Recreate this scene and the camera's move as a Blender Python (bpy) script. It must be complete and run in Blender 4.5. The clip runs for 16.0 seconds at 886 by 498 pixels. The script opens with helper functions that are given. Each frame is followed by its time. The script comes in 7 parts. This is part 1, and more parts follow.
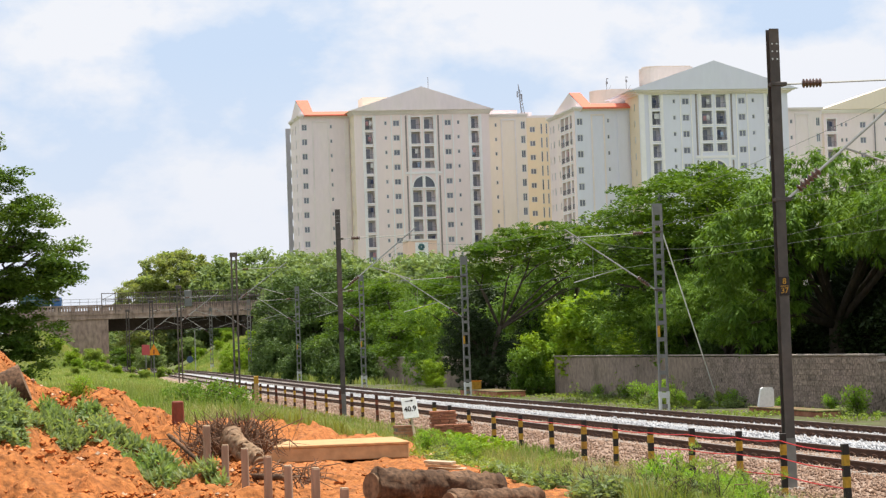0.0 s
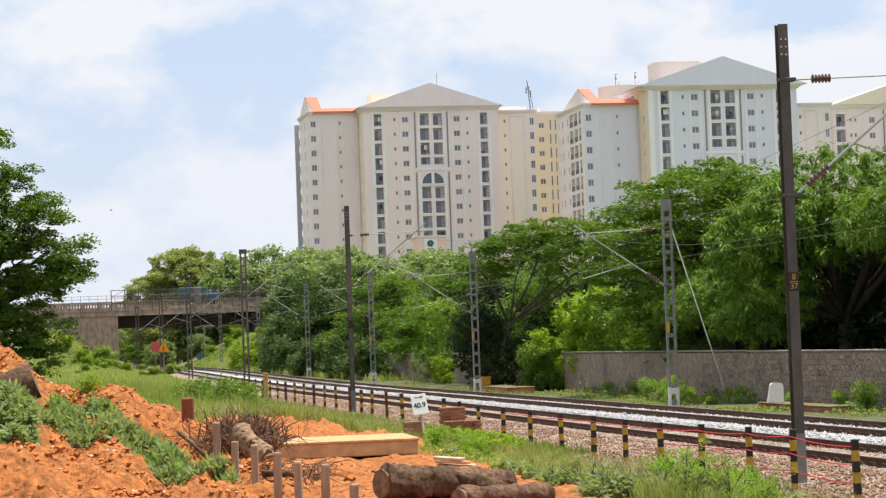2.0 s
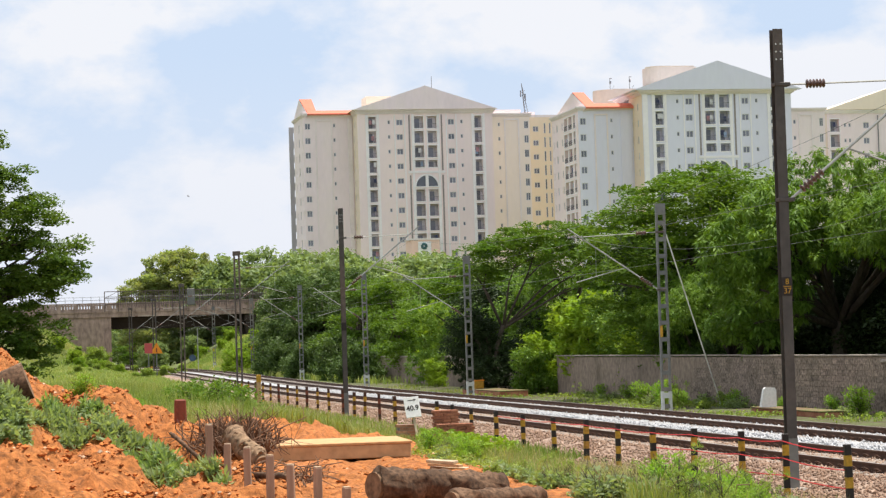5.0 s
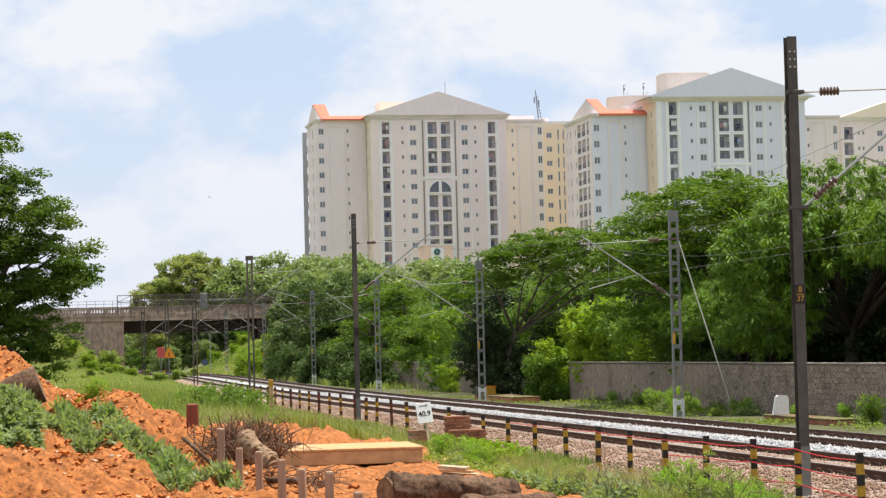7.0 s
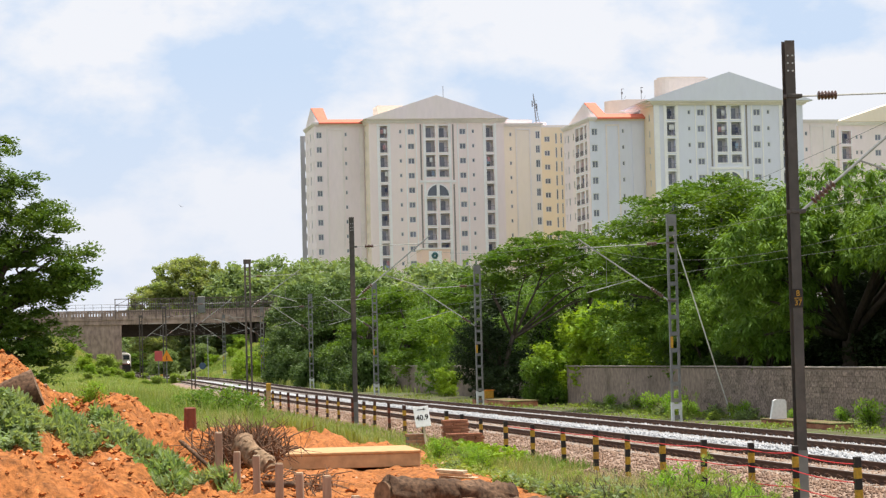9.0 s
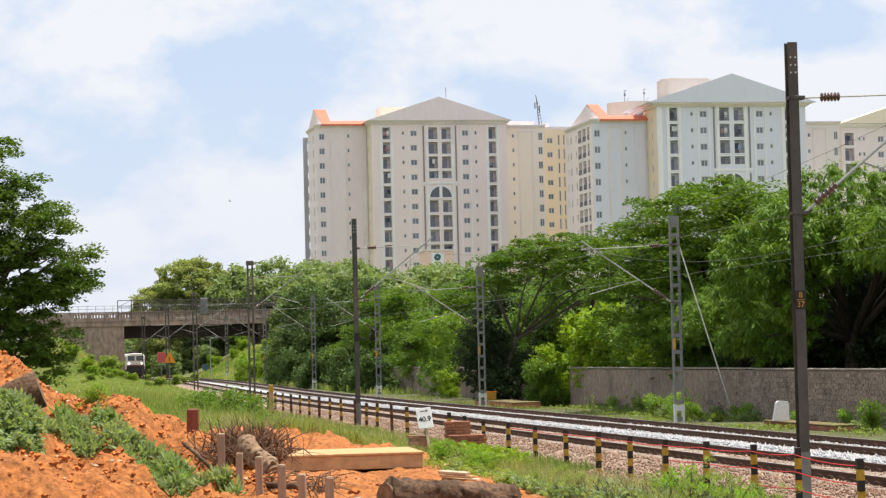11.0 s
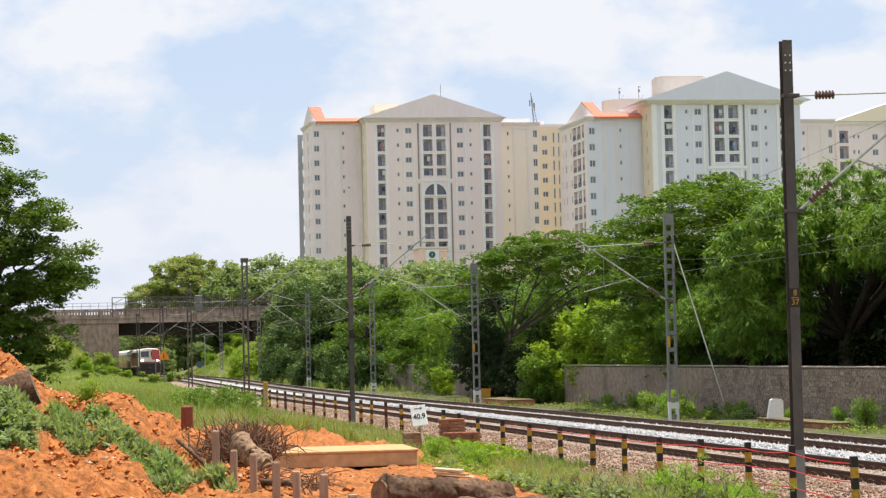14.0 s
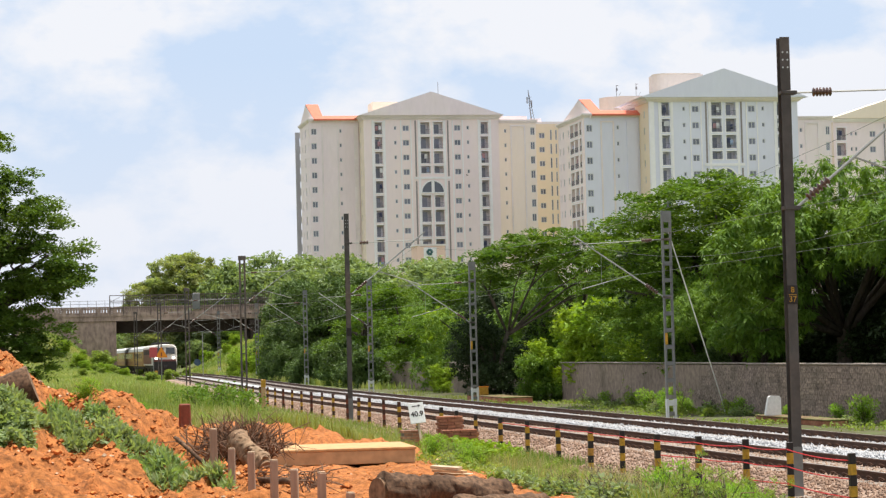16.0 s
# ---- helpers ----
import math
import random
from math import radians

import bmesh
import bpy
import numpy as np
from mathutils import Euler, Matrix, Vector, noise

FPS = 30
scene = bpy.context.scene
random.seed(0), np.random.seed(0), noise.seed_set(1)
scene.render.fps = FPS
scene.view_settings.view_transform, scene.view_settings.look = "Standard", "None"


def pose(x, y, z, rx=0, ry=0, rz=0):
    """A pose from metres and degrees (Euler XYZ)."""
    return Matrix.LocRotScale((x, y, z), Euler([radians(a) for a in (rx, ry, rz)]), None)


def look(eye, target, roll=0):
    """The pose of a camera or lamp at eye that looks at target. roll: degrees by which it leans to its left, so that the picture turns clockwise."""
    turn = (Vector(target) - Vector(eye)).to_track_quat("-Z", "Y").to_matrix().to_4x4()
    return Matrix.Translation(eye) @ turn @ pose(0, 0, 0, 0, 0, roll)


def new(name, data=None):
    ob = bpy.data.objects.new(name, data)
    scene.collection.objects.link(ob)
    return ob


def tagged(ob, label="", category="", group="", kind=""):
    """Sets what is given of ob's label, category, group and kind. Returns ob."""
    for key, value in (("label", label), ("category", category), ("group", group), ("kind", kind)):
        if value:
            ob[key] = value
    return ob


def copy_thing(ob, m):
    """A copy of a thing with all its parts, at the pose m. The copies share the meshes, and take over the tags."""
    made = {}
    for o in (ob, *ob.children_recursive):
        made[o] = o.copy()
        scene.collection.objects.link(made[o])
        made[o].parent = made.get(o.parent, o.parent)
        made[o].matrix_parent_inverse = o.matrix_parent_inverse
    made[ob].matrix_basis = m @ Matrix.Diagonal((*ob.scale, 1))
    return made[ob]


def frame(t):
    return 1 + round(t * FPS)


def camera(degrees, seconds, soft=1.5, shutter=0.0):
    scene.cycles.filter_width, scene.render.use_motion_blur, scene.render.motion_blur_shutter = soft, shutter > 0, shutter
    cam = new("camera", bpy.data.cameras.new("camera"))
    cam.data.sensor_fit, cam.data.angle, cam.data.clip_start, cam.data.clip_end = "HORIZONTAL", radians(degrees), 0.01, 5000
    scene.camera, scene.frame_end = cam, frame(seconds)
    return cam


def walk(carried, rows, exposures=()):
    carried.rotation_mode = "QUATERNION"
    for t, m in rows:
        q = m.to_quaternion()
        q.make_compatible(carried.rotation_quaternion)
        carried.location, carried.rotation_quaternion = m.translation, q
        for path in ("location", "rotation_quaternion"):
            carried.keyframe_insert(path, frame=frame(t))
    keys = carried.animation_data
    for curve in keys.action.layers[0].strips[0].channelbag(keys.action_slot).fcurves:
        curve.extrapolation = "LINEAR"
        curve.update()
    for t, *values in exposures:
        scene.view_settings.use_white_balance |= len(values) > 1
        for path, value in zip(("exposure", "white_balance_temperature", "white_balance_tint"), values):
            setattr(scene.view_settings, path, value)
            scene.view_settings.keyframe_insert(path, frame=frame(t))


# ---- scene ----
from math import pi, sin, cos

# the standing camera, turned by the holder
EYE = (0.0, 0.0, 2.887)
cam = camera(22.17, 16.0, 1.3)


def turned(yaw, pitch, roll):
    m = Matrix.Translation(EYE) @ Matrix.Rotation(radians(yaw), 4, "Z") @ Matrix.Rotation(radians(90 + pitch), 4, "X")
    return m @ Matrix.Rotation(radians(roll), 4, "Z")


PATH = [
    (0.0, -11.224, 2.418, -1.965), (0.5, -10.973, 2.443, -2.080), (1.0, -10.894, 2.399, -2.036), (1.5, -10.937, 2.341, -1.942),
    (2.0, -10.989, 2.333, -2.086), (2.5, -10.976, 2.348, -2.009), (3.0, -11.004, 2.346, -1.969), (3.5, -11.044, 2.314, -1.847),
    (4.0, -11.086, 2.324, -1.873), (6.5, -11.058, 2.537, -1.467), (7.0, -10.829, 2.558, -1.465), (7.5, -10.868, 2.611, -1.530),
    (8.0, -10.892, 2.592, -1.527), (8.5, -10.897, 2.658, -1.533), (9.0, -10.886, 2.651, -1.423), (11.5, -10.804, 2.695, -1.407),
    (12.0, -10.793, 2.676, -1.439), (12.5, -10.788, 2.676, -1.277), (13.0, -10.796, 2.668, -1.391), (13.5, -10.982, 2.630, -1.425),
    (14.0, -10.955, 2.623, -1.336), (14.5, -10.961, 2.607, -1.199), (15.0, -11.007, 2.604, -1.244), (15.5, -11.071, 2.588, -1.360),
    (16.0, -11.015, 2.558, -1.413),
]
walk(cam, [(t, turned(a, b, c)) for t, a, b, c in PATH])

# ---- light: high tropical sun ahead of the camera, hazy sky with cumulus ----
SUN_EL, SUN_AZ = radians(73), radians(78)  # azimuth from +y towards +x
scene.view_settings.exposure = 0.1
world = bpy.data.worlds.new("sky")
scene.world = world
world.use_nodes = True
wn, wl = world.node_tree.nodes, world.node_tree.links
wn.clear()
sky = wn.new("ShaderNodeTexSky")
sky.sky_type, sky.sun_disc = "NISHITA", False
sky.sun_elevation, sky.sun_rotation = SUN_EL, SUN_AZ
sky.air_density, sky.dust_density, sky.ozone_density = 1.0, 2.0, 1.0
coord = wn.new("ShaderNodeTexCoord")
stretch = wn.new("ShaderNodeMapping")
stretch.inputs["Scale"].default_value = (1.0, 1.0, 1.7)
stretch.inputs["Location"].default_value = (0.4, 2.2, 0.83)
wl.new(coord.outputs["Generated"], stretch.inputs["Vector"])
big = wn.new("ShaderNodeTexNoise")
big.inputs["Scale"].default_value, big.inputs["Detail"].default_value, big.inputs["Roughness"].default_value = 12.0, 10.0, 0.55
wl.new(stretch.outputs["Vector"], big.inputs["Vector"])
ramp = wn.new("ShaderNodeValToRGB")
ramp.color_ramp.elements[0].position, ramp.color_ramp.elements[1].position = 0.385, 0.525
wl.new(big.outputs["Fac"], ramp.inputs["Fac"])
soft = wn.new("ShaderNodeMath")
soft.operation, soft.inputs[1].default_value = "MULTIPLY", 0.93
wl.new(ramp.outputs["Color"], soft.inputs[0])
clear = wn.new("ShaderNodeMix")
clear.data_type = "RGBA"
clear.inputs["Factor"].default_value = 0.88
clear.inputs["B"].default_value = (6.2, 7.5, 9.5, 1)
wl.new(sky.outputs["Color"], clear.inputs["A"])
mixc = wn.new("ShaderNodeMix")
mixc.data_type = "RGBA"
wl.new(soft.outputs["Value"], mixc.inputs["Factor"])
wl.new(clear.outputs["Result"], mixc.inputs["A"])
mixc.inputs["B"].default_value = (8.7, 8.8, 9.2, 1)
sep = wn.new("ShaderNodeSeparateXYZ")
wl.new(coord.outputs["Generated"], sep.inputs["Vector"])
low = wn.new("ShaderNodeMapRange")
low.inputs["From Min"].default_value, low.inputs["From Max"].default_value = 0.0, 0.13
low.inputs["To Min"].default_value, low.inputs["To Max"].default_value = 0.8, 0.0
wl.new(sep.outputs["Z"], low.inputs["Value"])
haze = wn.new("ShaderNodeMix")
haze.data_type = "RGBA"
wl.new(low.outputs["Result"], haze.inputs["Factor"])
wl.new(mixc.outputs["Result"], haze.inputs["A"])
haze.inputs["B"].default_value = (7.6, 8.0, 8.95, 1)
glow = wn.new("ShaderNodeBackground")
glow.inputs["Strength"].default_value = 0.098
wl.new(haze.outputs["Result"], glow.inputs["Color"])
wout = wn.new("ShaderNodeOutputWorld")
wl.new(glow.outputs["Background"], wout.inputs["Surface"])

sun = new("sun", bpy.data.lights.new("sun", "SUN"))
sun.data.energy, sun.data.angle, sun.data.color = 6.2, radians(0.55), (1.0, 0.94, 0.84)
sd = Vector((sin(SUN_AZ) * cos(SUN_EL), cos(SUN_AZ) * cos(SUN_EL), sin(SUN_EL)))
sun.matrix_world = look(sd * 100, (0, 0, 0))


# ---- materials ----
def mat(name, colour, rough=0.8, fine=0.18, coarse=0.18, scale=8.0, bump=0.25, metal=0.0, colour2=None, per="", translucent=0.0, patch=0.6, spec=0.3, axis=(1, 1, 1)):
    """Principled surface with variation at two scales; colour2 comes in by patches; per: 'object' or 'island' varies pieces."""
    m = bpy.data.materials.new(name)
    m.use_nodes = True
    n, l = m.node_tree.nodes, m.node_tree.links
    b = n["Principled BSDF"]
    b.inputs["Roughness"].default_value, b.inputs["Metallic"].default_value = rough, metal
    b.inputs["Specular IOR Level"].default_value = spec
    tc = n.new("ShaderNodeTexCoord")
    mp = n.new("ShaderNodeMapping")
    mp.inputs["Scale"].default_value = axis
    geo = n.new("ShaderNodeNewGeometry")
    l.new(geo.outputs["Position"] if per != "local" else tc.outputs["Object"], mp.inputs["Vector"])
    n1, n2 = n.new("ShaderNodeTexNoise"), n.new("ShaderNodeTexNoise")
    n1.inputs["Scale"].default_value, n1.inputs["Detail"].default_value = scale, 6
    n2.inputs["Scale"].default_value, n2.inputs["Detail"].default_value = scale * 0.09, 4
    for q in (n1, n2):
        l.new(mp.outputs["Vector"], q.inputs["Vector"])
    mix = n.new("ShaderNodeMix")
    mix.data_type = "RGBA"
    mix.inputs["A"].default_value = (*colour, 1)
    mix.inputs["B"].default_value = (*(colour2 or [c * 0.8 for c in colour]), 1)
    rp = n.new("ShaderNodeValToRGB")
    rp.color_ramp.elements[0].position, rp.color_ramp.elements[1].position = patch - 0.14, patch + 0.14
    l.new(n2.outputs["Fac"], rp.inputs["Fac"])
    l.new(rp.outputs["Color"], mix.inputs["Factor"])
    gain = None
    for src, amp in ((n1.outputs["Fac"], fine * 2.5), (n2.outputs["Fac"], coarse * 2.0)):
        f = n.new("ShaderNodeMapRange")
        f.inputs["To Min"].default_value, f.inputs["To Max"].default_value = 1 - amp, 1 + amp
        l.new(src, f.inputs["Value"])
        if gain is None:
            gain = f.outputs["Result"]
        else:
            g = n.new("ShaderNodeMath")
            g.operation = "MULTIPLY"
            l.new(gain, g.inputs[0]), l.new(f.outputs["Result"], g.inputs[1])
            gain = g.outputs["Value"]
    if per in ("object", "island"):
        src = n.new("ShaderNodeObjectInfo").outputs["Random"] if per == "object" else geo.outputs["Random Per Island"]
        f = n.new("ShaderNodeMapRange")
        f.inputs["To Min"].default_value, f.inputs["To Max"].default_value = 0.78, 1.22
        l.new(src, f.inputs["Value"])
        g = n.new("ShaderNodeMath")
        g.operation = "MULTIPLY"
        l.new(gain, g.inputs[0]), l.new(f.outputs["Result"], g.inputs[1])
        gain = g.outputs["Value"]
    sc = n.new("ShaderNodeVectorMath")
    sc.operation = "SCALE"
    l.new(mix.outputs["Result"], sc.inputs[0]), l.new(gain, sc.inputs["Scale"])
    l.new(sc.outputs["Vector"], b.inputs["Base Color"])
    if bump:
        bp = n.new("ShaderNodeBump")
        bp.inputs["Strength"].default_value, bp.inputs["Distance"].default_value = bump, 0.12 / scale
        l.new(n1.outputs["Fac"], bp.inputs["Height"])
        l.new(bp.outputs["Normal"], b.inputs["Normal"])
    if translucent:
        tr, ms = n.new("ShaderNodeBsdfTranslucent"), n.new("ShaderNodeMixShader")
        sc2 = n.new("ShaderNodeVectorMath")
        sc2.operation = "MULTIPLY"
        sc2.inputs[1].default_value = (1.5, 1.45, 0.6)
        l.new(sc.outputs["Vector"], sc2.inputs[0])
        l.new(sc2.outputs["Vector"], tr.inputs["Color"])
        ms.inputs["Fac"].default_value = translucent
        l.new(b.outputs["BSDF"], ms.inputs[1]), l.new(tr.outputs["BSDF"], ms.inputs[2])
        l.new(ms.outputs["Shader"], n["Material Output"].inputs["Surface"])
    return m


def leafmat(name, a, b, scale=6.0, tr=0.34):
    return mat(name, a, 0.55, 0.12, 0.25, scale, 0.0, colour2=b, per="island", translucent=tr, patch=0.52, spec=0.22)


M = dict(
    steel=mat("weathered_steel_paint", (0.088, 0.076, 0.07), 0.7, 0.2, 0.35, 5, 0.15, 0.1, (0.12, 0.085, 0.065)),
    galv=mat("galvanised_steel", (0.18, 0.183, 0.178), 0.55, 0.12, 0.25, 6, 0.1, 0.4, (0.19, 0.175, 0.155)),
    silver=mat("silver_paint", (0.60, 0.61, 0.60), 0.5, 0.1, 0.2, 6, 0.1, 0.3),
    pipe=mat("galvanised_pipe", (0.33, 0.33, 0.31), 0.45, 0.1, 0.15, 10, 0.05, 0.5),
    insul=mat("brown_glazed_porcelain", (0.10, 0.05, 0.035), 0.25, 0.1, 0.1, 10, 0.0, spec=0.6),
    wire=mat("weathered_copper_wire", (0.16, 0.16, 0.15), 0.5, 0.1, 0.1, 20, 0.0, 0.5),
    rust=mat("rusty_rail_steel", (0.085, 0.042, 0.026), 0.75, 0.25, 0.25, 14, 0.3, 0.2, (0.055, 0.03, 0.022)),
    railtop=mat("polished_rail_head", (0.50, 0.47, 0.44), 0.35, 0.1, 0.1, 20, 0.0, 0.8),
    sleeper=mat("dusty_sleeper_concrete", (0.33, 0.28, 0.24), 0.9, 0.2, 0.2, 12, 0.3, per="object"),
    ballast=mat("pink_brown_ballast_bed", (0.26, 0.175, 0.13), 0.95, 0.3, 0.2, 14, 0.9, colour2=(0.36, 0.27, 0.21)),
    mossy=mat("mossy_mortar_cap", (0.21, 0.135, 0.075), 0.95, 0.4, 0.4, 9, 0.6, colour2=(0.115, 0.12, 0.045), patch=0.5),
    verge=mat("dusty_earth_verge", (0.10, 0.072, 0.045), 0.95, 0.35, 0.4, 9, 0.8, colour2=(0.075, 0.095, 0.03), patch=0.47),
    stone_p=mat("pink_granite_ballast", (0.245, 0.152, 0.103), 0.9, 0.3, 0.2, 20, 0.2, colour2=(0.36, 0.27, 0.21), per="island"),
    stone_w=mat("pale_granite_ballast", (0.375, 0.375, 0.385), 0.9, 0.15, 0.1, 20, 0.2, colour2=(0.38, 0.39, 0.41), per="island"),
    ballast_w=mat("pale_ballast_bed", (0.36, 0.37, 0.38), 0.95, 0.25, 0.1, 14, 0.9),
    black=mat("black_paint", (0.026, 0.019, 0.017), 0.6, 0.2, 0.2, 20, 0.1),
    yellow=mat("faded_yellow_paint", (0.49, 0.27, 0.03), 0.7, 0.25, 0.3, 18, 0.1, colour2=(0.33, 0.16, 0.03)),
    rust_dark=mat("dark_rusty_paint", (0.075, 0.032, 0.022), 0.7, 0.25, 0.25, 18, 0.1),
    rust_paint=mat("rusty_red_paint", (0.20, 0.055, 0.03), 0.7, 0.2, 0.2, 18, 0.1),
    red=mat("red_plastic_tape", (0.60, 0.03, 0.035), 0.5, 0.1, 0.1, 10, 0.0, translucent=0.2),
    orange=mat("orange_sign_paint", (0.75, 0.26, 0.02), 0.5, 0.1, 0.1, 10, 0.0),
    pinkred=mat("faded_red_sign_paint", (0.48, 0.085, 0.085), 0.5, 0.1, 0.1, 10, 0.0),
    white=mat("white_paint", (0.80, 0.79, 0.77), 0.6, 0.08, 0.1, 12, 0.1),
    board=mat("sun_bleached_board", (0.48, 0.37, 0.25), 0.8, 0.15, 0.2, 10, 0.2),
    tan=mat("dusty_sunlit_tan_concrete", (0.50, 0.31, 0.15), 0.9, 0.15, 0.2, 6, 0.3, colour2=(0.44, 0.24, 0.11)),
    tan_side=mat("patchy_concrete_side", (0.46, 0.30, 0.16), 0.9, 0.2, 0.3, 5, 0.3, colour2=(0.36, 0.21, 0.115)),
    stake=mat("grey_brown_weathered_stake", (0.32, 0.215, 0.15), 0.9, 0.2, 0.2, 14, 0.3, axis=(1, 1, 0.2)),
    bark=mat("brown_bark", (0.085, 0.068, 0.052), 0.95, 0.3, 0.25, 9, 0.8, colour2=(0.06, 0.048, 0.038), axis=(1, 1, 0.4)),
    logbark=mat("dry_peeling_bark", (0.085, 0.048, 0.028), 0.95, 0.55, 0.35, 22, 1.8, colour2=(0.17, 0.10, 0.06)),
    stumpbark=mat("dusty_pale_bark", (0.25, 0.165, 0.10), 0.95, 0.4, 0.35, 18, 1.2, colour2=(0.15, 0.09, 0.055)),
    cutdusty=mat("dusty_weathered_cut_wood", (0.19, 0.115, 0.065), 0.9, 0.5, 0.4, 11, 0.6, colour2=(0.10, 0.06, 0.035)),
    cutwood=mat("pale_cut_wood", (0.48, 0.30, 0.16), 0.85, 0.2, 0.2, 20, 0.3),
    twig=mat("dry_brown_twig", (0.16, 0.095, 0.06), 0.95, 0.2, 0.2, 20, 0.1, per="island"),
    brick=mat("dusty_red_brick", (0.34, 0.13, 0.075), 0.9, 0.2, 0.2, 18, 0.4, colour2=(0.40, 0.20, 0.12), per="object"),
    rwall=mat("mortar_and_plaster", (0.32, 0.25, 0.195), 0.95, 0.28, 0.6, 5, 0.4, colour2=(0.19, 0.148, 0.118), axis=(1, 1, 0.8), patch=0.5),
    block=mat("weathered_concrete_block", (0.30, 0.235, 0.185), 0.95, 0.6, 0.55, 9, 0.7, colour2=(0.175, 0.135, 0.11), per="object", patch=0.5),
    blockj=mat("weathered_concrete_blocks", (0.30, 0.235, 0.185), 0.95, 0.6, 0.55, 9, 0.7, colour2=(0.175, 0.135, 0.11), per="island", patch=0.5),
    coping=mat("worn_coping", (0.37, 0.32, 0.27), 0.95, 0.3, 0.5, 5, 0.5, colour2=(0.22, 0.185, 0.16), patch=0.5),
    bridge=mat("weathered_bridge_concrete", (0.39, 0.295, 0.235), 0.95, 0.35, 0.5, 2.2, 0.5, colour2=(0.23, 0.165, 0.14), patch=0.52, axis=(1, 1, 0.45)),
    # concrete darkened to put the shade below the deck into its colour
    bridge_dk=mat("shade_darkened_girder_concrete", (0.05, 0.037, 0.032), 0.95, 0.15, 0.3, 1.6, 0.3, colour2=(0.035, 0.026, 0.022)),
    asphalt=mat("asphalt", (0.05, 0.05, 0.05), 0.9, 0.2, 0.2, 5, 0.3),
    screen=mat("rusty_brown_bars", (0.15, 0.115, 0.10), 0.7, 0.2, 0.3, 4, 0.1),
    peach=mat("peach_wall_paint", (0.88, 0.63, 0.52), 0.85, 0.03, 0.06, 2, 0.05),
    surround=mat("white_balcony_surround_paint", (0.90, 0.87, 0.87), 0.85, 0.03, 0.06, 2, 0.05),
    cloth_w=mat("white_cloth", (0.75, 0.74, 0.74), 0.9, 0.1, 0.2, 5, 0.1), cloth_r=mat("faded_pink_cloth", (0.48, 0.26, 0.28), 0.9, 0.1, 0.2, 5, 0.1),
    cloth_b=mat("pale_blue_cloth", (0.35, 0.45, 0.62), 0.9, 0.1, 0.2, 5, 0.1), cloth_d=mat("dark_blue_cloth", (0.06, 0.07, 0.13), 0.9, 0.1, 0.2, 5, 0.1),
    railing=mat("dull_painted_railing", (0.22, 0.22, 0.235), 0.6, 0.15, 0.2, 5, 0.1, 0.2),
    cream=mat("grey_white_wall_paint", (0.86, 0.745, 0.76), 0.85, 0.03, 0.06, 1.5, 0.05, colour2=(0.79, 0.705, 0.67), axis=(1, 1, 0.3)),
    coolwhite=mat("cool_white_wall_paint", (0.745, 0.74, 0.845), 0.85, 0.02, 0.05, 1.5, 0.05, colour2=(0.71, 0.72, 0.80), axis=(1, 1, 0.3)),
    pinkish=mat("pale_pink_wall_paint", (0.88, 0.745, 0.735), 0.85, 0.02, 0.05, 1.5, 0.05, colour2=(0.87, 0.74, 0.69), axis=(1, 1, 0.3)),
    beige=mat("warm_cream_wall_paint", (0.86, 0.75, 0.61), 0.85, 0.02, 0.05, 1.5, 0.05, colour2=(0.83, 0.71, 0.57), axis=(1, 1, 0.3)),
    warm=mat("warm_white_wall_paint", (0.89, 0.775, 0.69), 0.85, 0.02, 0.05, 1.5, 0.05, colour2=(0.86, 0.74, 0.63), axis=(1, 1, 0.3)),
    tanwall=mat("tan_yellow_wall_paint", (0.82, 0.68, 0.51), 0.85, 0.02, 0.06, 1.5, 0.05, colour2=(0.77, 0.62, 0.44), axis=(1, 1, 0.3)),
    greywall=mat("grey_gallery_paint", (0.56, 0.53, 0.55), 0.85, 0.04, 0.08, 1.5, 0.05),
    tankwall=mat("cream_tank_paint", (0.66, 0.58, 0.50), 0.85, 0.04, 0.1, 1.5, 0.05),
    fan=mat("dark_fanlight_glass", (0.10, 0.11, 0.14), 0.1, 0.1, 0.2, 0.8, 0.0, spec=0.6),
    trimw=mat("pale_cornice_paint", (0.84, 0.76, 0.745), 0.85, 0.03, 0.06, 2, 0.05),
    roof=mat("orange_roof_tile", (0.70, 0.20, 0.13), 0.8, 0.1, 0.1, 4, 0.2),
    darkstrip=mat("dark_grey_facade_strip", (0.30, 0.26, 0.25), 0.8, 0.1, 0.1, 3, 0.1),
    winframe=mat("pale_window_frame", (0.66, 0.66, 0.66), 0.5, 0.05, 0.1, 5, 0.0),
    inner=mat("shade_grey_balcony_wall", (0.56, 0.53, 0.56), 0.9, 0.1, 0.2, 2, 0.1, per="object"),
    glass=mat("dark_reflecting_window_glass", (0.19, 0.20, 0.25), 0.08, 0.1, 0.2, 0.8, 0.0, per="object", spec=0.6),
    loco_w=mat("dusty_white_loco_paint", (0.62, 0.57, 0.52), 0.5, 0.08, 0.15, 3, 0.05, per="local"),
    loco_r=mat("dark_red_loco_paint", (0.17, 0.06, 0.05), 0.5, 0.1, 0.15, 3, 0.05, per="local"),
    loco_k=mat("grimy_underframe", (0.035, 0.032, 0.03), 0.8, 0.2, 0.2, 5, 0.2, per="local"),
    coach=mat("dusty_yellow_ochre_coach_paint", (0.44, 0.29, 0.105), 0.6, 0.1, 0.15, 3, 0.1, per="local"),
    coach_b=mat("brown_coach_band", (0.33, 0.18, 0.085), 0.6, 0.1, 0.15, 3, 0.1, per="local"),
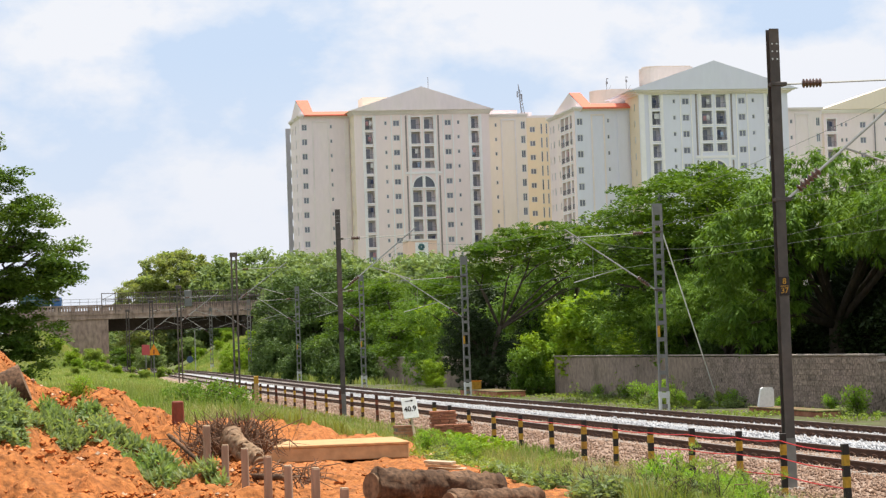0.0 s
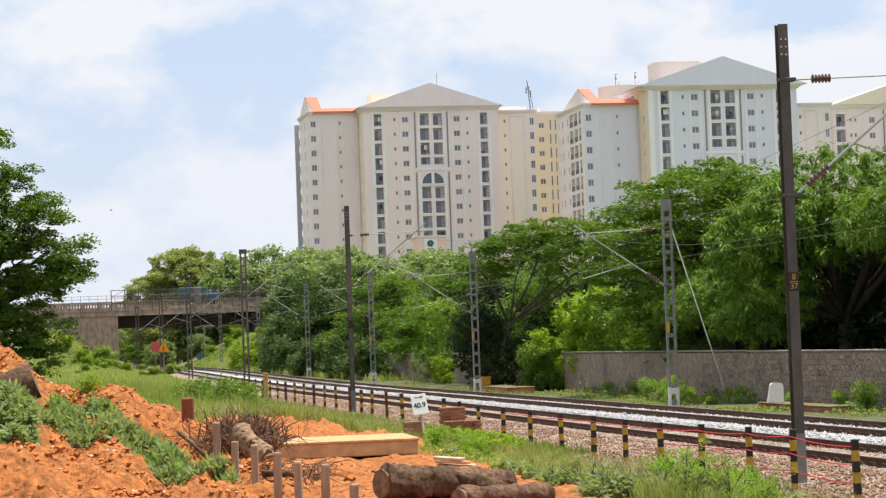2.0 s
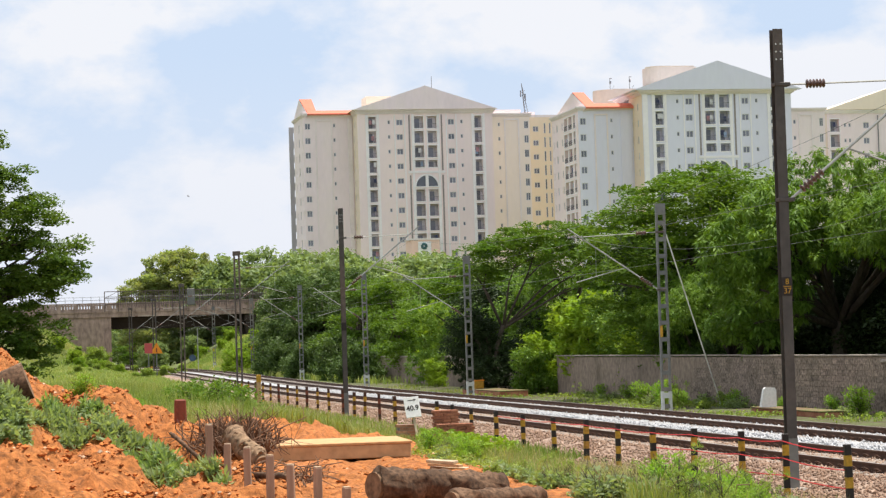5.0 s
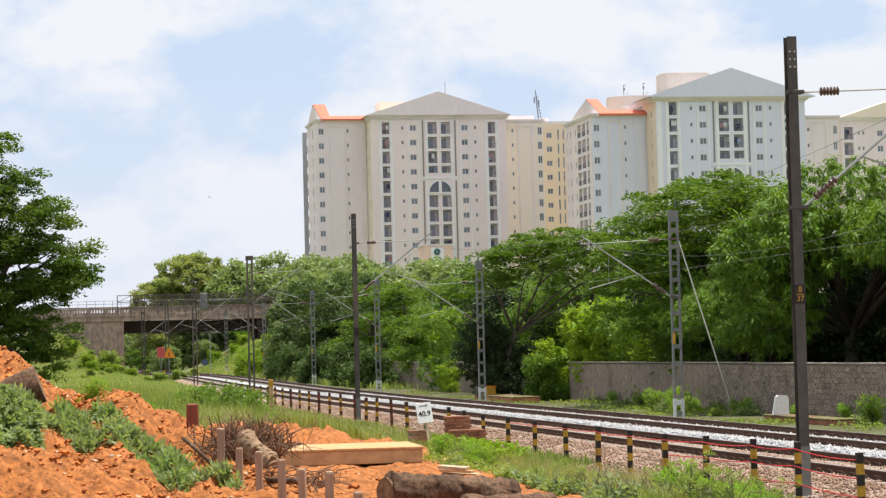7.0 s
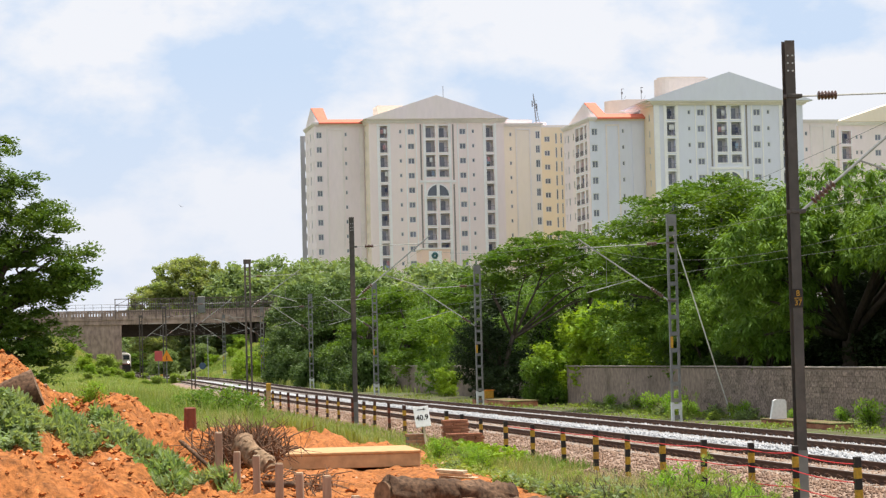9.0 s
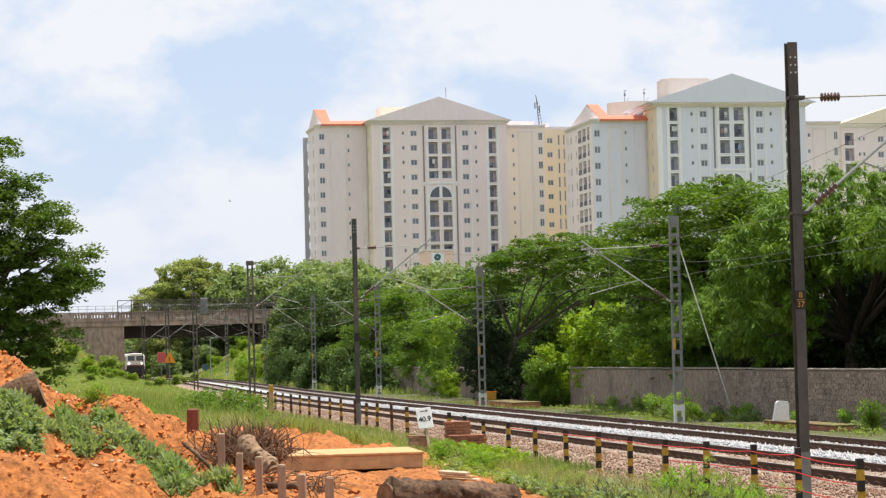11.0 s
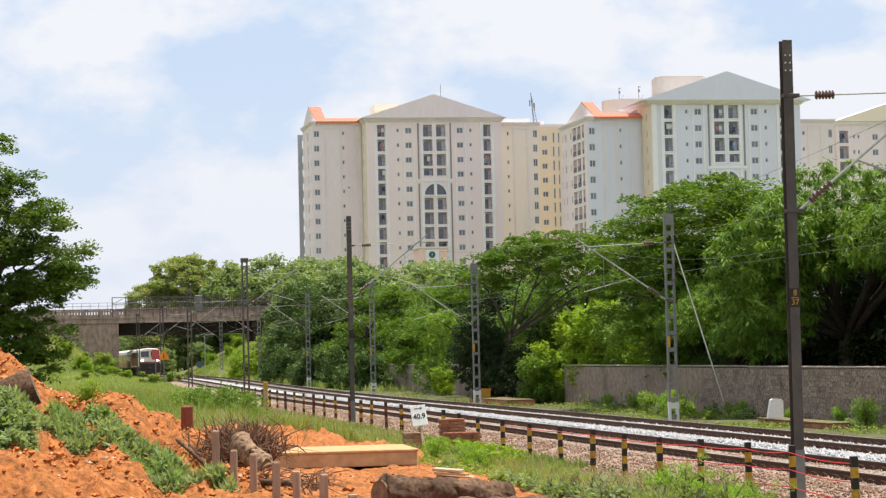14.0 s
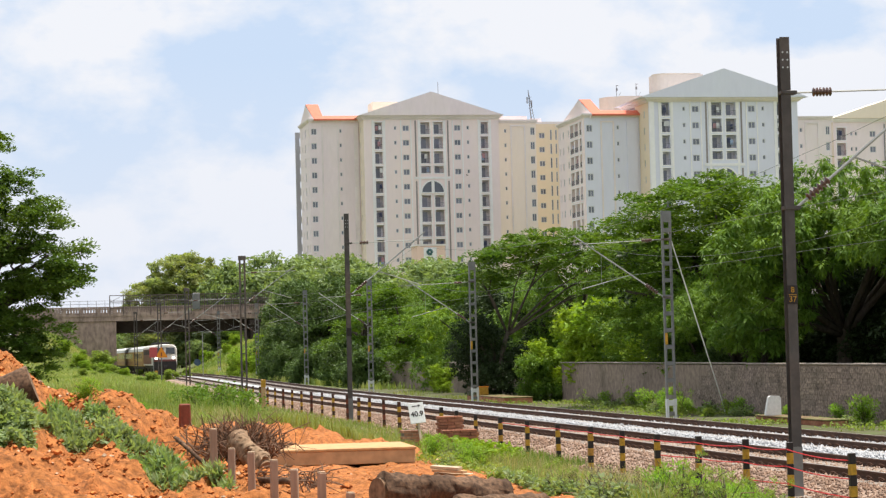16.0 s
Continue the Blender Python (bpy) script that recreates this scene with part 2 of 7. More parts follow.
    coach_roof=mat("pale_grey_coach_roof", (0.62, 0.62, 0.60), 0.7, 0.1, 0.15, 3, 0.1, per="local"),
    vglass=mat("vehicle_glass", (0.03, 0.035, 0.04), 0.1, 0.05, 0.05, 3, 0.0, spec=0.7),
    lampglass=mat("pale_lamp_lens", (0.75, 0.75, 0.72), 0.2, 0.05, 0.05, 5, 0.0),
    tarp=mat("blue_green_tarpaulin", (0.075, 0.16, 0.17), 0.8, 0.15, 0.2, 3, 0.4, per="local"),
    disc=mat("dull_blue_grey_paint", (0.05, 0.085, 0.13), 0.5, 0.1, 0.1, 3, 0.0),
    cab_blue=mat("blue_cab_paint", (0.05, 0.16, 0.36), 0.45, 0.1, 0.1, 3, 0.0, per="local"),
    rubber=mat("black_rubber", (0.02, 0.02, 0.02), 0.85, 0.1, 0.1, 10, 0.1),
    lf_rain=leafmat("fresh_feathery_leaf", (0.12, 0.20, 0.018), (0.065, 0.13, 0.014), tr=0.38),
    lf_mango=leafmat("glossy_green_leaf", (0.15, 0.25, 0.03), (0.08, 0.155, 0.022), tr=0.34),
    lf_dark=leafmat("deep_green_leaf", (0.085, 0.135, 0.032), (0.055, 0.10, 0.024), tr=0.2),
    lf_tier=leafmat("mid_green_feathery_leaf", (0.115, 0.18, 0.028), (0.066, 0.12, 0.02), tr=0.36),
    # leaf colour darkened to carry the shade under the canopies
    lf_shade=leafmat("shade_darkened_leaf", (0.036, 0.06, 0.018), (0.022, 0.04, 0.012), tr=0.15),
    lf_bright=leafmat("bright_young_leaf", (0.25, 0.355, 0.03), (0.17, 0.275, 0.026)),
    # olive leaf, its colour lifted to include some distance haze
    lf_olive=leafmat("olive_leaf_with_haze", (0.29, 0.315, 0.125), (0.22, 0.285, 0.10), tr=0.42),
    # distance haze is mixed into this paler leaf colour
    lf_pale=leafmat("haze_tinted_pale_leaf", (0.23, 0.30, 0.13), (0.18, 0.25, 0.10)),
    lf_fresh=leafmat("fresh_green_weed_leaf", (0.23, 0.37, 0.045), (0.15, 0.28, 0.035), 5, 0.42),
    lf_weed=leafmat("olive_green_weed_leaf", (0.25, 0.33, 0.07), (0.18, 0.26, 0.055), 5, 0.4),
    lf_creep=leafmat("blue_green_creeper_leaf", (0.27, 0.335, 0.165), (0.17, 0.25, 0.10), 9, 0.42),
    grass=leafmat("mixed_green_grass", (0.15, 0.225, 0.042), (0.25, 0.25, 0.085), 3, 0.34),
    # lighter copy of the grass, with sunlight put into its colour
    grass_far=leafmat("sunlit_far_grass", (0.19, 0.285, 0.06), (0.29, 0.29, 0.11), 1.6, 0.36),
    grass_dry=leafmat("dry_straw_grass", (0.36, 0.31, 0.15), (0.27, 0.27, 0.10), 3, 0.3),
    clod=mat("red_earth_clod", (0.40, 0.142, 0.038), 0.95, 0.5, 0.3, 12, 1.2, colour2=(0.31, 0.10, 0.026), per="island"),
    pebble=mat("pale_dusty_pebble", (0.52, 0.36, 0.24), 0.9, 0.3, 0.3, 14, 0.5, colour2=(0.42, 0.24, 0.14), per="island"),
)

# the train runs with its headlights on
M["headlamp"] = mat("lit_headlamp", (0.9, 0.9, 0.85), 0.2, 0.0, 0.0, 5, 0.0)
M["headlamp"].node_tree.nodes["Principled BSDF"].inputs["Emission Color"].default_value = (1.0, 0.97, 0.9, 1)
M["headlamp"].node_tree.nodes["Principled BSDF"].inputs["Emission Strength"].default_value = 2.5

# ground sheet: red laterite where it is dug, grassy earth elsewhere
gm = mat("red_earth_and_grassy_soil", (0.43, 0.158, 0.044), 0.95, 0.7, 0.5, 9, 1.0, colour2=(0.28, 0.098, 0.028), patch=0.5)
n, l = gm.node_tree.nodes, gm.node_tree.links
for q in n:
    if q.type == "BUMP":
        q.inputs["Distance"].default_value = 0.05
    if q.type == "TEX_NOISE" and q.inputs["Scale"].default_value > 2:
        q.inputs["Detail"].default_value, q.inputs["Roughness"].default_value = 10, 0.68
bsdf = n["Principled BSDF"]
src = bsdf.inputs["Base Color"].links[0].from_socket
att = n.new("ShaderNodeAttribute")
att.attribute_name = "dug"
gno = n.new("ShaderNodeTexNoise")
gno.inputs["Scale"].default_value, gno.inputs["Detail"].default_value = 1.3, 8
gpos = n.new("ShaderNodeNewGeometry")
l.new(gpos.outputs["Position"], gno.inputs["Vector"])
gcol = n.new("ShaderNodeValToRGB")
gcol.color_ramp.elements[0].color, gcol.color_ramp.elements[1].color = (0.075, 0.115, 0.026, 1), (0.17, 0.165, 0.065, 1)
gcol.color_ramp.elements[0].position, gcol.color_ramp.elements[1].position = 0.35, 0.68
l.new(gno.outputs["Fac"], gcol.inputs["Fac"])
add = n.new("ShaderNodeMath")
add.operation = "ADD"
l.new(att.outputs["Fac"], add.inputs[0])
sub = n.new("ShaderNodeMapRange")
sub.inputs["To Min"].default_value, sub.inputs["To Max"].default_value = -0.45, 0.45
l.new(gno.outputs["Fac"], sub.inputs["Value"])
l.new(sub.outputs["Result"], add.inputs[1])
edge = n.new("ShaderNodeMapRange")
edge.inputs["From Min"].default_value, edge.inputs["From Max"].default_value = 0.4, 0.6
l.new(add.outputs["Value"], edge.inputs["Value"])
gmix = n.new("ShaderNodeMix")
gmix.data_type = "RGBA"
l.new(edge.outputs["Result"], gmix.inputs["Factor"])
l.new(gcol.outputs["Color"], gmix.inputs["A"]), l.new(src, gmix.inputs["B"])
l.new(gmix.outputs["Result"], bsdf.inputs["Base Color"])
M["ground"] = gm


# ---- mesh helpers ----
class Build:
    """Collects simple solids into one mesh."""

    def __init__(self):
        self.v, self.f, self.m = [], [], []

    def add(self, verts, faces, slot=0):
        k = len(self.v)
        self.v += [tuple(p) for p in verts]
        self.f += [tuple(i + k for i in q) for q in faces]
        self.m += [slot] * len(faces)
        return self

    def box(self, c, s, turn=None, bev=0.0, slot=0, taper=1.0):
        h = [a / 2 for a in s]
        b = min(bev, min(h) * 0.6)
        if b <= 0:
            pts = [Vector((sx * h[0] * (taper if sz > 0 else 1), sy * h[1] * (taper if sz > 0 else 1), sz * h[2])) for sx in (-1, 1) for sy in (-1, 1) for sz in (-1, 1)]
            fs = [(0, 1, 3, 2), (4, 6, 7, 5), (0, 4, 5, 1), (2, 3, 7, 6), (0, 2, 6, 4), (1, 5, 7, 3)]
        else:
            pts, idx = [], {}
            for sx in (-1, 1):
                for sy in (-1, 1):
                    for sz in (-1, 1):
                        t = taper if sz > 0 else 1
                        for ax in range(3):
                            p = [sx * h[0] * t, sy * h[1] * t, sz * h[2]]
                            sg = (sx, sy, sz)
                            for o in range(3):
                                if o != ax:
                                    p[o] -= sg[o] * b
                            idx[sx, sy, sz, ax] = len(pts)
                            pts.append(Vector(p))
            fs = []
            for ax in range(3):
                o1, o2 = [(1, 2), (2, 0), (0, 1)][ax]
                for s0 in (-1, 1):
                    loop = []
                    for a1, a2 in ((-1, -1), (1, -1), (1, 1), (-1, 1)):
                        sg = [0, 0, 0]
                        sg[ax], sg[o1], sg[o2] = s0, a1, a2
                        loop.append(idx[(*sg, ax)])
                    fs.append(tuple(loop if s0 > 0 else loop[::-1]))
                for a1 in (-1, 1):
                    for a2 in (-1, 1):
                        e = []
                        for s0 in (-1, 1):
                            sg = [0, 0, 0]
                            sg[ax], sg[o1], sg[o2] = s0, a1, a2
                            e.append((idx[(*sg, o1)], idx[(*sg, o2)]))
                        q = (e[0][0], e[1][0], e[1][1], e[0][1])
                        fs.append(q if a1 * a2 < 0 else q[::-1])
            for sx in (-1, 1):
                for sy in (-1, 1):
                    for sz in (-1, 1):
                        q = tuple(idx[sx, sy, sz, a] for a in range(3))
                        fs.append(q if sx * sy * sz > 0 else q[::-1])
        c = Vector(c)
        return self.add([(turn @ p if turn else p) + c for p in pts], fs, slot)

    def tube(self, pts, rad, n=8, slot=0, caps=True):
        """A tube along points, with one radius or one a point."""
        pts = [Vector(p) for p in pts]
        rad = rad if isinstance(rad, (list, tuple)) else [rad] * len(pts)
        vs, fs = [], []
        for i, p in enumerate(pts):
            d = (pts[min(i + 1, len(pts) - 1)] - pts[max(i - 1, 0)]).normalized()
            a = d.cross(Vector((0, 0, 1)) if abs(d.z) < 0.9 else Vector((1, 0, 0))).normalized()
            b = d.cross(a)
            vs += [p + (a * cos(2 * pi * k / n) + b * sin(2 * pi * k / n)) * rad[i] for k in range(n)]
        for i in range(len(pts) - 1):
            for k in range(n):
                fs.append((i * n + k, i * n + (k + 1) % n, (i + 1) * n + (k + 1) % n, (i + 1) * n + k))
        if caps:
            fs += [tuple(range(n))[::-1], tuple(range((len(pts) - 1) * n, len(pts) * n))]
        return self.add(vs, fs, slot)

    def extrude(self, prof, fn, ys, slot=0, closed=True):
        """A cross-section (x, z) swept through stations; fn(x, z, y) gives the place."""
        k, vs, fs = len(prof), [], []
        for y in ys:
            vs += [fn(px, pz, y) for px, pz in prof]
        for i in range(len(ys) - 1):
            for j in range(k if closed else k - 1):
                fs.append((i * k + j, i * k + (j + 1) % k, (i + 1) * k + (j + 1) % k, (i + 1) * k + j))
        if closed:
            fs += [tuple(range(k))[::-1], tuple(range((len(ys) - 1) * k, len(ys) * k))]
        return self.add(vs, fs, slot)

    def mesh(self, name, *mats, smooth=False):
        me = bpy.data.meshes.new(name)
        me.from_pydata(self.v, [], self.f)
        for q in mats:
            me.materials.append(q)
        if len(mats) > 1:
            me.polygons.foreach_set("material_index", self.m)
        if smooth:
            me.polygons.foreach_set("use_smooth", [True] * len(self.f))
        me.update()
        return me


def fast_mesh(name, verts, faces, material, smooth=False):
    """A mesh from numpy arrays; every face has the same count of corners."""
    me = bpy.data.meshes.new(name)
    nf, k = faces.shape
    me.vertices.add(len(verts)), me.loops.add(nf * k), me.polygons.add(nf)
    me.vertices.foreach_set("co", verts.astype(np.float32).ravel())
    me.loops.foreach_set("vertex_index", faces.astype(np.int32).ravel())
    me.polygons.foreach_set("loop_start", np.arange(0, nf * k, k, dtype=np.int32))
    if smooth:
        me.polygons.foreach_set("use_smooth", np.ones(nf, dtype=bool))
    me.materials.append(material)
    me.update(calc_edges=True)
    return me


def part(name, data, parent, label=""):
    """ONE mesh object under a thing or a part."""
    ob = new(name, data)
    ob.parent = parent
    return tagged(ob, label)


def thing(name, label, category, at=None, group="", kind="", data=None):
    ob = new(name, data)
    if data is None:
        ob.empty_display_size = 0.3
    if at is not None:
        ob.matrix_world = at if isinstance(at, Matrix) else Matrix.Translation(at)
    return tagged(ob, label, category, group, kind)


def place(name, data, parent, xyz, rz=0.0, label=""):
    ob = part(name, data, parent, label)
    ob.location, ob.rotation_euler = xyz, (0, 0, rz)
    return ob


def smooth01(a):
    a = np.clip(a, 0, 1)
    return a * a * (3 - 2 * a)


# ---- the lie of the line and the land ----
def drift(y):
    """How far the line has swung to the right at y."""
    return 2.4 * float(smooth01((y - 120) / 160))


def rise(y):
    return 0.25 * float(smooth01((y - 120) / 160))


NEAR, FAR, HEAD = 16.92, 21.25, 0.40


def land(x, y):
    """Ground level, in arrays."""
    x, y = np.asarray(x, float), np.asarray(y, float)
    dr = 2.4 * smooth01((y - 120) / 160)
    rs = 0.25 * smooth01((y - 120) / 160)
    z = 0.02 + rs + 0.80 * smooth01((12.9 + dr - x) / 6.6) + 0.22 * smooth01((34 - y) / 8) * smooth01((11 - x) / 5)
    # spoil heap of red earth
    crest = np.interp(x, [-6, -0.5, 0.1, 0.5, 0.8, 1.3, 2.0, 2.9, 3.6, 4.6], [2.5, 2.4, 2.1, 1.68, 1.46, 1.44, 1.36, 0.98, 0.46, 0.0])
    xc = np.clip(x, 0, 4)
    hump = smooth01((y - 24.0 - 1.2 * xc) / (11.5 - 1.2 * xc)) * smooth01((48 - y) / 9.5)
    z = z + crest * hump
    # low heaps behind the beam
    for cx, cy, hx, hy, h in ((6.4, 52, 1.5, 2.2, 0.42), (8.2, 50, 1.2, 2.0, 0.22), (4.6, 50, 1.2, 2.5, 0.45), (3.1, 29.5, 0.8, 1.2, 0.22)):
        z = z + h * np.exp(-((x - cx) / hx) ** 2 - ((y - cy) / hy) ** 2)
    # embankment of the road bridge
    bank = smooth01((y - 285) / 45) * smooth01((16.5 - x) / 11) + 0.0
    z = z + 5.4 * bank * smooth01((420 - y) / 60)
    z = z + 6.5 * smooth01((x - 44) / 10) * smooth01((y - 318) / 15) * smooth01((364 - y) / 15)
    z = z + 4.4 * smooth01((x - 24.8) / 11) * smooth01((y - 262) / 62) * smooth01((400 - y) / 50) * smooth01((58 - x) / 14)
    # rising land far off
    z = z + 9.0 * smooth01((y - 520) / 700) + 6 * smooth01((np.abs(x - 20) - 60) / 400)
    return z


def lumps(x, y):
    """Clods and rubble on the dug ground."""
    z = sum(a * noise.noise(Vector((x * s, y * s * 0.9, 3.7 * s))) for a, s in ((0.22, 0.7), (0.09, 2.6), (0.07, 5.3), (0.055, 9.0)))
    z += 0.24 * (0.26 - abs(noise.noise(Vector((x * 1.2, y * 0.9, 8.1)))))
    z += 0.24 * (0.2 - abs(noise.noise(Vector((x * 3.1, y * 2.4, 5.5)))))
    for a, s in ((0.12, 1.7), (0.10, 3.7)):
        z += a * (0.42 - noise.voronoi(Vector((x * s, y * s * 0.8, 0.3)))[0][0])
    # caved-in hollows
    z -= 0.9 * max(0.0, noise.noise(Vector((x * 1.5, y * 0.85, 11.3))) - 0.12) + 0.45 * max(0.0, noise.noise(Vector((x * 3.4, y * 1.9, 6.3))) - 0.2)
    # trodden flat beyond the heap
    return z * (1 - 0.6 * float(smooth01((x - 3.0) / 1.2) * smooth01((48.5 - y) / 3)))


def dug_mask(x, y):
    m = smooth01((56 - y) / 5) * smooth01((9.8 - x + 0.8 * smooth01((y - 40) / 5) - 0.12 * np.maximum(0, 40 - y)) / 1.8) * smooth01((x + 14) / 6) * smooth01((y - 2) / 10)
    return m


def top(x, y):
    z = float(land(x, y))
    d = float(dug_mask(x, y))
    return z + d * lumps(x, y)


def lines(spans):
    out = []
    for a, b, s in spans:
        out += list(np.arange(a, b, s))
    return np.array(out + [spans[-1][1]])


gx = lines([(-2500, -200, 230), (-200, -20, 15), (-20, -2, 1.0), (-2, 9, 0.075), (9, 11, 0.15), (11, 16, 0.4), (16, 60, 2.5), (60, 200, 20), (200, 2800, 260)])
gy = lines([(-400, 0, 40), (0, 19, 1.0), (19, 24, 0.25), (24, 40, 0.09), (40, 42, 0.2), (42, 62, 0.4), (62, 130, 1.6), (130, 460, 5), (460, 1200, 40), (1200, 4600, 340)])
GX, GY = np.meshgrid(gx, gy)
GZ = land(GX, GY)
DUG = dug_mask(GX, GY)
for i, j in zip(*np.nonzero((DUG > 0.02) & (GX > -2.5) & (GY > 18))):
    GZ[i, j] += DUG[i, j] * lumps(GX[i, j], GY[i, j])
nx, ny = len(gx), len(gy)
ii = (np.arange(ny - 1)[:, None] * nx + np.arange(nx - 1)[None, :]).ravel()
gme = fast_mesh("ground", np.stack([GX.ravel(), GY.ravel(), GZ.ravel()], 1), np.stack([ii, ii + 1, ii + nx + 1, ii + nx], 1), M["ground"], True)
gme.attributes.new("dug", "FLOAT", "POINT").data.foreach_set("value", DUG.ravel().astype(np.float32))
ground = thing("ground", "red dug earth running into rough green grass beside the railway", "ground", kind="structure", data=gme)

# ballast beds
STATIONS = list(np.arange(18, 130, 4)) + list(np.arange(130, 300, 8)) + list(np.arange(300, 640, 20))


def on_line(px, pz, y):
    return (px + drift(y), y, pz + rise(y))


b = Build().extrude([(14.2, -0.2), (14.35, 0.03), (15.25, 0.20), (18.6, 0.20), (18.9, -0.2)], on_line, STATIONS)
thing("ballast", "pinkish brown stone ballast bed under the railway track", "ballast", kind="structure", data=b.mesh("ballast", M["ballast"]))
b = Build().extrude([(18.2, -0.2), (18.35, 0.21), (18.9, 0.26), (19.4, 0.25), (19.75, 0.20), (22.9, 0.20), (23.9, 0.02), (24.1, -0.2)], on_line, STATIONS)
thing("ballast", "fresh pale grey stone ballast between the tracks", "ballast", kind="structure", data=b.mesh("ballast_pale", M["ballast_w"]))

b = Build().extrude([(23.6, -0.2), (23.7, 0.05), (25.5, 0.07), (28.9, 0.06), (29.0, -0.2)], on_line, [q for q in STATIONS if q < 175])
thing("verge", "dusty brown gravel verge between track and wall", "verge", kind="structure", data=b.mesh("verge", M["verge"]))


def stones(count, xr, yr, zf, size, material, name, label, seed):
    rg = np.random.default_rng(seed)
    x = rg.uniform(*xr, count)
    y = yr[0] + (yr[1] - yr[0]) * rg.random(count) ** 1.5
    base = np.array([[1, 0, 0], [-1, 0, 0], [0, 1, 0], [0, -1, 0], [0, 0, 1], [0, 0, -1]], float)
    s = size * rg.uniform(0.6, 1.4, (count, 1, 1)) * rg.uniform(0.6, 1.1, (count, 1, 3))
    jit = base[None] * s + rg.normal(0, size * 0.22, (count, 6, 3))
    a = rg.uniform(0, 2 * pi, count)
    ca, sa = np.cos(a)[:, None], np.sin(a)[:, None]
    jx, jy = jit[..., 0] * ca - jit[..., 1] * sa, jit[..., 0] * sa + jit[..., 1] * ca
    dr = 2.4 * smooth01((y - 120) / 160)
    rs = 0.25 * smooth01((y - 120) / 160)
    v = np.stack([jx + (x + dr)[:, None], jy + y[:, None], jit[..., 2] + (zf(x) + rs + size * rg.uniform(-0.1, 0.5, count))[:, None]], 2)
    f = np.array([[0, 2, 4], [2, 1, 4], [1, 3, 4], [3, 0, 4], [2, 0, 5], [1, 2, 5], [3, 1, 5], [0, 3, 5]])
    F = (f[None] + (np.arange(count) * 6)[:, None, None]).reshape(-1, 3)
    return thing(name, label, "ballast", kind="stuff", data=fast_mesh(name, v.reshape(-1, 3), F, material))


stones(9000, (12.5, 14.4), (32, 120), lambda x: 0.05 + 0.03 * smooth01((12.9 - x) / 5.2), 0.036, M["stone_p"], "gravel", "loose pinkish gravel along the foot of the fence", 13)
stones(30000, (14.1, 18.3), (33, 130), lambda x: np.interp(x, [14.2, 14.4, 15.25, 18.4], [0.0, 0.04, 0.20, 0.20]), 0.042, M["stone_p"], "ballast_stones", "pinkish brown crushed stones heaped along the track", 11)
stones(34000, (18.25, 23.8), (36, 150), lambda x: np.interp(x, [18.3, 18.9, 19.4, 19.75, 22.9, 23.9], [0.21, 0.27, 0.26, 0.20, 0.20, 0.02]), 0.05, M["stone_w"], "ballast_stones", "pale grey crushed stones between two tracks", 12)

# rails: foot, web and head in one section
RAIL = [(-0.068, 0), (0.068, 0), (0.068, 0.014), (0.011, 0.035), (0.011, 0.125), (0.034, 0.135), (0.034, 0.165), (0.026, 0.172), (-0.026, 0.172), (-0.034, 0.165), (-0.034, 0.135), (-0.011, 0.125), (-0.011, 0.035), (-0.068, 0.014)]
clip_unit = Build().tube([(0.0, -0.06, 0.0), (0.05, -0.06, 0.05), (0.10, -0.02, 0.085), (0.12, 0.03, 0.075), (0.07, 0.06, 0.03), (0.02, 0.05, 0.01)], 0.017, 5)
for track, (cx, lab) in enumerate(((NEAR, "rusty brown rail track on concrete sleepers beside the fence"), (FAR, "rusty brown rail track beside the pale ballast"))):
    tr = thing("railway_track", lab, "railway track", group="running tracks", kind="structure")
    for side in (-0.873, 0.873):
        b = Build()
        b.extrude(RAIL, lambda px, pz, y: on_line(cx + side + px, HEAD - 0.172 + pz, y), STATIONS)
        b.extrude([(-0.024, 0.1725), (0.024, 0.1725), (0.024, 0.1745), (-0.024, 0.1745)], lambda px, pz, y: on_line(cx + side + px, HEAD - 0.172 + pz, y), STATIONS, 1)
        part("rail", b.mesh("rail", M["rust"], M["railtop"]), tr)
    sl = Build().box((0, 0, 0), (2.75, 0.24, 0.2), bev=0.02, taper=0.94).mesh("sleeper", M["sleeper"])
    ys = np.arange(28.0, 128, 0.62)
    for y in ys:
        place("sleeper", sl, tr, on_line(cx, 0.135, y), random.uniform(-0.01, 0.01))
    b = Build()
    for y in np.arange(128.0, 420, 0.62):
        b.box(on_line(cx, 0.135, y), (2.75, 0.24, 0.2))
    tagged(part("sleepers", b.mesh("sleepers", M["sleeper"]), tr), kind="stuff")
    b = Build()
    for y in ys:
        for side in (-0.873, 0.873):
            for s in (-1, 1):
                c = Vector(on_line(cx + side + s * 0.05, 0.235, y))
                b.add([(p[0] * s + c.x, p[1] + c.y, p[2] + c.z) for p in clip_unit.v], clip_unit.f if s > 0 else [q[::-1] for q in clip_unit.f])
    tagged(part("rail_clips", b.mesh("rail_clips", M["rust"]), tr, "rusty spring clips along the rail foot"), kind="stuff")


# ---- apartment blocks ----
FLOOR = 3.07


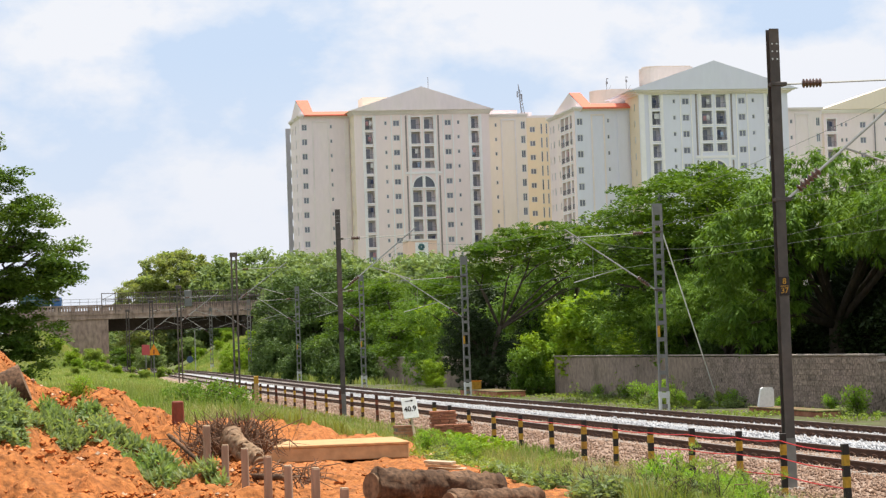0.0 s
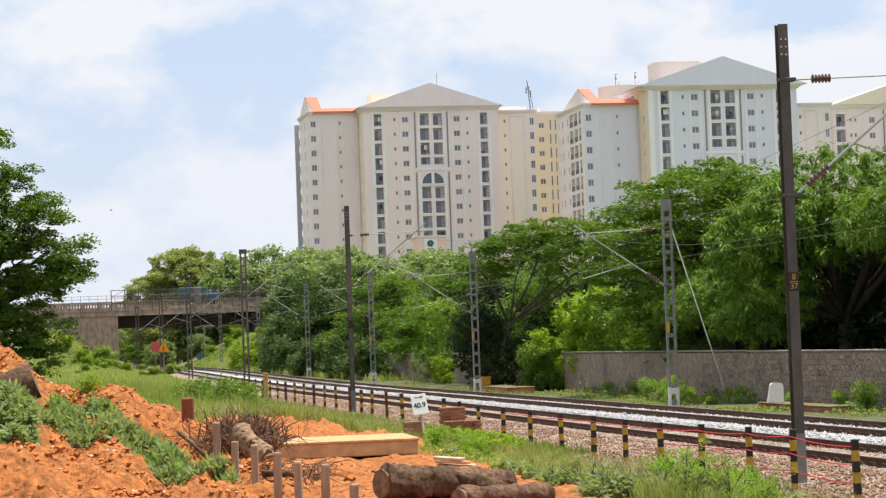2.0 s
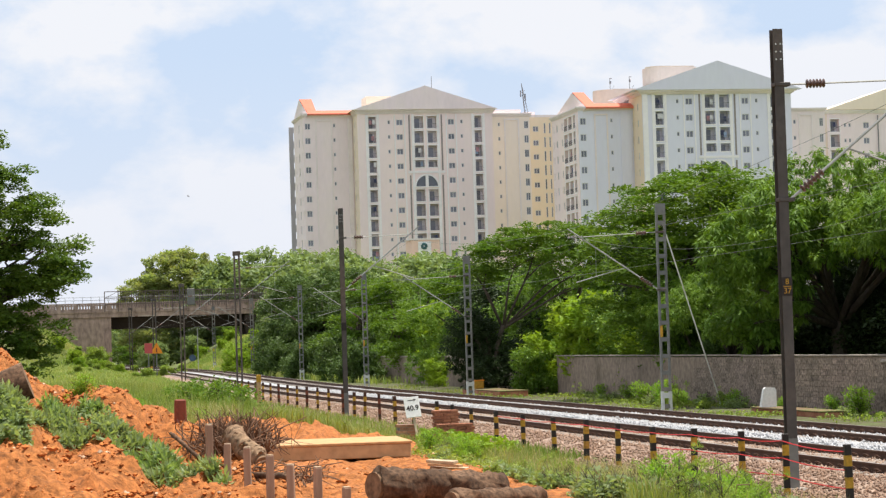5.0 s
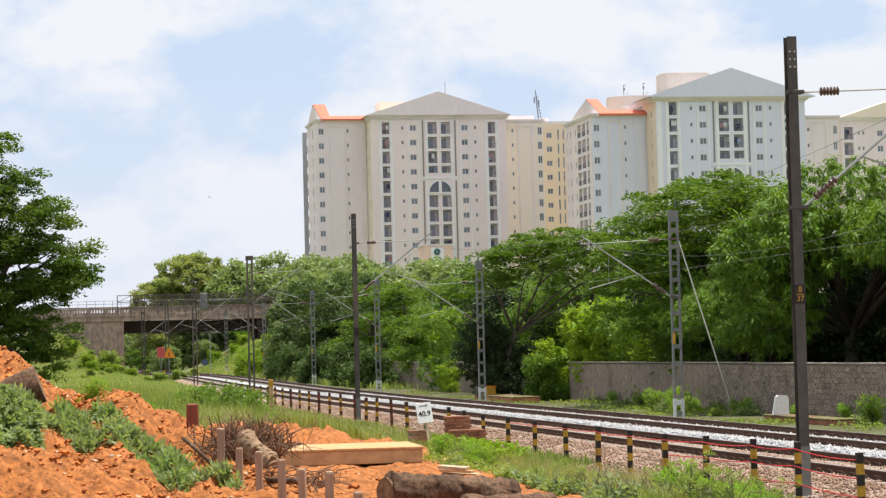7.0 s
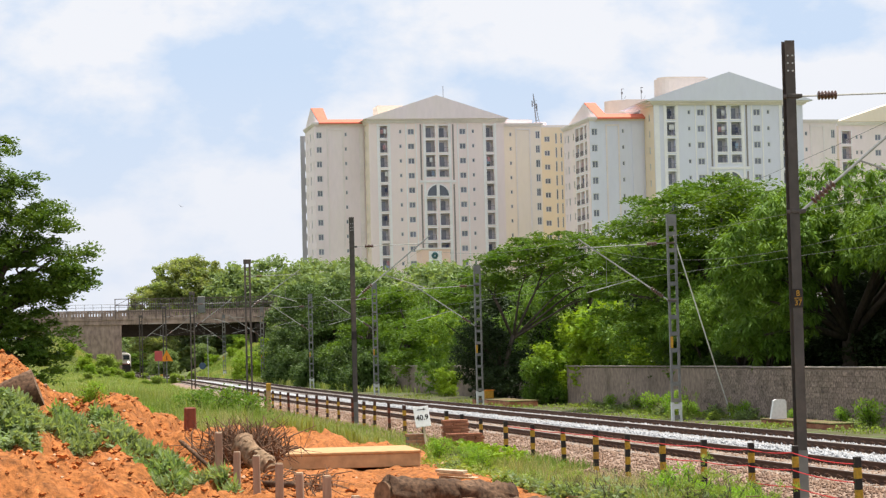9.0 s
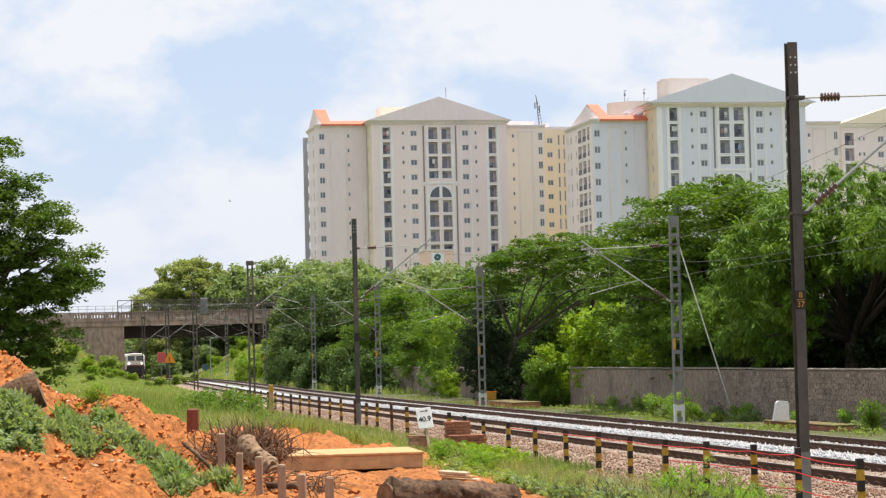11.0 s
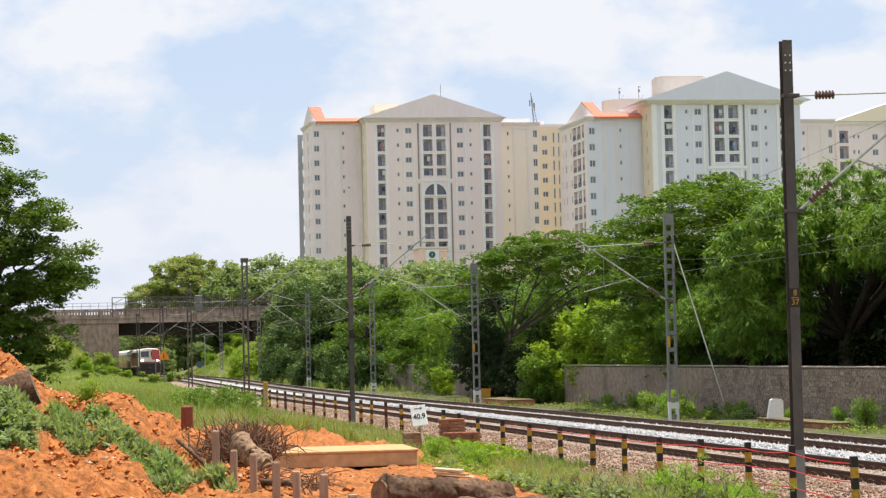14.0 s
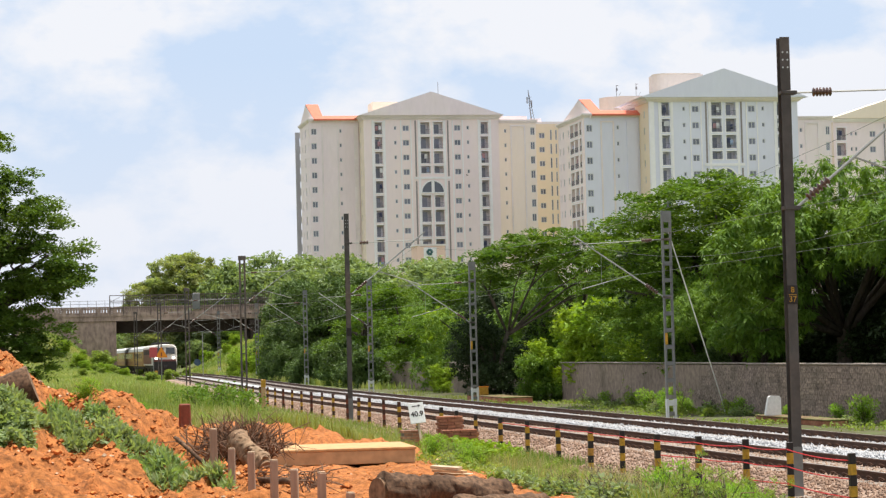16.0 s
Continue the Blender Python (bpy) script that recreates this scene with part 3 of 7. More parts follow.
def holed_wall(width, height, holes, reveal, parent, material, origin, u):
    """A wall face with rectangular openings and their reveals, u along it, outward to the right-hand normal."""
    us = sorted({0.0, width, *[h[0] for h in holes], *[h[0] + h[2] for h in holes]})
    zs = sorted({0.0, height, *[h[1] for h in holes], *[h[1] + h[3] for h in holes]})
    nrm = Vector((u.y, -u.x, 0))
    o = Vector(origin)
    b = Build()
    at = lambda a, z, d=0.0: o + u * a + Vector((0, 0, z)) - nrm * d
    ok = np.zeros((len(us) - 1, len(zs) - 1), bool)
    for h in holes:
        i0, i1 = us.index(h[0]), us.index(h[0] + h[2])
        j0, j1 = zs.index(h[1]), zs.index(h[1] + h[3])
        ok[i0:i1, j0:j1] = True
    for i in range(len(us) - 1):
        j = 0
        while j < len(zs) - 1:
            if ok[i, j]:
                j += 1
                continue
            k = j
            while k + 1 < len(zs) - 1 and not ok[i, k + 1]:
                k += 1
            a0, a1, z0, z1 = us[i], us[i + 1], zs[j], zs[k + 1]
            b.add([at(a0, z0), at(a1, z0), at(a1, z1), at(a0, z1)], [(0, 1, 2, 3)])
            j = k + 1
    for h in holes:
        a0, z0, a1, z1, d = h[0], h[1], h[0] + h[2], h[1] + h[3], h[4] if len(h) > 4 else reveal
        q = [at(a0, z0), at(a1, z0), at(a1, z1), at(a0, z1), at(a0, z0, d), at(a1, z0, d), at(a1, z1, d), at(a0, z1, d)]
        b.add(q, [(0, 4, 5, 1), (1, 5, 6, 2), (2, 6, 7, 3), (3, 7, 4, 0)])
    return part("wall", b.mesh("wall", material), parent)


WIN = {}


SURROUND, CLOTH = {}, []


def laundry(parent, w, h):
    """A cloth hung out behind the railing."""
    if not CLOTH:
        for m in ("cloth_w", "cloth_r", "cloth_b", "cloth_d"):
            CLOTH.append(Build().box((0, 0, 0), (0.62, 0.03, 0.95), bev=0.01, taper=0.9).mesh("cloth", M[m]))
    for _ in range(random.choice((1, 1, 2))):
        place("cloth", random.choice(CLOTH), parent, (random.uniform(-0.3, 0.3) * w, 0.25, h * random.uniform(-0.1, 0.18)))


def window_meshes(w, h, kind):
    """Shared meshes of one window size, its plane at y = 0 facing -y."""
    key = (round(w, 2), round(h, 2), kind)
    if key in WIN:
        return WIN[key]
    fr = Build()
    t = 0.1
    if kind == "window":
        for x, z, sx, sz in ((0, h / 2 - t / 2, w, t), (0, -h / 2 + t / 2, w, t), (-w / 2 + t / 2, 0, t, h - 2 * t), (w / 2 - t / 2, 0, t, h - 2 * t), (0, 0, t, h - 2 * t)):
            fr.box((x, -0.03, z), (sx, 0.08, sz))
        panes = [(-w / 4, Build().box((0, 0.02, 0), (w / 2 - t, 0.02, h - 2 * t)).mesh("pane", M["glass"])), (w / 4, None)]
    elif kind == "vent":
        for x, z, sx, sz in ((0, h / 2 - t / 2, w, t), (0, -h / 2 + t / 2, w, t), (-w / 2 + t / 2, 0, t, h - 2 * t), (w / 2 - t / 2, 0, t, h - 2 * t)):
            fr.box((x, -0.03, z), (sx, 0.08, sz))
        panes = [(0, Build().box((0, 0.02, 0), (w - 2 * t, 0.02, h - 2 * t)).mesh("pane", M["glass"]))]
    else:
        # balcony: back wall greyed to hold the recess shade, door glass, railing with bars
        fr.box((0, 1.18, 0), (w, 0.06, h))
        panes = [(-w * 0.12, Build().box((0, 1.13, -h * 0.06), (w * 0.55, 0.04, h * 0.8)).mesh("pane", M["glass"]))]
        rl = Build()
        rl.box((0, -0.02, -h / 2 + 0.95), (w, 0.05, 0.06)).box((0, -0.02, -h / 2 + 0.12), (w, 0.05, 0.05))
        k = max(4, int(w / 0.2))
        for i in range(k + 1):
            rl.box((-w / 2 + w * i / k, -0.02, -h / 2 + 0.53), (0.02, 0.03, 0.8))
        su = Build()
        for x, z, sx, sz in ((0, h / 2 + 0.09, w + 0.36, 0.18), (0, -h / 2 - 0.09, w + 0.36, 0.18), (-w / 2 - 0.09, 0, 0.18, h), (w / 2 + 0.09, 0, 0.18, h)):
            su.box((x, -0.02, z), (sx, 0.07, sz))
        SURROUND[key] = su.mesh("surround", M["surround"])
        WIN[key] = (fr.mesh("back_wall", M["inner"]), panes, rl.mesh("railing", M["railing"]))
        return WIN[key]
    if panes[-1][1] is None:
        panes = [panes[0], (panes[1][0], panes[0][1])]
    WIN[key] = (fr.mesh("window_frame", M["winframe"]), panes, None)
    return WIN[key]


def block(parent, p0, p1, z0, z1, cols, material, skip=lambda c, k: False, lowest=5, offset=0.0):
    """One straight wall from p0 to p1 (plan), with columns (u, width, sill, height, kind) on each floor counted down from z1."""
    p0, p1 = Vector((*p0, z0)), Vector((*p1, z0))
    u = (p1 - p0).normalized()
    width = (p1 - p0).length
    nrm = Vector((u.y, -u.x, 0))
    holes, todo = [], []
    for ci, (cu, w, sill, h, kind) in enumerate(cols):
        k = 0
        while True:
            zf = z1 - offset - FLOOR * (k + 1) - z0
            if zf < FLOOR * 3:
                break
            if not skip(ci, k):
                holes.append((round(cu - w / 2, 3), round(zf + sill, 3), w, h, 1.2 if kind == "balcony" else 0.22))
                todo.append((cu, zf + sill + h / 2, w, h, kind))
            k += 1
    wall = holed_wall(width, z1 - z0, holes, 0.22, parent, material, p0, u)
    rz = math.atan2(u.y, u.x)
    for cu, zc, w, h, kind in todo:
        me, panes, rail = window_meshes(w, h, kind)
        d = 0.0 if kind == "balcony" else 0.16
        c = p0 + u * cu + Vector((0, 0, zc)) - nrm * d
        ob = place("balcony" if kind == "balcony" else "window", me, parent, c, rz)
        for px, pm in panes:
            place("pane", pm, ob, (px, 0, 0))
        if rail:
            tagged(place("balcony_railing", rail, ob, (0, 0, 0)), kind="stuff")
            place("surround", SURROUND[round(w, 2), round(h, 2), kind], ob, (0, 0, 0))
            if random.random() < 0.4:
                laundry(ob, w, h)
    return wall


def solid(name, parent, x0, x1, y0, y1, z0, z1, material, label=""):
    return part(name, Build().box(((x0 + x1) / 2, (y0 + y1) / 2, (z0 + z1) / 2), (x1 - x0, y1 - y0, z1 - z0)).mesh(name, material), parent, label)


def gable(parent, x0, x1, y0, y1, z, h, material, over=0.6, apex=0.5, name="pediment"):
    """A gable facing -y, with thick raking eaves."""
    xm = x0 + (x1 - x0) * apex
    b = Build()
    b.add([(x0 - over, y0 - over, z), (x1 + over, y0 - over, z), (xm, y0 - over, z + h), (x0 - over, y1, z), (x1 + over, y1, z), (xm, y1, z + h)],
          [(0, 1, 2), (3, 5, 4), (0, 2, 5, 3), (2, 1, 4, 5), (0, 3, 4, 1)])
    return part(name, b.mesh(name, material), parent)


def cornice(parent, x0, x1, y0, y1, z, material, h=0.9, out=0.7):
    """Stepped moulding round a block, above its wall."""
    b = Build()
    for k, (o, a, c) in enumerate(((out, 0.0, h * 0.45), (out * 0.6, -h * 0.35, h * 0.35), (out * 0.3, -h * 0.6, h * 0.25))):
        b.box(((x0 + x1) / 2, (y0 + y1) / 2, z + a + c / 2), (x1 - x0 + 2 * o, y1 - y0 + 2 * o, c))
    part("cornice", b.mesh("cornice", material), parent)


def main_front(parent, xc, half, y, z1, material, offset):
    """The pedimented front about its middle line xc: balcony columns, small and paired windows, strips, an arch half way up."""
    x0, x1 = xc - half, xc + half
    cols = []
    for s in (-1, 1):
        cols += [(half + s * 11.3, 1.55, 0.3, 2.5, "balcony"), (half + s * 7.75, 0.55, 1.2, 0.8, "vent"), (half + s * 5.5, 1.35, 0.95, 1.2, "window"),
                 (half + s * 1.4, 1.95, 0.3, 2.5, "balcony"), (half + s * 1.4, 1.95, 1.3, 1.5, "balcony")]
    centre = lambda c, k: (c % 5 == 3 and k in (3, 4)) or (c % 5 == 4 and k != 3)
    block(parent, (x0, y), (x1, y), 0, z1, [(round(c[0], 3), *c[1:]) for c in cols], material, skip=centre, offset=offset)
    zb = z1 - offset - FLOOR * 4
    for s in (-1, 1):
        for za, zc in ((zb + 0.6, z1 - 0.3), (zb - 27.0, zb - 0.35)):
            solid("facade_strip", parent, xc + s * 3.45 - 0.16, xc + s * 3.45 + 0.16, y - 0.06, y - 0.002, za, zc, M["darkstrip"])
        for u, w in ((12.5, 0.22), (10.1, 0.22), (6.55, 0.12), (4.45, 0.12), (2.75, 0.22)):
            solid("pilaster", parent, xc + s * u - w, xc + s * u + w, y - 0.14, y - 0.003, 3, z1 - 0.2, M["surround"])
    # half-round fanlight of two quarter panes, a band over it
    zc, r = zb - FLOOR + 0.35, 2.3
    arch = Build()
    n_ = 18
    ring = lambda q, dy: [(xc + q * cos(pi * i / n_), y - dy, zc + q * sin(pi * i / n_)) for i in range(n_ + 1)]
    a, b_, c, d = ring(r + 0.28, 0.2), ring(r, 0.2), ring(r + 0.28, 0.004), ring(r, 0.004)
    arch.add(a + b_ + c + d, [f for i in range(n_) for k in (n_ + 1,) for f in ((k + i, k + i + 1, i + 1, i), (i, i + 1, 2 * k + i + 1, 2 * k + i), (k + i + 1, k + i, 3 * k + i, 3 * k + i + 1))])
    arch.box((xc, y - 0.1, zc + r / 2), (0.62, 0.2, r))
    arch.box((xc, y - 0.1, zc - 0.13), (2 * r + 0.56, 0.2, 0.26))
    ob = part("arch", arch.mesh("arch", M["surround"]), parent, "white arch round a fanlight")
    for s in (-1, 1):
        g = Build()
        k = 9
        e = [(xc + s * 0.3, y - 0.05, zc)] + [(xc + s * max(0.3, r * cos(pi / 2 * i / k)), y - 0.05, zc + r * sin(pi / 2 * i / k)) for i in range(k + 1)]
        g.add(e, [((0, i + 1, i + 2) if s > 0 else (0, i + 2, i + 1)) for i in range(k)])
        part("fanlight", g.mesh("fanlight", M["fan"]), ob, "dark quarter pane of the fanlight")
    solid("band", parent, xc - 3.9, xc + 3.9, y - 0.16, y - 0.004, zb + 0.05, zb + 0.5, M["surround"])


def flat_roof(parent, x0, x1, y0, y1, z, material):
    solid("roof", parent, x0, x1, y0, y1, z, z + 0.5, material)


def wing_roof(parent, x, y, z, ridge, apex_y, h, x1, back, material):
    """Gabled corner with a short orange ridge, running on as a narrow tiled eave."""
    f, t = (x + 0.9, y - 0.8, z + 0.3), 0.35
    b = Build()
    top_ = [f, (x1, y - 0.8, z + 0.3), (x1, y + 1.2, z + 1.15), (x + 3.0, y + 1.2, z + 1.15), (x + ridge, apex_y, z + h), (x, apex_y, z + h)]
    low = [(p[0], p[1], p[2] - t) for p in top_]
    rear = [(x + 0.1, back, z + 0.3), (x + ridge, back, z + 0.3)]
    b.add(top_ + low + rear, [(0, 1, 2, 3), (0, 3, 4, 5), (0, 6, 7, 1), (1, 7, 8, 2), (6, 9, 8, 7), (5, 4, 13, 12), (4, 3, 13), (6, 11, 10, 9)])
    part("roof", b.mesh("roof", M["roof"]), parent, "orange tiled gable roof")
    g = Build().add([(x + 0.88, y - 0.78, z + 0.28), (x - 0.05, apex_y, z + h - 0.1), (x - 0.02, back, z + 0.28), (x - 0.02, back, z - 0.5), (x + 0.6, y - 0.5, z - 0.5)], [(0, 1, 2, 3, 4)])
    part("gable_wall", g.mesh("gable_wall", material), parent)


def panel(parent, x0, x1, y, z0, z1, material):
    """A flat raised border round a shallow wall panel."""
    b = Build()
    for cx, cz, sx, sz in (((x0 + x1) / 2, z1, x1 - x0 + 0.3, 0.3), (x0, (z0 + z1) / 2, 0.3, z1 - z0 - 0.3), (x1, (z0 + z1) / 2, 0.3, z1 - z0 - 0.3)):
        b.box((cx, y - 0.085, cz), (sx, 0.16, sz))
    part("panel_border", b.mesh("panel_border", material), parent)


def apartment_a():
    h = thing("apartment_building", "pale multi-storey apartment block with a wide pediment and orange roof edge", "apartment building", (0, 0, 0), "apartment blocks")
    zt = 51.3
    # pedimented middle
    main_front(h, 88.5, 14.4, 464, zt, M["pinkish"], 0.36)
    block(h, (74.1, 470.5), (74.1, 464), 0, zt, [(2.2, 0.9, 1.0, 1.3, "window"), (4.9, 0.6, 1.2, 1.0, "vent")], M["beige"], offset=0.5)
    block(h, (102.9, 464), (102.9, 470), 0, zt, [], M["beige"])
    cornice(h, 74.1, 102.9, 464, 480, zt + 0.45, M["trimw"], 0.85, 0.6)
    gable(h, 73.5, 103.3, 463.6, 481, zt + 0.75, 4.95, M["cream"])
    solid("water_tank", h, 78, 83.5, 476, 482, zt + 2.6, zt + 5.0, M["beige"])
    solid("lightning_rod", h, 91.2, 91.3, 470, 470.1, zt + 5, zt + 8.5, M["railing"])
    # wing with the orange gable
    zw, wx = 51.7, 63.5
    block(h, (wx, 470), (74.1, 470), 0, zw, [(0.95, 1.15, 0.8, 1.3, "window"), (6.6, 0.5, 1.2, 0.8, "vent")], M["cream"], offset=0.7)
    block(h, (wx, 485), (wx, 470), 0, zw, [(3.5, 0.8, 0.8, 1.5, "vent"), (8.4, 1.4, 0.6, 1.8, "window"), (13.2, 0.7, 0.8, 1.4, "vent")], M["cream"], offset=0.7)
    panel(h, wx + 2.7, wx + 6.0, 470, 3, zw - 1.1, M["trimw"])
    solid("pilaster", h, 72.9, 73.8, 469.72, 469.997, 3, zw - 0.9, M["trimw"])
    cornice(h, wx, 74.0, 470, 485, zw + 0.1, M["trimw"], 0.7, 0.45)
    wing_roof(h, wx, 470, zw, 2.6, 475, 4.0, 74.4, 485, M["cream"])
    # open stair gallery behind the wing, daylight through its landings
    for x0, x1 in ((63.35, 64.25), (65.15, 66.4)):
        solid("gallery_pier", h, x0, x1, 492, 492.7, 0, 51.4, M["greywall"])
    for k in range(15):
        z = 51.4 - FLOOR * k
        solid("landing", h, 64.25, 65.15, 492, 492.7, z - (1.55 if k else 1.2), z, M["greywall"])
    # right return of the same block
    zr = 51.2
    block(h, (102.9, 468), (111.9, 468), 0, zr, [(2.3, 0.5, 1.2, 0.8, "vent"), (8.25, 0.95, 0.7, 1.6, "window")], M["warm"], offset=0.6)
    block(h, (111.9, 468), (111.9, 480), 0, zr, [], M["beige"])
    cornice(h, 103.1, 111.9, 468, 484, zr, M["trimw"], 0.7, 0.4)
    panel(h, 106.4, 109.4, 468, 3, zr - 1.0, M["trimw"])
    solid("parapet", h, 103.2, 110.5, 470, 480, zr + 0.35, zr + 1.3, M["cream"])
    cols = [(4.2, 1.25, 0.9, 1.2, "window"), (6.25, 0.45, 0.5, 2.3, "vent"), (7.4, 0.4, 0.5, 2.3, "vent"), (8.6, 0.5, 1.0, 1.2, "vent"), (10.6, 1.0, 0.7, 1.6, "window")]
    block(h, (111.9, 480), (124.5, 480), 0, zr + 0.6, cols, M["tanwall"], offset=1.0)
    flat_roof(h, 111.9, 124.5, 480, 492, zr + 0.6, M["trimw"])
    solid("stair_head", h, 114.5, 117, 484, 490, zr + 1.1, zr + 2.2, M["cream"])
    # roof-top lattice aerial
    b = Build()
    for k in range(3):
        q = [(114.6 - 0.9 * t + 0.5 * cos(2 * pi * k / 3) * (1 - t), 482 + 0.5 * sin(2 * pi * k / 3) * (1 - t), zr + 1.1 + 7.2 * t) for t in (0, 1)]
        b.tube(q, 0.07, 5)
    for t in range(8):
        b.tube([(114.2 - 0.08 * t, 482, zr + 1.4 + t * 0.7), (115.0 - 0.08 * t, 482, zr + 1.9 + t * 0.7)], 0.04, 4)
    b.box((113.4, 481.8, zr + 6.0), (0.22, 0.22, 1.4)).box((114.4, 481.8, zr + 5.2), (0.22, 0.22, 1.5))
    part("aerial", b.mesh("aerial", M["railing"]), h, "grey roof-top lattice aerial")
    # solid cores in the same shade grey stand for rooms behind the openings
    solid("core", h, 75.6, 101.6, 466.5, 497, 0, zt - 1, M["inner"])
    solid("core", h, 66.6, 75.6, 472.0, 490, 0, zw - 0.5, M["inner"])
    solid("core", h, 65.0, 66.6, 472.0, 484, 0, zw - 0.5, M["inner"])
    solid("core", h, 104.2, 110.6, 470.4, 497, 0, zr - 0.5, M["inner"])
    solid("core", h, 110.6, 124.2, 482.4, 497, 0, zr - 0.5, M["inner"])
    # roof-top room of a lower house in front
    t = thing("pump_house", "pale orange roof-top room with a round emblem", "small building", (0, 0, 0))
    x, y = 78.9, 420
    part("wall", Build().box((x, y, 11.25), (5.4, 6, 22.5)).mesh("wall", M["peach"]), t)
    part("front_panel", Build().box((x - 0.2, y - 3.06, 20.6), (2.5, 0.1, 3.2)).mesh("front_panel", M["surround"]), t, "white panel round the emblem")
    part("roof", Build().box((x, y, 22.66), (5.9, 6.3, 0.3)).mesh("roof", M["trimw"]), t)
    ring = Build().tube([(x - 0.3 + 0.4 * cos(a * pi / 8), y - 3.15, 21.35 + 0.4 * sin(a * pi / 8)) for a in range(17)], 0.28, 5)
    part("emblem", ring.mesh("emblem", M["tarp"]), t, "round dark green emblem")
    part("lettering", Build().box((x - 0.3, y - 3.13, 20.3), (1.3, 0.03, 0.22)).mesh("lettering", M["galv"]), t, "grey bar of lettering")


def apartment_b():
    h = thing("apartment_building", "cool white apartment block with a large pediment and orange wing roof", "apartment building", (0, 0, 0), "apartment blocks")
    zt = 48.5
    main_front(h, 133.1, 14.6, 405, zt, M["coolwhite"], 0.17)
    block(h, (118.5, 414), (118.5, 405), 0, zt, [(2.0, 1.1, 0.8, 1.3, "window"), (6.0, 0.8, 0.8, 1.3, "window")], M["tanwall"], offset=0.8)
    block(h, (147.7, 405), (147.7, 410), 0, zt, [], M["coolwhite"])
    cornice(h, 118.5, 147.7, 405, 421, zt + 0.12, M["trimw"], 0.75, 0.9)
    gable(h, 117.1, 149.0, 404.4, 422, zt + 0.42, 5.4, M["coolwhite"])
    solid("corner_pier", h, 118.6, 119.5, 404.7, 404.997, 3, zt - 0.3, M["surround"])
    b = Build()
    b.tube([(125.2, 417, zt - 1), (125.2, 417, zt + 5.9)], 2.8, 24)
    b.box((128.8, 417, zt + 2.5), (6.8, 5.6, 7.0))
    b.tube([(125.2, 417, zt + 5.9), (125.2, 417, zt + 6.25)], 2.3, 24).box((128.6, 417, zt + 6.1), (6.6, 4.6, 0.3))
    part("water_tank", b.mesh("water_tank", M["tankwall"]), h, "rounded cream roof-top water tank")
    # wing
    zw, wx = 46.3, 107.8
    block(h, (wx, 411.5), (118.5, 411.5), 0, zw, [(0.95, 1.15, 0.8, 1.3, "window"), (6.5, 0.5, 1.2, 0.8, "vent")], M["coolwhite"], offset=0.75)
    cols = [(1.5, 0.6, 0.8, 1.4, "vent"), (4.0, 0.9, 0.8, 1.4, "window"), (8.0, 0.8, 0.8, 1.4, "vent"), (11.0, 2.6, 0.3, 2.5, "balcony"), (14.4, 2.6, 0.3, 2.5, "balcony"), (17.6, 1.4, 0.3, 2.5, "balcony")]
    block(h, (wx, 432), (wx, 411.5), 0, zw, cols, M["pinkish"], offset=0.6)
    panel(h, wx + 3.2, wx + 5.6, 411.5, 3, zw - 1.1, M["trimw"])
    solid("pilaster", h, wx + 8.2, wx + 10.2, 411.25, 411.497, 3, zw - 0.9, M["coolwhite"])
    cornice(h, wx, 118.4, 411.5, 432, zw + 0.1, M["trimw"], 0.7, 0.45)
    wing_roof(h, wx + 0.5, 411.5, zw, 2.2, 417.0, 3.75, 118.9, 432, M["pinkish"])
    b = Build().tube([(119.2, 430, zw - 0.5), (119.2, 430, zw + 5.4)], 3.3, 24).box((122.4, 430, zw + 2.5), (6.4, 6.6, 6.0))
    part("water_tank", b.mesh("water_tank", M["tankwall"]), h, "cream roof-top water tank")
    for x, hh in ((119.4, 2.3), (123.4, 2.6)):
        b = Build().tube([(x, 430, zw + 5.2), (x, 430, zw + 5.6 + hh)], 0.06, 5)
        b.box((x, 429.8, zw + 4.8 + hh), (0.3, 0.25, 0.5)).box((x + 0.1, 429.8, zw + 5.6 + hh), (0.5, 0.12, 0.12)).tube([(x, 430, zw + 5.2), (x + 0.9, 430, zw + 6.6)], 0.03, 4)
        part("aerial", b.mesh("aerial", M["railing"]), h)
    # right return
    zr = 45.6
    block(h, (147.7, 410), (156.2, 410), 0, zr, [(2.4, 0.55, 1.2, 0.8, "vent"), (7.8, 0.8, 0.7, 1.6, "window")], M["cream"], offset=0.9)
    block(h, (156.2, 410), (156.2, 420), 0, zr, [], M["cream"])
    cornice(h, 147.9, 156.2, 410, 425, zr, M["trimw"], 0.6, 0.4)
    panel(h, 151.0, 153.6, 410, 3, zr - 1.0, M["trimw"])
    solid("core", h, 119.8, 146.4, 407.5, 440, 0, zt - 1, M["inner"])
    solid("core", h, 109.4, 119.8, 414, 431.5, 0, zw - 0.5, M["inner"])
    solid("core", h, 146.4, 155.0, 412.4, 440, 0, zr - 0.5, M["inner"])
    # the next block behind
    h = thing("apartment_building", "cream apartment block with a low gable behind the white block", "apartment building", (0, 0, 0), "apartment blocks")
    zt = 46.3
    cols = [(1.6, 1.9, 0.3, 2.5, "balcony"), (3.75, 0.5, 1.2, 0.8, "vent"), (4.7, 0.5, 1.2, 0.8, "vent"), (8.2, 1.25, 0.9, 1.2, "window"), (13.0, 0.5, 1.2, 0.8, "vent"), (17, 1.9, 0.3, 2.5, "balcony"), (23, 1.35, 0.9, 1.2, "window"), (26, 1.9, 0.3, 2.5, "balcony")]
    block(h, (162.0, 424), (190.0, 424), 0, zt, cols, M["cream"], offset=1.0)
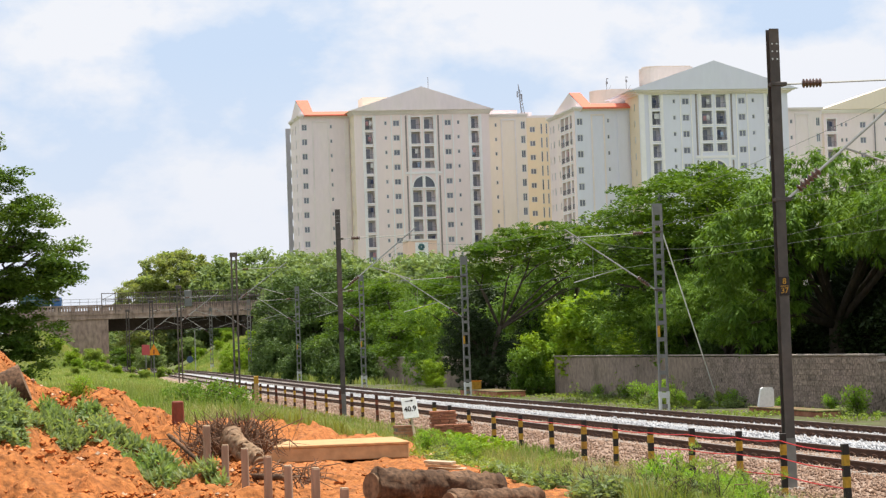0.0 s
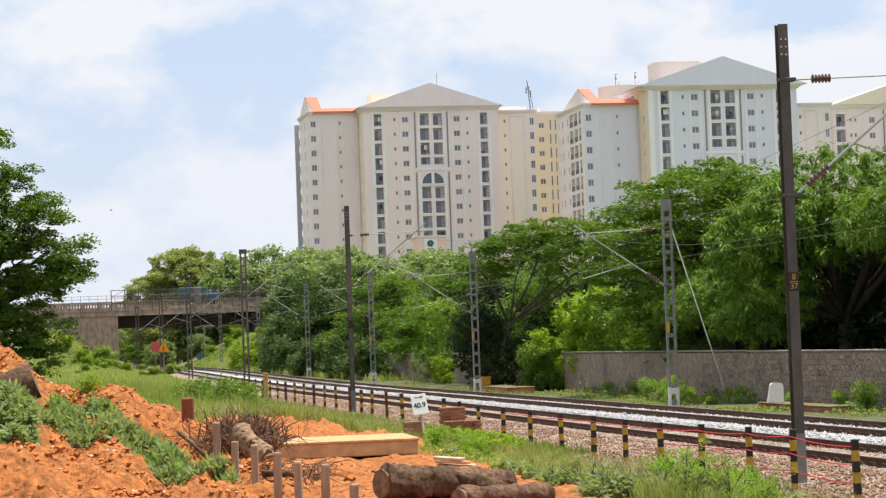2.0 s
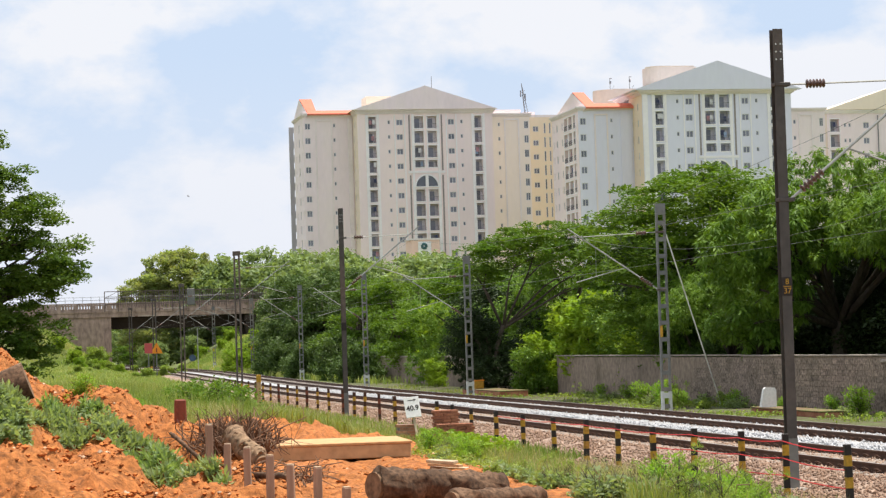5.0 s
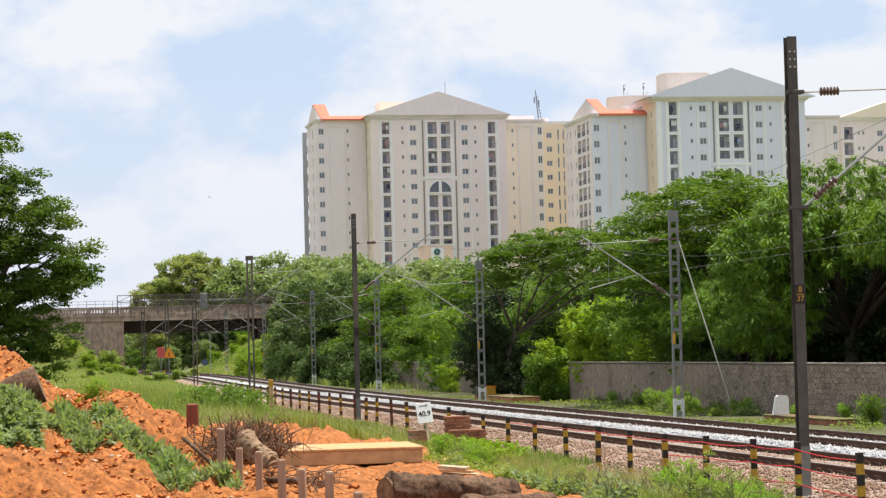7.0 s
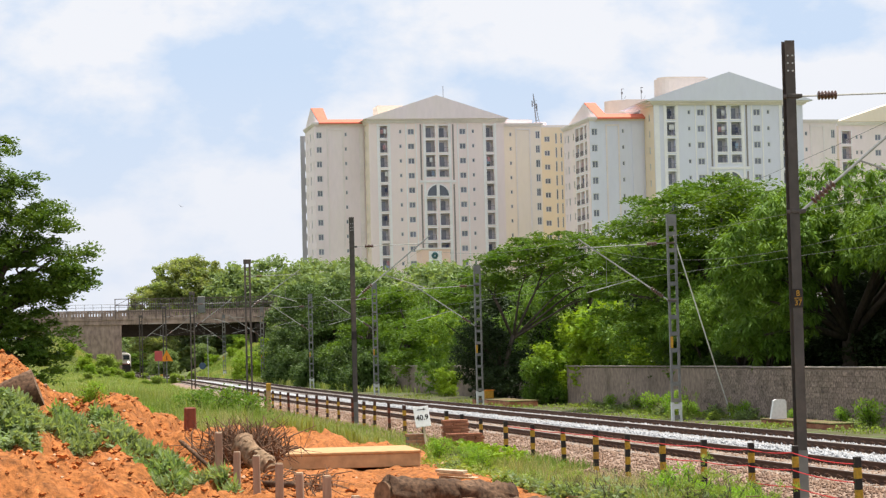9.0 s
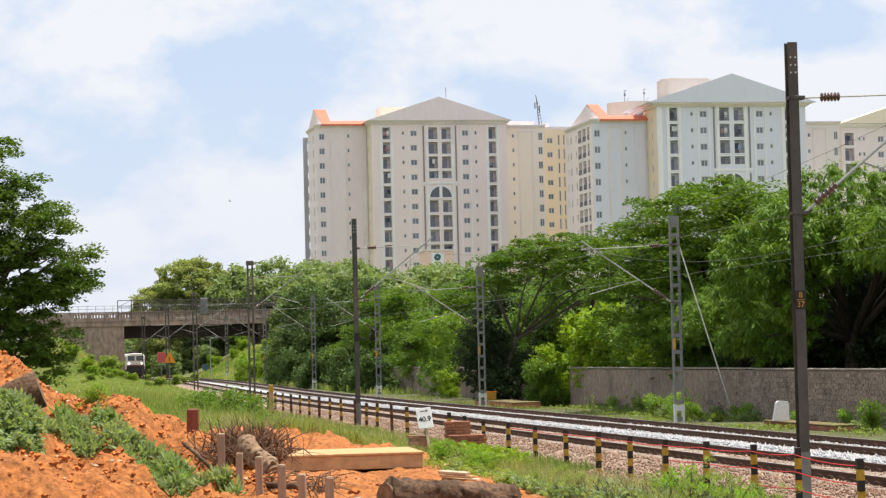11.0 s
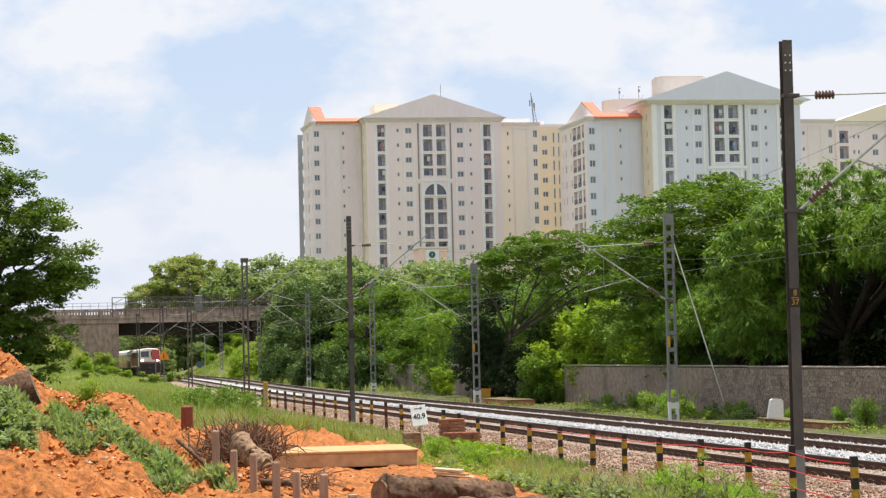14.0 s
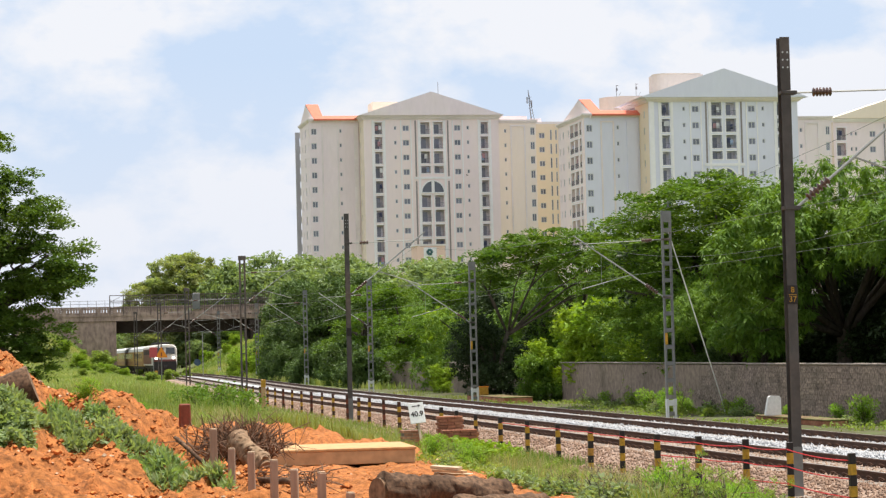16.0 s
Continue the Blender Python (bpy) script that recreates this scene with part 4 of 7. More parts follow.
    block(h, (162.0, 434), (162.0, 424), 0, zt, [], M["beige"])
    cornice(h, 162.0, 190, 424, 440, zt + 0.2, M["surround"], 0.6, 0.7)
    gable(h, 162.0, 190, 423.6, 440, zt + 0.5, 4.6, M["beige"])
    part("downpipe", Build().tube([(172.6, 423.8, 0), (172.6, 423.8, zt - 0.6)], 0.11, 7).mesh("downpipe", M["railing"]), h, "dark downpipe")
    solid("core", h, 163.4, 189, 426.5, 440, 0, zt - 1.5, M["inner"])


apartment_a()
apartment_b()

# ---- road bridge over the line ----
BY0, BY1 = 335.0, 345.5


def road_bridge():
    h = thing("road_bridge", "weathered brown concrete road bridge with slotted parapet and pipe railing", "bridge", (0, 0, 0), kind="structure")
    # wing wall and abutment, left
    b = Build()
    b.box((8.6, (BY0 + BY1) / 2, 4.0), (15.0, BY1 - BY0, 9.2), bev=0.08)
    part("abutment", b.mesh("abutment", M["bridge"]), h, "stained concrete abutment wall")
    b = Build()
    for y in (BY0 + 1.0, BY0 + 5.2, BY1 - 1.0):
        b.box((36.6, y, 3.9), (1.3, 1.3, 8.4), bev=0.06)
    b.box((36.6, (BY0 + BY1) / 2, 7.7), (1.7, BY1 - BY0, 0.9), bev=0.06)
    part("pier", b.mesh("pier", M["bridge_dk"]), h, "dark concrete pier")
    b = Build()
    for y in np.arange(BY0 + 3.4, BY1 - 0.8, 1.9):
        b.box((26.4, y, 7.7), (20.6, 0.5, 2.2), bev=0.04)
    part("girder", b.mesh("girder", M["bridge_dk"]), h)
    part("fascia", Build().box((28, BY0 - 0.05, 8.62), (60, 0.3, 0.66), bev=0.03).mesh("fascia", M["bridge"]), h)
    part("deck", Build().box((28, (BY0 + BY1) / 2, 9.12), (60, BY1 - BY0 + 0.6, 0.34), bev=0.03).mesh("deck", M["bridge"]), h)
    part("road_surface", Build().box((28, (BY0 + BY1) / 2, 9.33), (60, BY1 - BY0 - 0.8, 0.06)).mesh("road_surface", M["asphalt"]), h)
    part("abutment", Build().box((52, (BY0 + BY1) / 2, 4.0), (10, BY1 - BY0, 9.2), bev=0.08).mesh("abutment", M["bridge"]), h)
    for y in (BY0 - 0.15, BY1 + 0.15):
        for x0, x1 in ((1, 15.5), (15.6, 26.0), (26.1, 36.5), (36.6, 47)):
            b = Build()
            b.box(((x0 + x1) / 2, y, 9.42), (x1 - x0, 0.24, 0.3)).box(((x0 + x1) / 2, y, 10.32), (x1 - x0, 0.28, 0.2))
            nb = int((x1 - x0) / 0.42)
            for i in range(nb + 1):
                b.box((x0 + 0.12 + (x1 - x0 - 0.24) * i / nb, y, 9.9), (0.22 if i % 6 else 0.42, 0.2, 0.68))
            part("parapet", b.mesh("parapet", M["bridge"]), h)
    # pipe railing on the parapet: uprights and rails
    b = Build()
    for x in np.arange(2, 47, 1.25):
        b.tube([(x, BY0 - 0.15, 10.4), (x, BY0 - 0.15, 11.35)], 0.03, 5)
    for z in (10.85, 11.3):
        b.tube([(1, BY0 - 0.15, z), (47, BY0 - 0.15, z)], 0.028, 5)
    part("railing", b.mesh("railing", M["railing"]), h)
    # wire screen above the tracks
    scr = Build()
    x0, x1 = 15.2, 39.0
    for x in np.arange(x0, x1 + 0.1, 1.98):
        scr.box((x, BY0 - 0.3, 10.6), (0.13, 0.12, 3.0))
    for z in (10.2, 11.1, 12.05):
        scr.box(((x0 + x1) / 2, BY0 - 0.3, z), (x1 - x0, 0.09, 0.10))
    for x in np.arange(x0, x1 - 1.9, 1.98):
        scr.tube([(x, BY0 - 0.3, 11.1), (x + 1.98, BY0 - 0.3, 12.05)], 0.03, 4)
    for x in np.arange(x0 + 2, x1, 0.33):
        scr.box((x, BY0 - 0.3, 10.9), (0.06, 0.03, 2.2))
    part("protective_screen", scr.mesh("protective_screen", M["screen"]), h, "rusty grey protective screen of bars")
    part("inspection_box", Build().box((27.8, BY0 - 0.5, 11.0), (1.1, 0.35, 2.4), bev=0.05).mesh("inspection_box", M["galv"]), h, "pale grey metal panel")


road_bridge()

# ---- boundary wall of concrete blocks ----
WX = 29.0


def boundary_wall():
    h = thing("wall_boundary", "long weathered grey concrete block boundary wall along the railway", "wall", (0, 0, 0), kind="structure")
    zb, zt = -0.25, 2.0
    part("wall_core", Build().box((WX + 0.02, (60 + 116.5) / 2, (zb + zt) / 2), (0.2, 56.5, zt - zb)).mesh("wall_core", M["rwall"]), h)
    part("wall_core", Build().box((WX + 0.6, (121 + 200) / 2, (zb + zt) / 2), (0.24, 79, zt - zb)).mesh("wall_core", M["rwall"]), h)
    for y0, y1 in ((71.5, 86), (86.02, 101), (101.02, 116.6)):
        part("coping", Build().box((WX, (y0 + y1) / 2, zt + 0.05 + random.uniform(-0.01, 0.02)), (0.30, y1 - y0, 0.07), bev=0.02).mesh("coping", M["coping"]), h)
    part("coping", Build().box((WX, 65.6, zt - 0.14), (0.36, 11.6, 0.11), bev=0.02).mesh("coping", M["coping"]), h)
    part("coping", Build().box((WX + 0.6, 160, zt + 0.03), (0.34, 79, 0.1), bev=0.02).mesh("coping", M["coping"]), h)
    return h


WALL = boundary_wall()

# ---- overhead line ----
def lattice_mesh(height, wx, wy, material):
    """Four angle legs with batten lacing, standing at z = 0."""
    b = Build()
    for sx in (-1, 1):
        b.box((sx * wx / 2, 0, height / 2), (0.075, wy, height), bev=0.008)
    z = 0.35
    while z < height - 0.25:
        b.box((0, -wy / 2 - 0.004, z), (wx, 0.012, 0.15)).box((0, wy / 2 + 0.004, z), (wx, 0.012, 0.15))
        z += 0.62
    b.box((0, 0, height - 0.2), (wx + 0.05, wy + 0.03, 0.42))
    return b.mesh("lattice_post", material)


def insulator(parent, p, q, r=0.085, name="insulator"):
    """Row of porcelain sheds from p to q."""
    p, q = Vector(p), Vector(q)
    pts, rad = [], []
    k = 6
    for i in range(k):
        for t, s in ((0.05, 0.45), (0.35, 1.0), (0.5, 1.0), (0.75, 0.45)):
            pts.append(p.lerp(q, (i + t) / k))
            rad.append(r * s)
    return part(name, Build().tube(pts, rad, 10).mesh(name, M["insul"], smooth=True), parent, "ribbed brown porcelain insulator")


def cantilever(parent, x, y, z0, side, zs, zb, reach, rise_):
    """Stay tube, inclined bracket tube and steady arm, out over the track."""
    a = Vector((x + side * 0.16, y, z0 + zs))
    e = Vector((x + side * reach, y, z0 + zs + rise_))
    c = Vector((x + side * 0.16, y, z0 + zb))
    d = a.lerp(e, 0.86)
    for zz in (zs, zb):
        part("bracket_clamp", Build().box((x + side * 0.06, y, z0 + zz), (0.3, 0.24, 0.07), bev=0.01).mesh("bracket_clamp", M["steel"]), parent)
    part("stay_tube", Build().tube([a, e], 0.018, 6).mesh("stay_tube", M["pipe"]), parent)
    insulator(parent, a.lerp(e, 0.12), a.lerp(e, 0.24))
    top_ = d + (d - c).normalized() * 0.55
    part("bracket_tube", Build().tube([c, top_], 0.028, 7).mesh("bracket_tube", M["pipe"]), parent)
    insulator(parent, c.lerp(d, 0.08), c.lerp(d, 0.24))
    m = c.lerp(d, 0.42)
    r_end = Vector((x + side * (reach - 0.3), y, z0 + zb + 0.35))
    part("steady_arm", Build().tube([m, r_end], 0.02, 6).tube([c.lerp(d, 0.8), m.lerp(r_end, 0.6)], 0.008, 4).mesh("steady_arm", M["pipe"]), parent)
    return d


def steel_mast(y, x, height, numbers):
    z0 = float(land(x, y)) - 0.05
    h = thing("overhead_line_mast", "dark weathered steel overhead line mast beside the track", "mast", (0, 0, 0), "steel masts of the overhead line")
    b = Build()
    hh = height - z0
    # rolled section: web and two flanges, wide face to the camera
    sec = [(-0.092, -0.098), (0.092, -0.098), (0.092, -0.084), (0.008, -0.082), (0.008, 0.082), (0.092, 0.084), (0.092, 0.098), (-0.092, 0.098), (-0.092, 0.084), (-0.008, 0.082), (-0.008, -0.082), (-0.092, -0.084)]
    b.extrude(sec, lambda a, c, s: (x + a, y + c, s), [z0, height])
    part("post", b.mesh("post", M["steel"]), h)
    for k in range(3):
        hol = Build()
        for s in (-0.045, 0.045):
            hol.tube([(x + s, y - 0.102, height - 0.28 - k * 0.14), (x + s, y - 0.096, height - 0.28 - k * 0.14)], 0.017, 8)
        part("bolt_hole", hol.mesh("bolt_hole", M["silver"]), h)
    part("painted_base", Build().box((x, y, z0 + 0.5), (0.196, 0.206, 1.0)).mesh("painted_base", M["galv"]), h, "pale grey painted base")
    part("footing", Build().box((x, y, z0 + 0.02), (0.6, 0.6, 0.16), bev=0.03, taper=0.8).mesh("footing", M["sleeper"]), h, "rough concrete footing")
    pl = part("number_plate", Build().box((x, y - 0.108, 3.74), (0.2, 0.012, 0.34), bev=0.004).mesh("number_plate", M["black"]), h, "black plate with yellow numerals")
    if numbers:
        for txt, dz in zip(numbers, (0.085, -0.085)):
            cu = bpy.data.curves.new("numeral", "FONT")
            cu.body, cu.size, cu.align_x, cu.align_y, cu.extrude = txt, 0.15, "CENTER", "CENTER", 0.002
            cu.materials.append(M["yellow"])
            ob = new("numeral", cu)
            ob.parent = pl
            ob.matrix_world = pose(x, y - 0.1185, 3.74 + dz, 90, 0, 0)
        part("bar", Build().box((x, y - 0.1175, 3.74), (0.15, 0.005, 0.012)).mesh("bar", M["yellow"]), pl)
    cantilever(h, x, y, z0, 1, 7.45 - z0, 5.33 - z0, 3.35, 0.1)
    return h


steel_mast(39.4, 14.125, 8.47, ("8", "37"))
steel_mast(93.6, 14.12, 8.69, None)


def lattice_mast(x, y, ztop):
    z0 = float(land(x, y)) - 0.05
    h = thing("overhead_line_mast", "grey galvanised lattice mast with batten plates and pale foot", "mast", (0, 0, 0), "lattice masts of the overhead line")
    me = lattice_mesh(ztop - z0, 0.30, 0.14, M["galv"])
    place("lattice_post", me, h, (x, y, z0))
    part("painted_base", Build().box((x - 0.15, y, z0 + 0.45), (0.09, 0.17, 0.9)).box((x + 0.15, y, z0 + 0.45), (0.09, 0.17, 0.9)).box((x, y, z0 + 0.75), (0.4, 0.18, 0.2)).mesh("painted_base", M["silver"]), h, "silver painted foot")
    part("number_plate", Build().box((x - 0.13, y - 0.09, 3.1), (0.10, 0.012, 0.42)).mesh("number_plate", M["yellow"]), h, "faded yellow number plate")
    cantilever(h, x, y, z0, -1, ztop - 1.05 - z0, ztop - 3.2 - z0, 3.6, -0.15)
    return h


L1 = lattice_mast(24.25, 81.0, 7.85)
lattice_mast(24.3, 117.0, 7.5)
lattice_mast(25.2, 157.0, 7.95)
lattice_mast(26.1, 198.5, 8.45)
lattice_mast(27.0, 246.0, 8.5)
lattice_mast(27.1, 292.0, 8.6)
# guy rod of the anchor mast
part("guy_rod", Build().tube([(24.3, 81.0, 7.2), (27.85, 85.8, 0.4), (28.0, 86.05, -0.05)], [0.027, 0.027, 0.045], 6).mesh("guy_rod", M["white"]), L1, "pale steel guy rod")


def box_mast(x, y, ztop):
    z0 = float(land(x, y)) - 0.05
    h = thing("overhead_line_mast", "tall dark twin-channel mast with a box head", "mast", (0, 0, 0), "twin-channel masts of the overhead line")
    b = Build()
    for s in (-0.16, 0.16):
        b.box((x + s, y, (z0 + ztop) / 2), (0.11, 0.22, ztop - z0), bev=0.01)
    for z in np.arange(z0 + 0.6, ztop - 0.4, 1.2):
        b.box((x, y, z), (0.3, 0.2, 0.06))
    part("post", b.mesh("post", M["steel"]), h)
    part("head", Build().box((x, y, ztop - 0.1), (0.5, 0.34, 0.3), bev=0.02).mesh("head", M["steel"]), h)
    cantilever(h, x, y, z0, 1, ztop - 1.1 - z0, ztop - 3.2 - z0, 3.6, 0.1)
    return h


box_mast(15.75, 151.8, 9.5)
box_mast(16.2, 205.0, 9.0)
for y in (250.0, 296.0):
    box_mast(14.7 + 2.0, y, 8.8)


def wires():
    spans = [(-15, 39.4), (39.4, 93.6), (93.6, 151.8), (151.8, 205), (205, 250), (250, 296), (296, 360), (360, 420)]
    fspans = [(-10, 42), (42, 81), (81, 117), (117, 157), (157, 198.5), (198.5, 246), (246, 292), (292, 350), (350, 420)]
    for cx, sp, zc, zm in ((NEAR, spans, 5.75, 7.3), (FAR, fspans, 5.3, 6.6)):
        w = thing("overhead_wires", "thin dark contact and catenary wires over the track", "overhead wire", (0, 0, 0), "overhead wires")
        cp, pts = [], []
        for y0, y1 in sp:
            for i in range(12):
                t = i / 12
                y = y0 + (y1 - y0) * t
                x = cx + drift(y) + 0.2 * cos(pi * y / 50)
                cp.append((x, y, zc + rise(y)))
                pts.append((x, y, zm + rise(y) - 1.1 * 4 * t * (1 - t)))
        part("contact_wire", Build().tube(cp, 0.0045, 4).mesh("contact_wire", M["wire"]), w)
        part("catenary_wire", Build().tube(pts, 0.0045, 4).mesh("catenary_wire", M["wire"]), w)
        for k in range(15, 80, 4):
            part("dropper", Build().tube([pts[k], cp[k]], 0.003, 3).mesh("dropper", M["wire"]), w)


wires()


# ---- fence of striped posts with red tape ----
def striped_post(k, x, y, ztop, zbase, side=0.108):
    h = thing("fence_post", "black and yellow striped concrete fence post beside the track", "fence post", (x, y, zbase), "striped fence posts")
    n_ = 5
    hh = ztop - zbase
    tilt = Matrix.Rotation(random.uniform(-0.025, 0.025), 4, "Y") @ Matrix.Rotation(random.uniform(-0.2, 0.2), 4, "Z")
    h.matrix_world = Matrix.Translation((x, y, zbase)) @ tilt
    for i in range(n_ + 1):
        z0, z1 = hh * i / (n_ + 1), hh * (i + 1) / (n_ + 1)
        m = (M["black"] if y < 74 else M["rust_dark"]) if (n_ - i) % 2 == 0 else (M["yellow"] if y < 72 or k % 3 else M["rust_paint"])
        part("stripe_band", Build().box((0, 0, (z0 + z1) / 2), (side, side, z1 - z0 - 0.002), bev=0.006).mesh("stripe_band", m), h)
    return h


FENCE = [(34.8, 13.45, 1.06), (37.8, 13.45, 1.13), (40.2, 13.45, 1.10), (43.2, 13.45, 1.06), (46.0, 13.45, 1.01), (48.8, 13.45, 1.0), (51.6, 13.45, 1.01), (54.7, 13.45, 0.99), (58.1, 13.45, 0.98), (61.4, 13.45, 0.99), (64.7, 13.45, 0.98), (67.6, 13.45, 1.04), (70.5, 13.53, 1.08),
         (75.2, 13.62, 1.07), (79.2, 13.7, 1.10), (83.0, 13.78, 1.11), (87.1, 13.87, 1.12), (90.3, 13.95, 1.05), (93.3, 13.95, 1.13)] + [(97.4 + 3.6 * i, 13.95, 1.10) for i in range(15)]
posts = []
for k, (y, x, zt) in enumerate(FENCE):
    striped_post(k, x, y, zt, float(land(x, y)) - 0.03)
    posts.append((x, y, zt))
tape = thing("barrier_tape", "sagging red tape strung along the striped posts", "tape", (0, 0, 0))
for dz, last in ((0.12, 9), (0.42, 4), (0.72, 2)):
    run = []
    for p, q in zip(posts[:last], posts[1 : last + 1]):
        sag = 0.12 * (0.5 + random.random())
        run += [(p[0] + (q[0] - p[0]) * t - 0.075, p[1] + (q[1] - p[1]) * t, p[2] + (q[2] - p[2]) * t - dz - sag * t * (1 - t)) for t in np.linspace(0, 1, 7)[:-1]]
    b = Build().tube(run, 0.01, 4)
    part("tape", b.mesh("tape", M["red"]), tape)


# ---- trees ----
def leaf_cloud(rg, centres, radii, per, leaf, droop, flat, habit="ball"):
    """Rhombic leaves in clumps: centres (n,3), radii (n,), per leaves each.
    habit: "ball" loose clumps, "plate" feathery level sprays, "tuft" long leaves hanging out of the twig's end."""
    nclump = len(centres)
    total = nclump * per
    c = np.repeat(centres, per, 0)
    r = np.repeat(radii, per)[:, None]
    p = rg.normal(0, 1, (total, 3))
    p /= np.linalg.norm(p, axis=1, keepdims=True) + 1e-9
    L = leaf * rg.uniform(0.6, 1.35, (total, 1))
    if habit == "tuft":
        a = p + np.array([0, 0, -droop])
        a /= np.linalg.norm(a, axis=1, keepdims=True) + 1e-9
        pos = c + p * r * 0.55 * rg.random((total, 1)) + a * L * 0.5
        nrm = np.array([0, 0, 1.0]) + 0.35 * rg.normal(0, 1, (total, 3)) + 0.4 * p
        W = L * rg.uniform(0.22, 0.34, (total, 1))
    else:
        p *= (rg.random((total, 1)) ** 0.45)
        if habit == "plate":
            # a spray dips away from its middle
            d2 = p[:, 0] ** 2 + p[:, 1] ** 2
            p[:, 2] = p[:, 2] * flat * 0.55 - 0.28 * d2
        else:
            p[:, 2] *= flat
        pos = c + p * r
        a = rg.normal(0, 1, (total, 3))
        a[:, 2] = a[:, 2] * (0.2 if habit == "plate" else 0.55) - droop
        a /= np.linalg.norm(a, axis=1, keepdims=True) + 1e-9
        nrm = rg.normal(0, 1, (total, 3)) * (0.85 if habit == "plate" else 1.0) + np.array([0, 0, 1.3])
        W = L * rg.uniform(0.34, 0.52, (total, 1))
    bvec = np.cross(a, nrm)
    bvec /= np.linalg.norm(bvec, axis=1, keepdims=True) + 1e-9
    v = np.stack([pos - a * L * 0.5, pos + bvec * W * 0.5, pos + a * L * 0.5, pos - bvec * W * 0.5], 1).reshape(-1, 3)
    f = np.arange(total * 4).reshape(-1, 4)
    return v, f


def crown_points(rg, lobes, clump, inner=0.25):
    cs, rs = [], []
    for cx, cy, cz, rx, ry, rz in lobes:
        area = 4 * pi * ((rx * ry) ** 1.6 + (rx * rz) ** 1.6 + (ry * rz) ** 1.6) ** (1 / 1.6) / 3 ** (1 / 1.6)
        k = max(6, int(area / (clump * clump * 2.1)))
        d = rg.normal(0, 1, (k, 3))
        d[:, 2] += 0.25
        d /= np.linalg.norm(d, axis=1, keepdims=True)
        s = np.where(rg.random((k, 1)) < inner, rg.uniform(0.35, 0.8, (k, 1)), rg.uniform(0.82, 1.12, (k, 1)))
        cs.append(np.array([cx, cy, cz]) + d * s * np.array([rx, ry, rz]))
        rs.append(clump * rg.uniform(0.5, 1.45, k))
    return np.concatenate(cs), np.concatenate(rs)


def tree_parts(seed, lobes, clump, per, leaf, material, trunk_r, trunk_top, droop=0.3, flat=0.6, lean=(0, 0), inner=0.25, habit="ball"):
    """Meshes of a trunk with limbs and of a crown, with the foot at the origin."""
    rg = np.random.default_rng(seed)
    c, r = crown_points(rg, lobes, clump, inner)
    v, f = leaf_cloud(rg, c, r, per, leaf, droop, flat, habit)
    keep = v[:, 2].reshape(-1, 4).min(1) > 0.02
    crown = fast_mesh("crown", v, f[keep], material)
    b = Build()
    fork = Vector((lean[0], lean[1], trunk_top))
    b.tube([(0, 0, -0.3), (lean[0] * 0.2, lean[1] * 0.2, trunk_top * 0.35), (lean[0] * 0.6, lean[1] * 0.6, trunk_top * 0.75), fork], [trunk_r * 1.5, trunk_r * 1.05, trunk_r * 0.95, trunk_r * 0.8], 9)
    for i, lb in enumerate(lobes):
        e = Vector(lb[:3])
        mid = fork.lerp(e, 0.5) + Vector((rg.normal(0, 0.25), rg.normal(0, 0.25), 0.25))
        b.tube([fork - Vector((0, 0, 0.2)), mid, e], [trunk_r * 0.55, trunk_r * 0.36, trunk_r * 0.12], 6)
        for k in range(4):
            q = Vector(c[rg.integers(0, len(c))])
            if (q - e).length < max(lb[3:]) * 1.4:
                b.tube([mid.lerp(e, 0.4), (mid + q) / 2 + Vector((0, 0, 0.2)), q], [trunk_r * 0.22, trunk_r * 0.13, trunk_r * 0.04], 5)
    return b.mesh("trunk", M["bark"], smooth=True), crown


def tree(label, at, meshes, rz=0.0, scale=1.0, group="trees behind the wall", name="tree"):
    h = thing(name, label, "shrub" if name == "shrub" else "tree", (at[0], at[1], float(land(at[0], at[1]))), group)
    h.rotation_euler = (0, 0, rz)
    h.scale = (scale,) * 3
    if name == "shrub":
        h.location.z -= 0.35 * scale
    part("trunk", meshes[0], h)
    part("crown", meshes[1], h)
    return h


def rng_lobes(seed, n_, spread, z0, z1, r0, r1, squash=0.7):
    rg = np.random.default_rng(seed)
    out = []
    for i in range(n_):
        a, d = rg.uniform(0, 2 * pi), spread * rg.random() ** 0.6
        z = rg.uniform(z0, z1)
        r = rg.uniform(r0, r1) * (1.15 - 0.4 * (z - z0) / max(z1 - z0, 0.1))
        out.append((d * cos(a), d * sin(a), z, r, r, r * squash))
    return out


# the big spreading tree
rain = tree_parts(1, [(-2.6, 0, 6.6, 2.6, 2.6, 1.5), (0.0, -0.8, 8.0, 3.2, 3.0, 1.5), (3.0, 0, 7.6, 2.6, 2.6, 1.4), (1.4, 1.5, 8.6, 2.6, 2.6, 1.1), (-1.5, 1.0, 8.1, 2.4, 2.4, 1.2),
                      (-1.2, -1.0, 6.6, 2.6, 2.2, 1.2), (1.6, -1.2, 6.6, 2.6, 2.2, 1.2), (-3.9, -0.5, 4.8, 1.9, 1.9, 1.2), (-1.0, -2.2, 5.2, 2.4, 2.0, 1.6), (2.4, -2.2, 5.4, 2.4, 2.2, 1.7), (4.2, -0.5, 5.4, 2.0, 2.0, 1.5), (0.6, -2.4, 3.3, 2.0, 1.8, 1.3), (-2.4, -1.8, 3.2, 1.8, 1.7, 1.2), (3.0, -2.2, 3.0, 1.9, 1.8, 1.3)],
                  0.95, 190, 0.19, M["lf_rain"], 0.32, 3.6, 0.12, 0.36, inner=0.15, habit="plate")
tree("large spreading tree with layered feathery green crown behind the wall", (32.4, 101.0), rain, 0.0, 1.12)
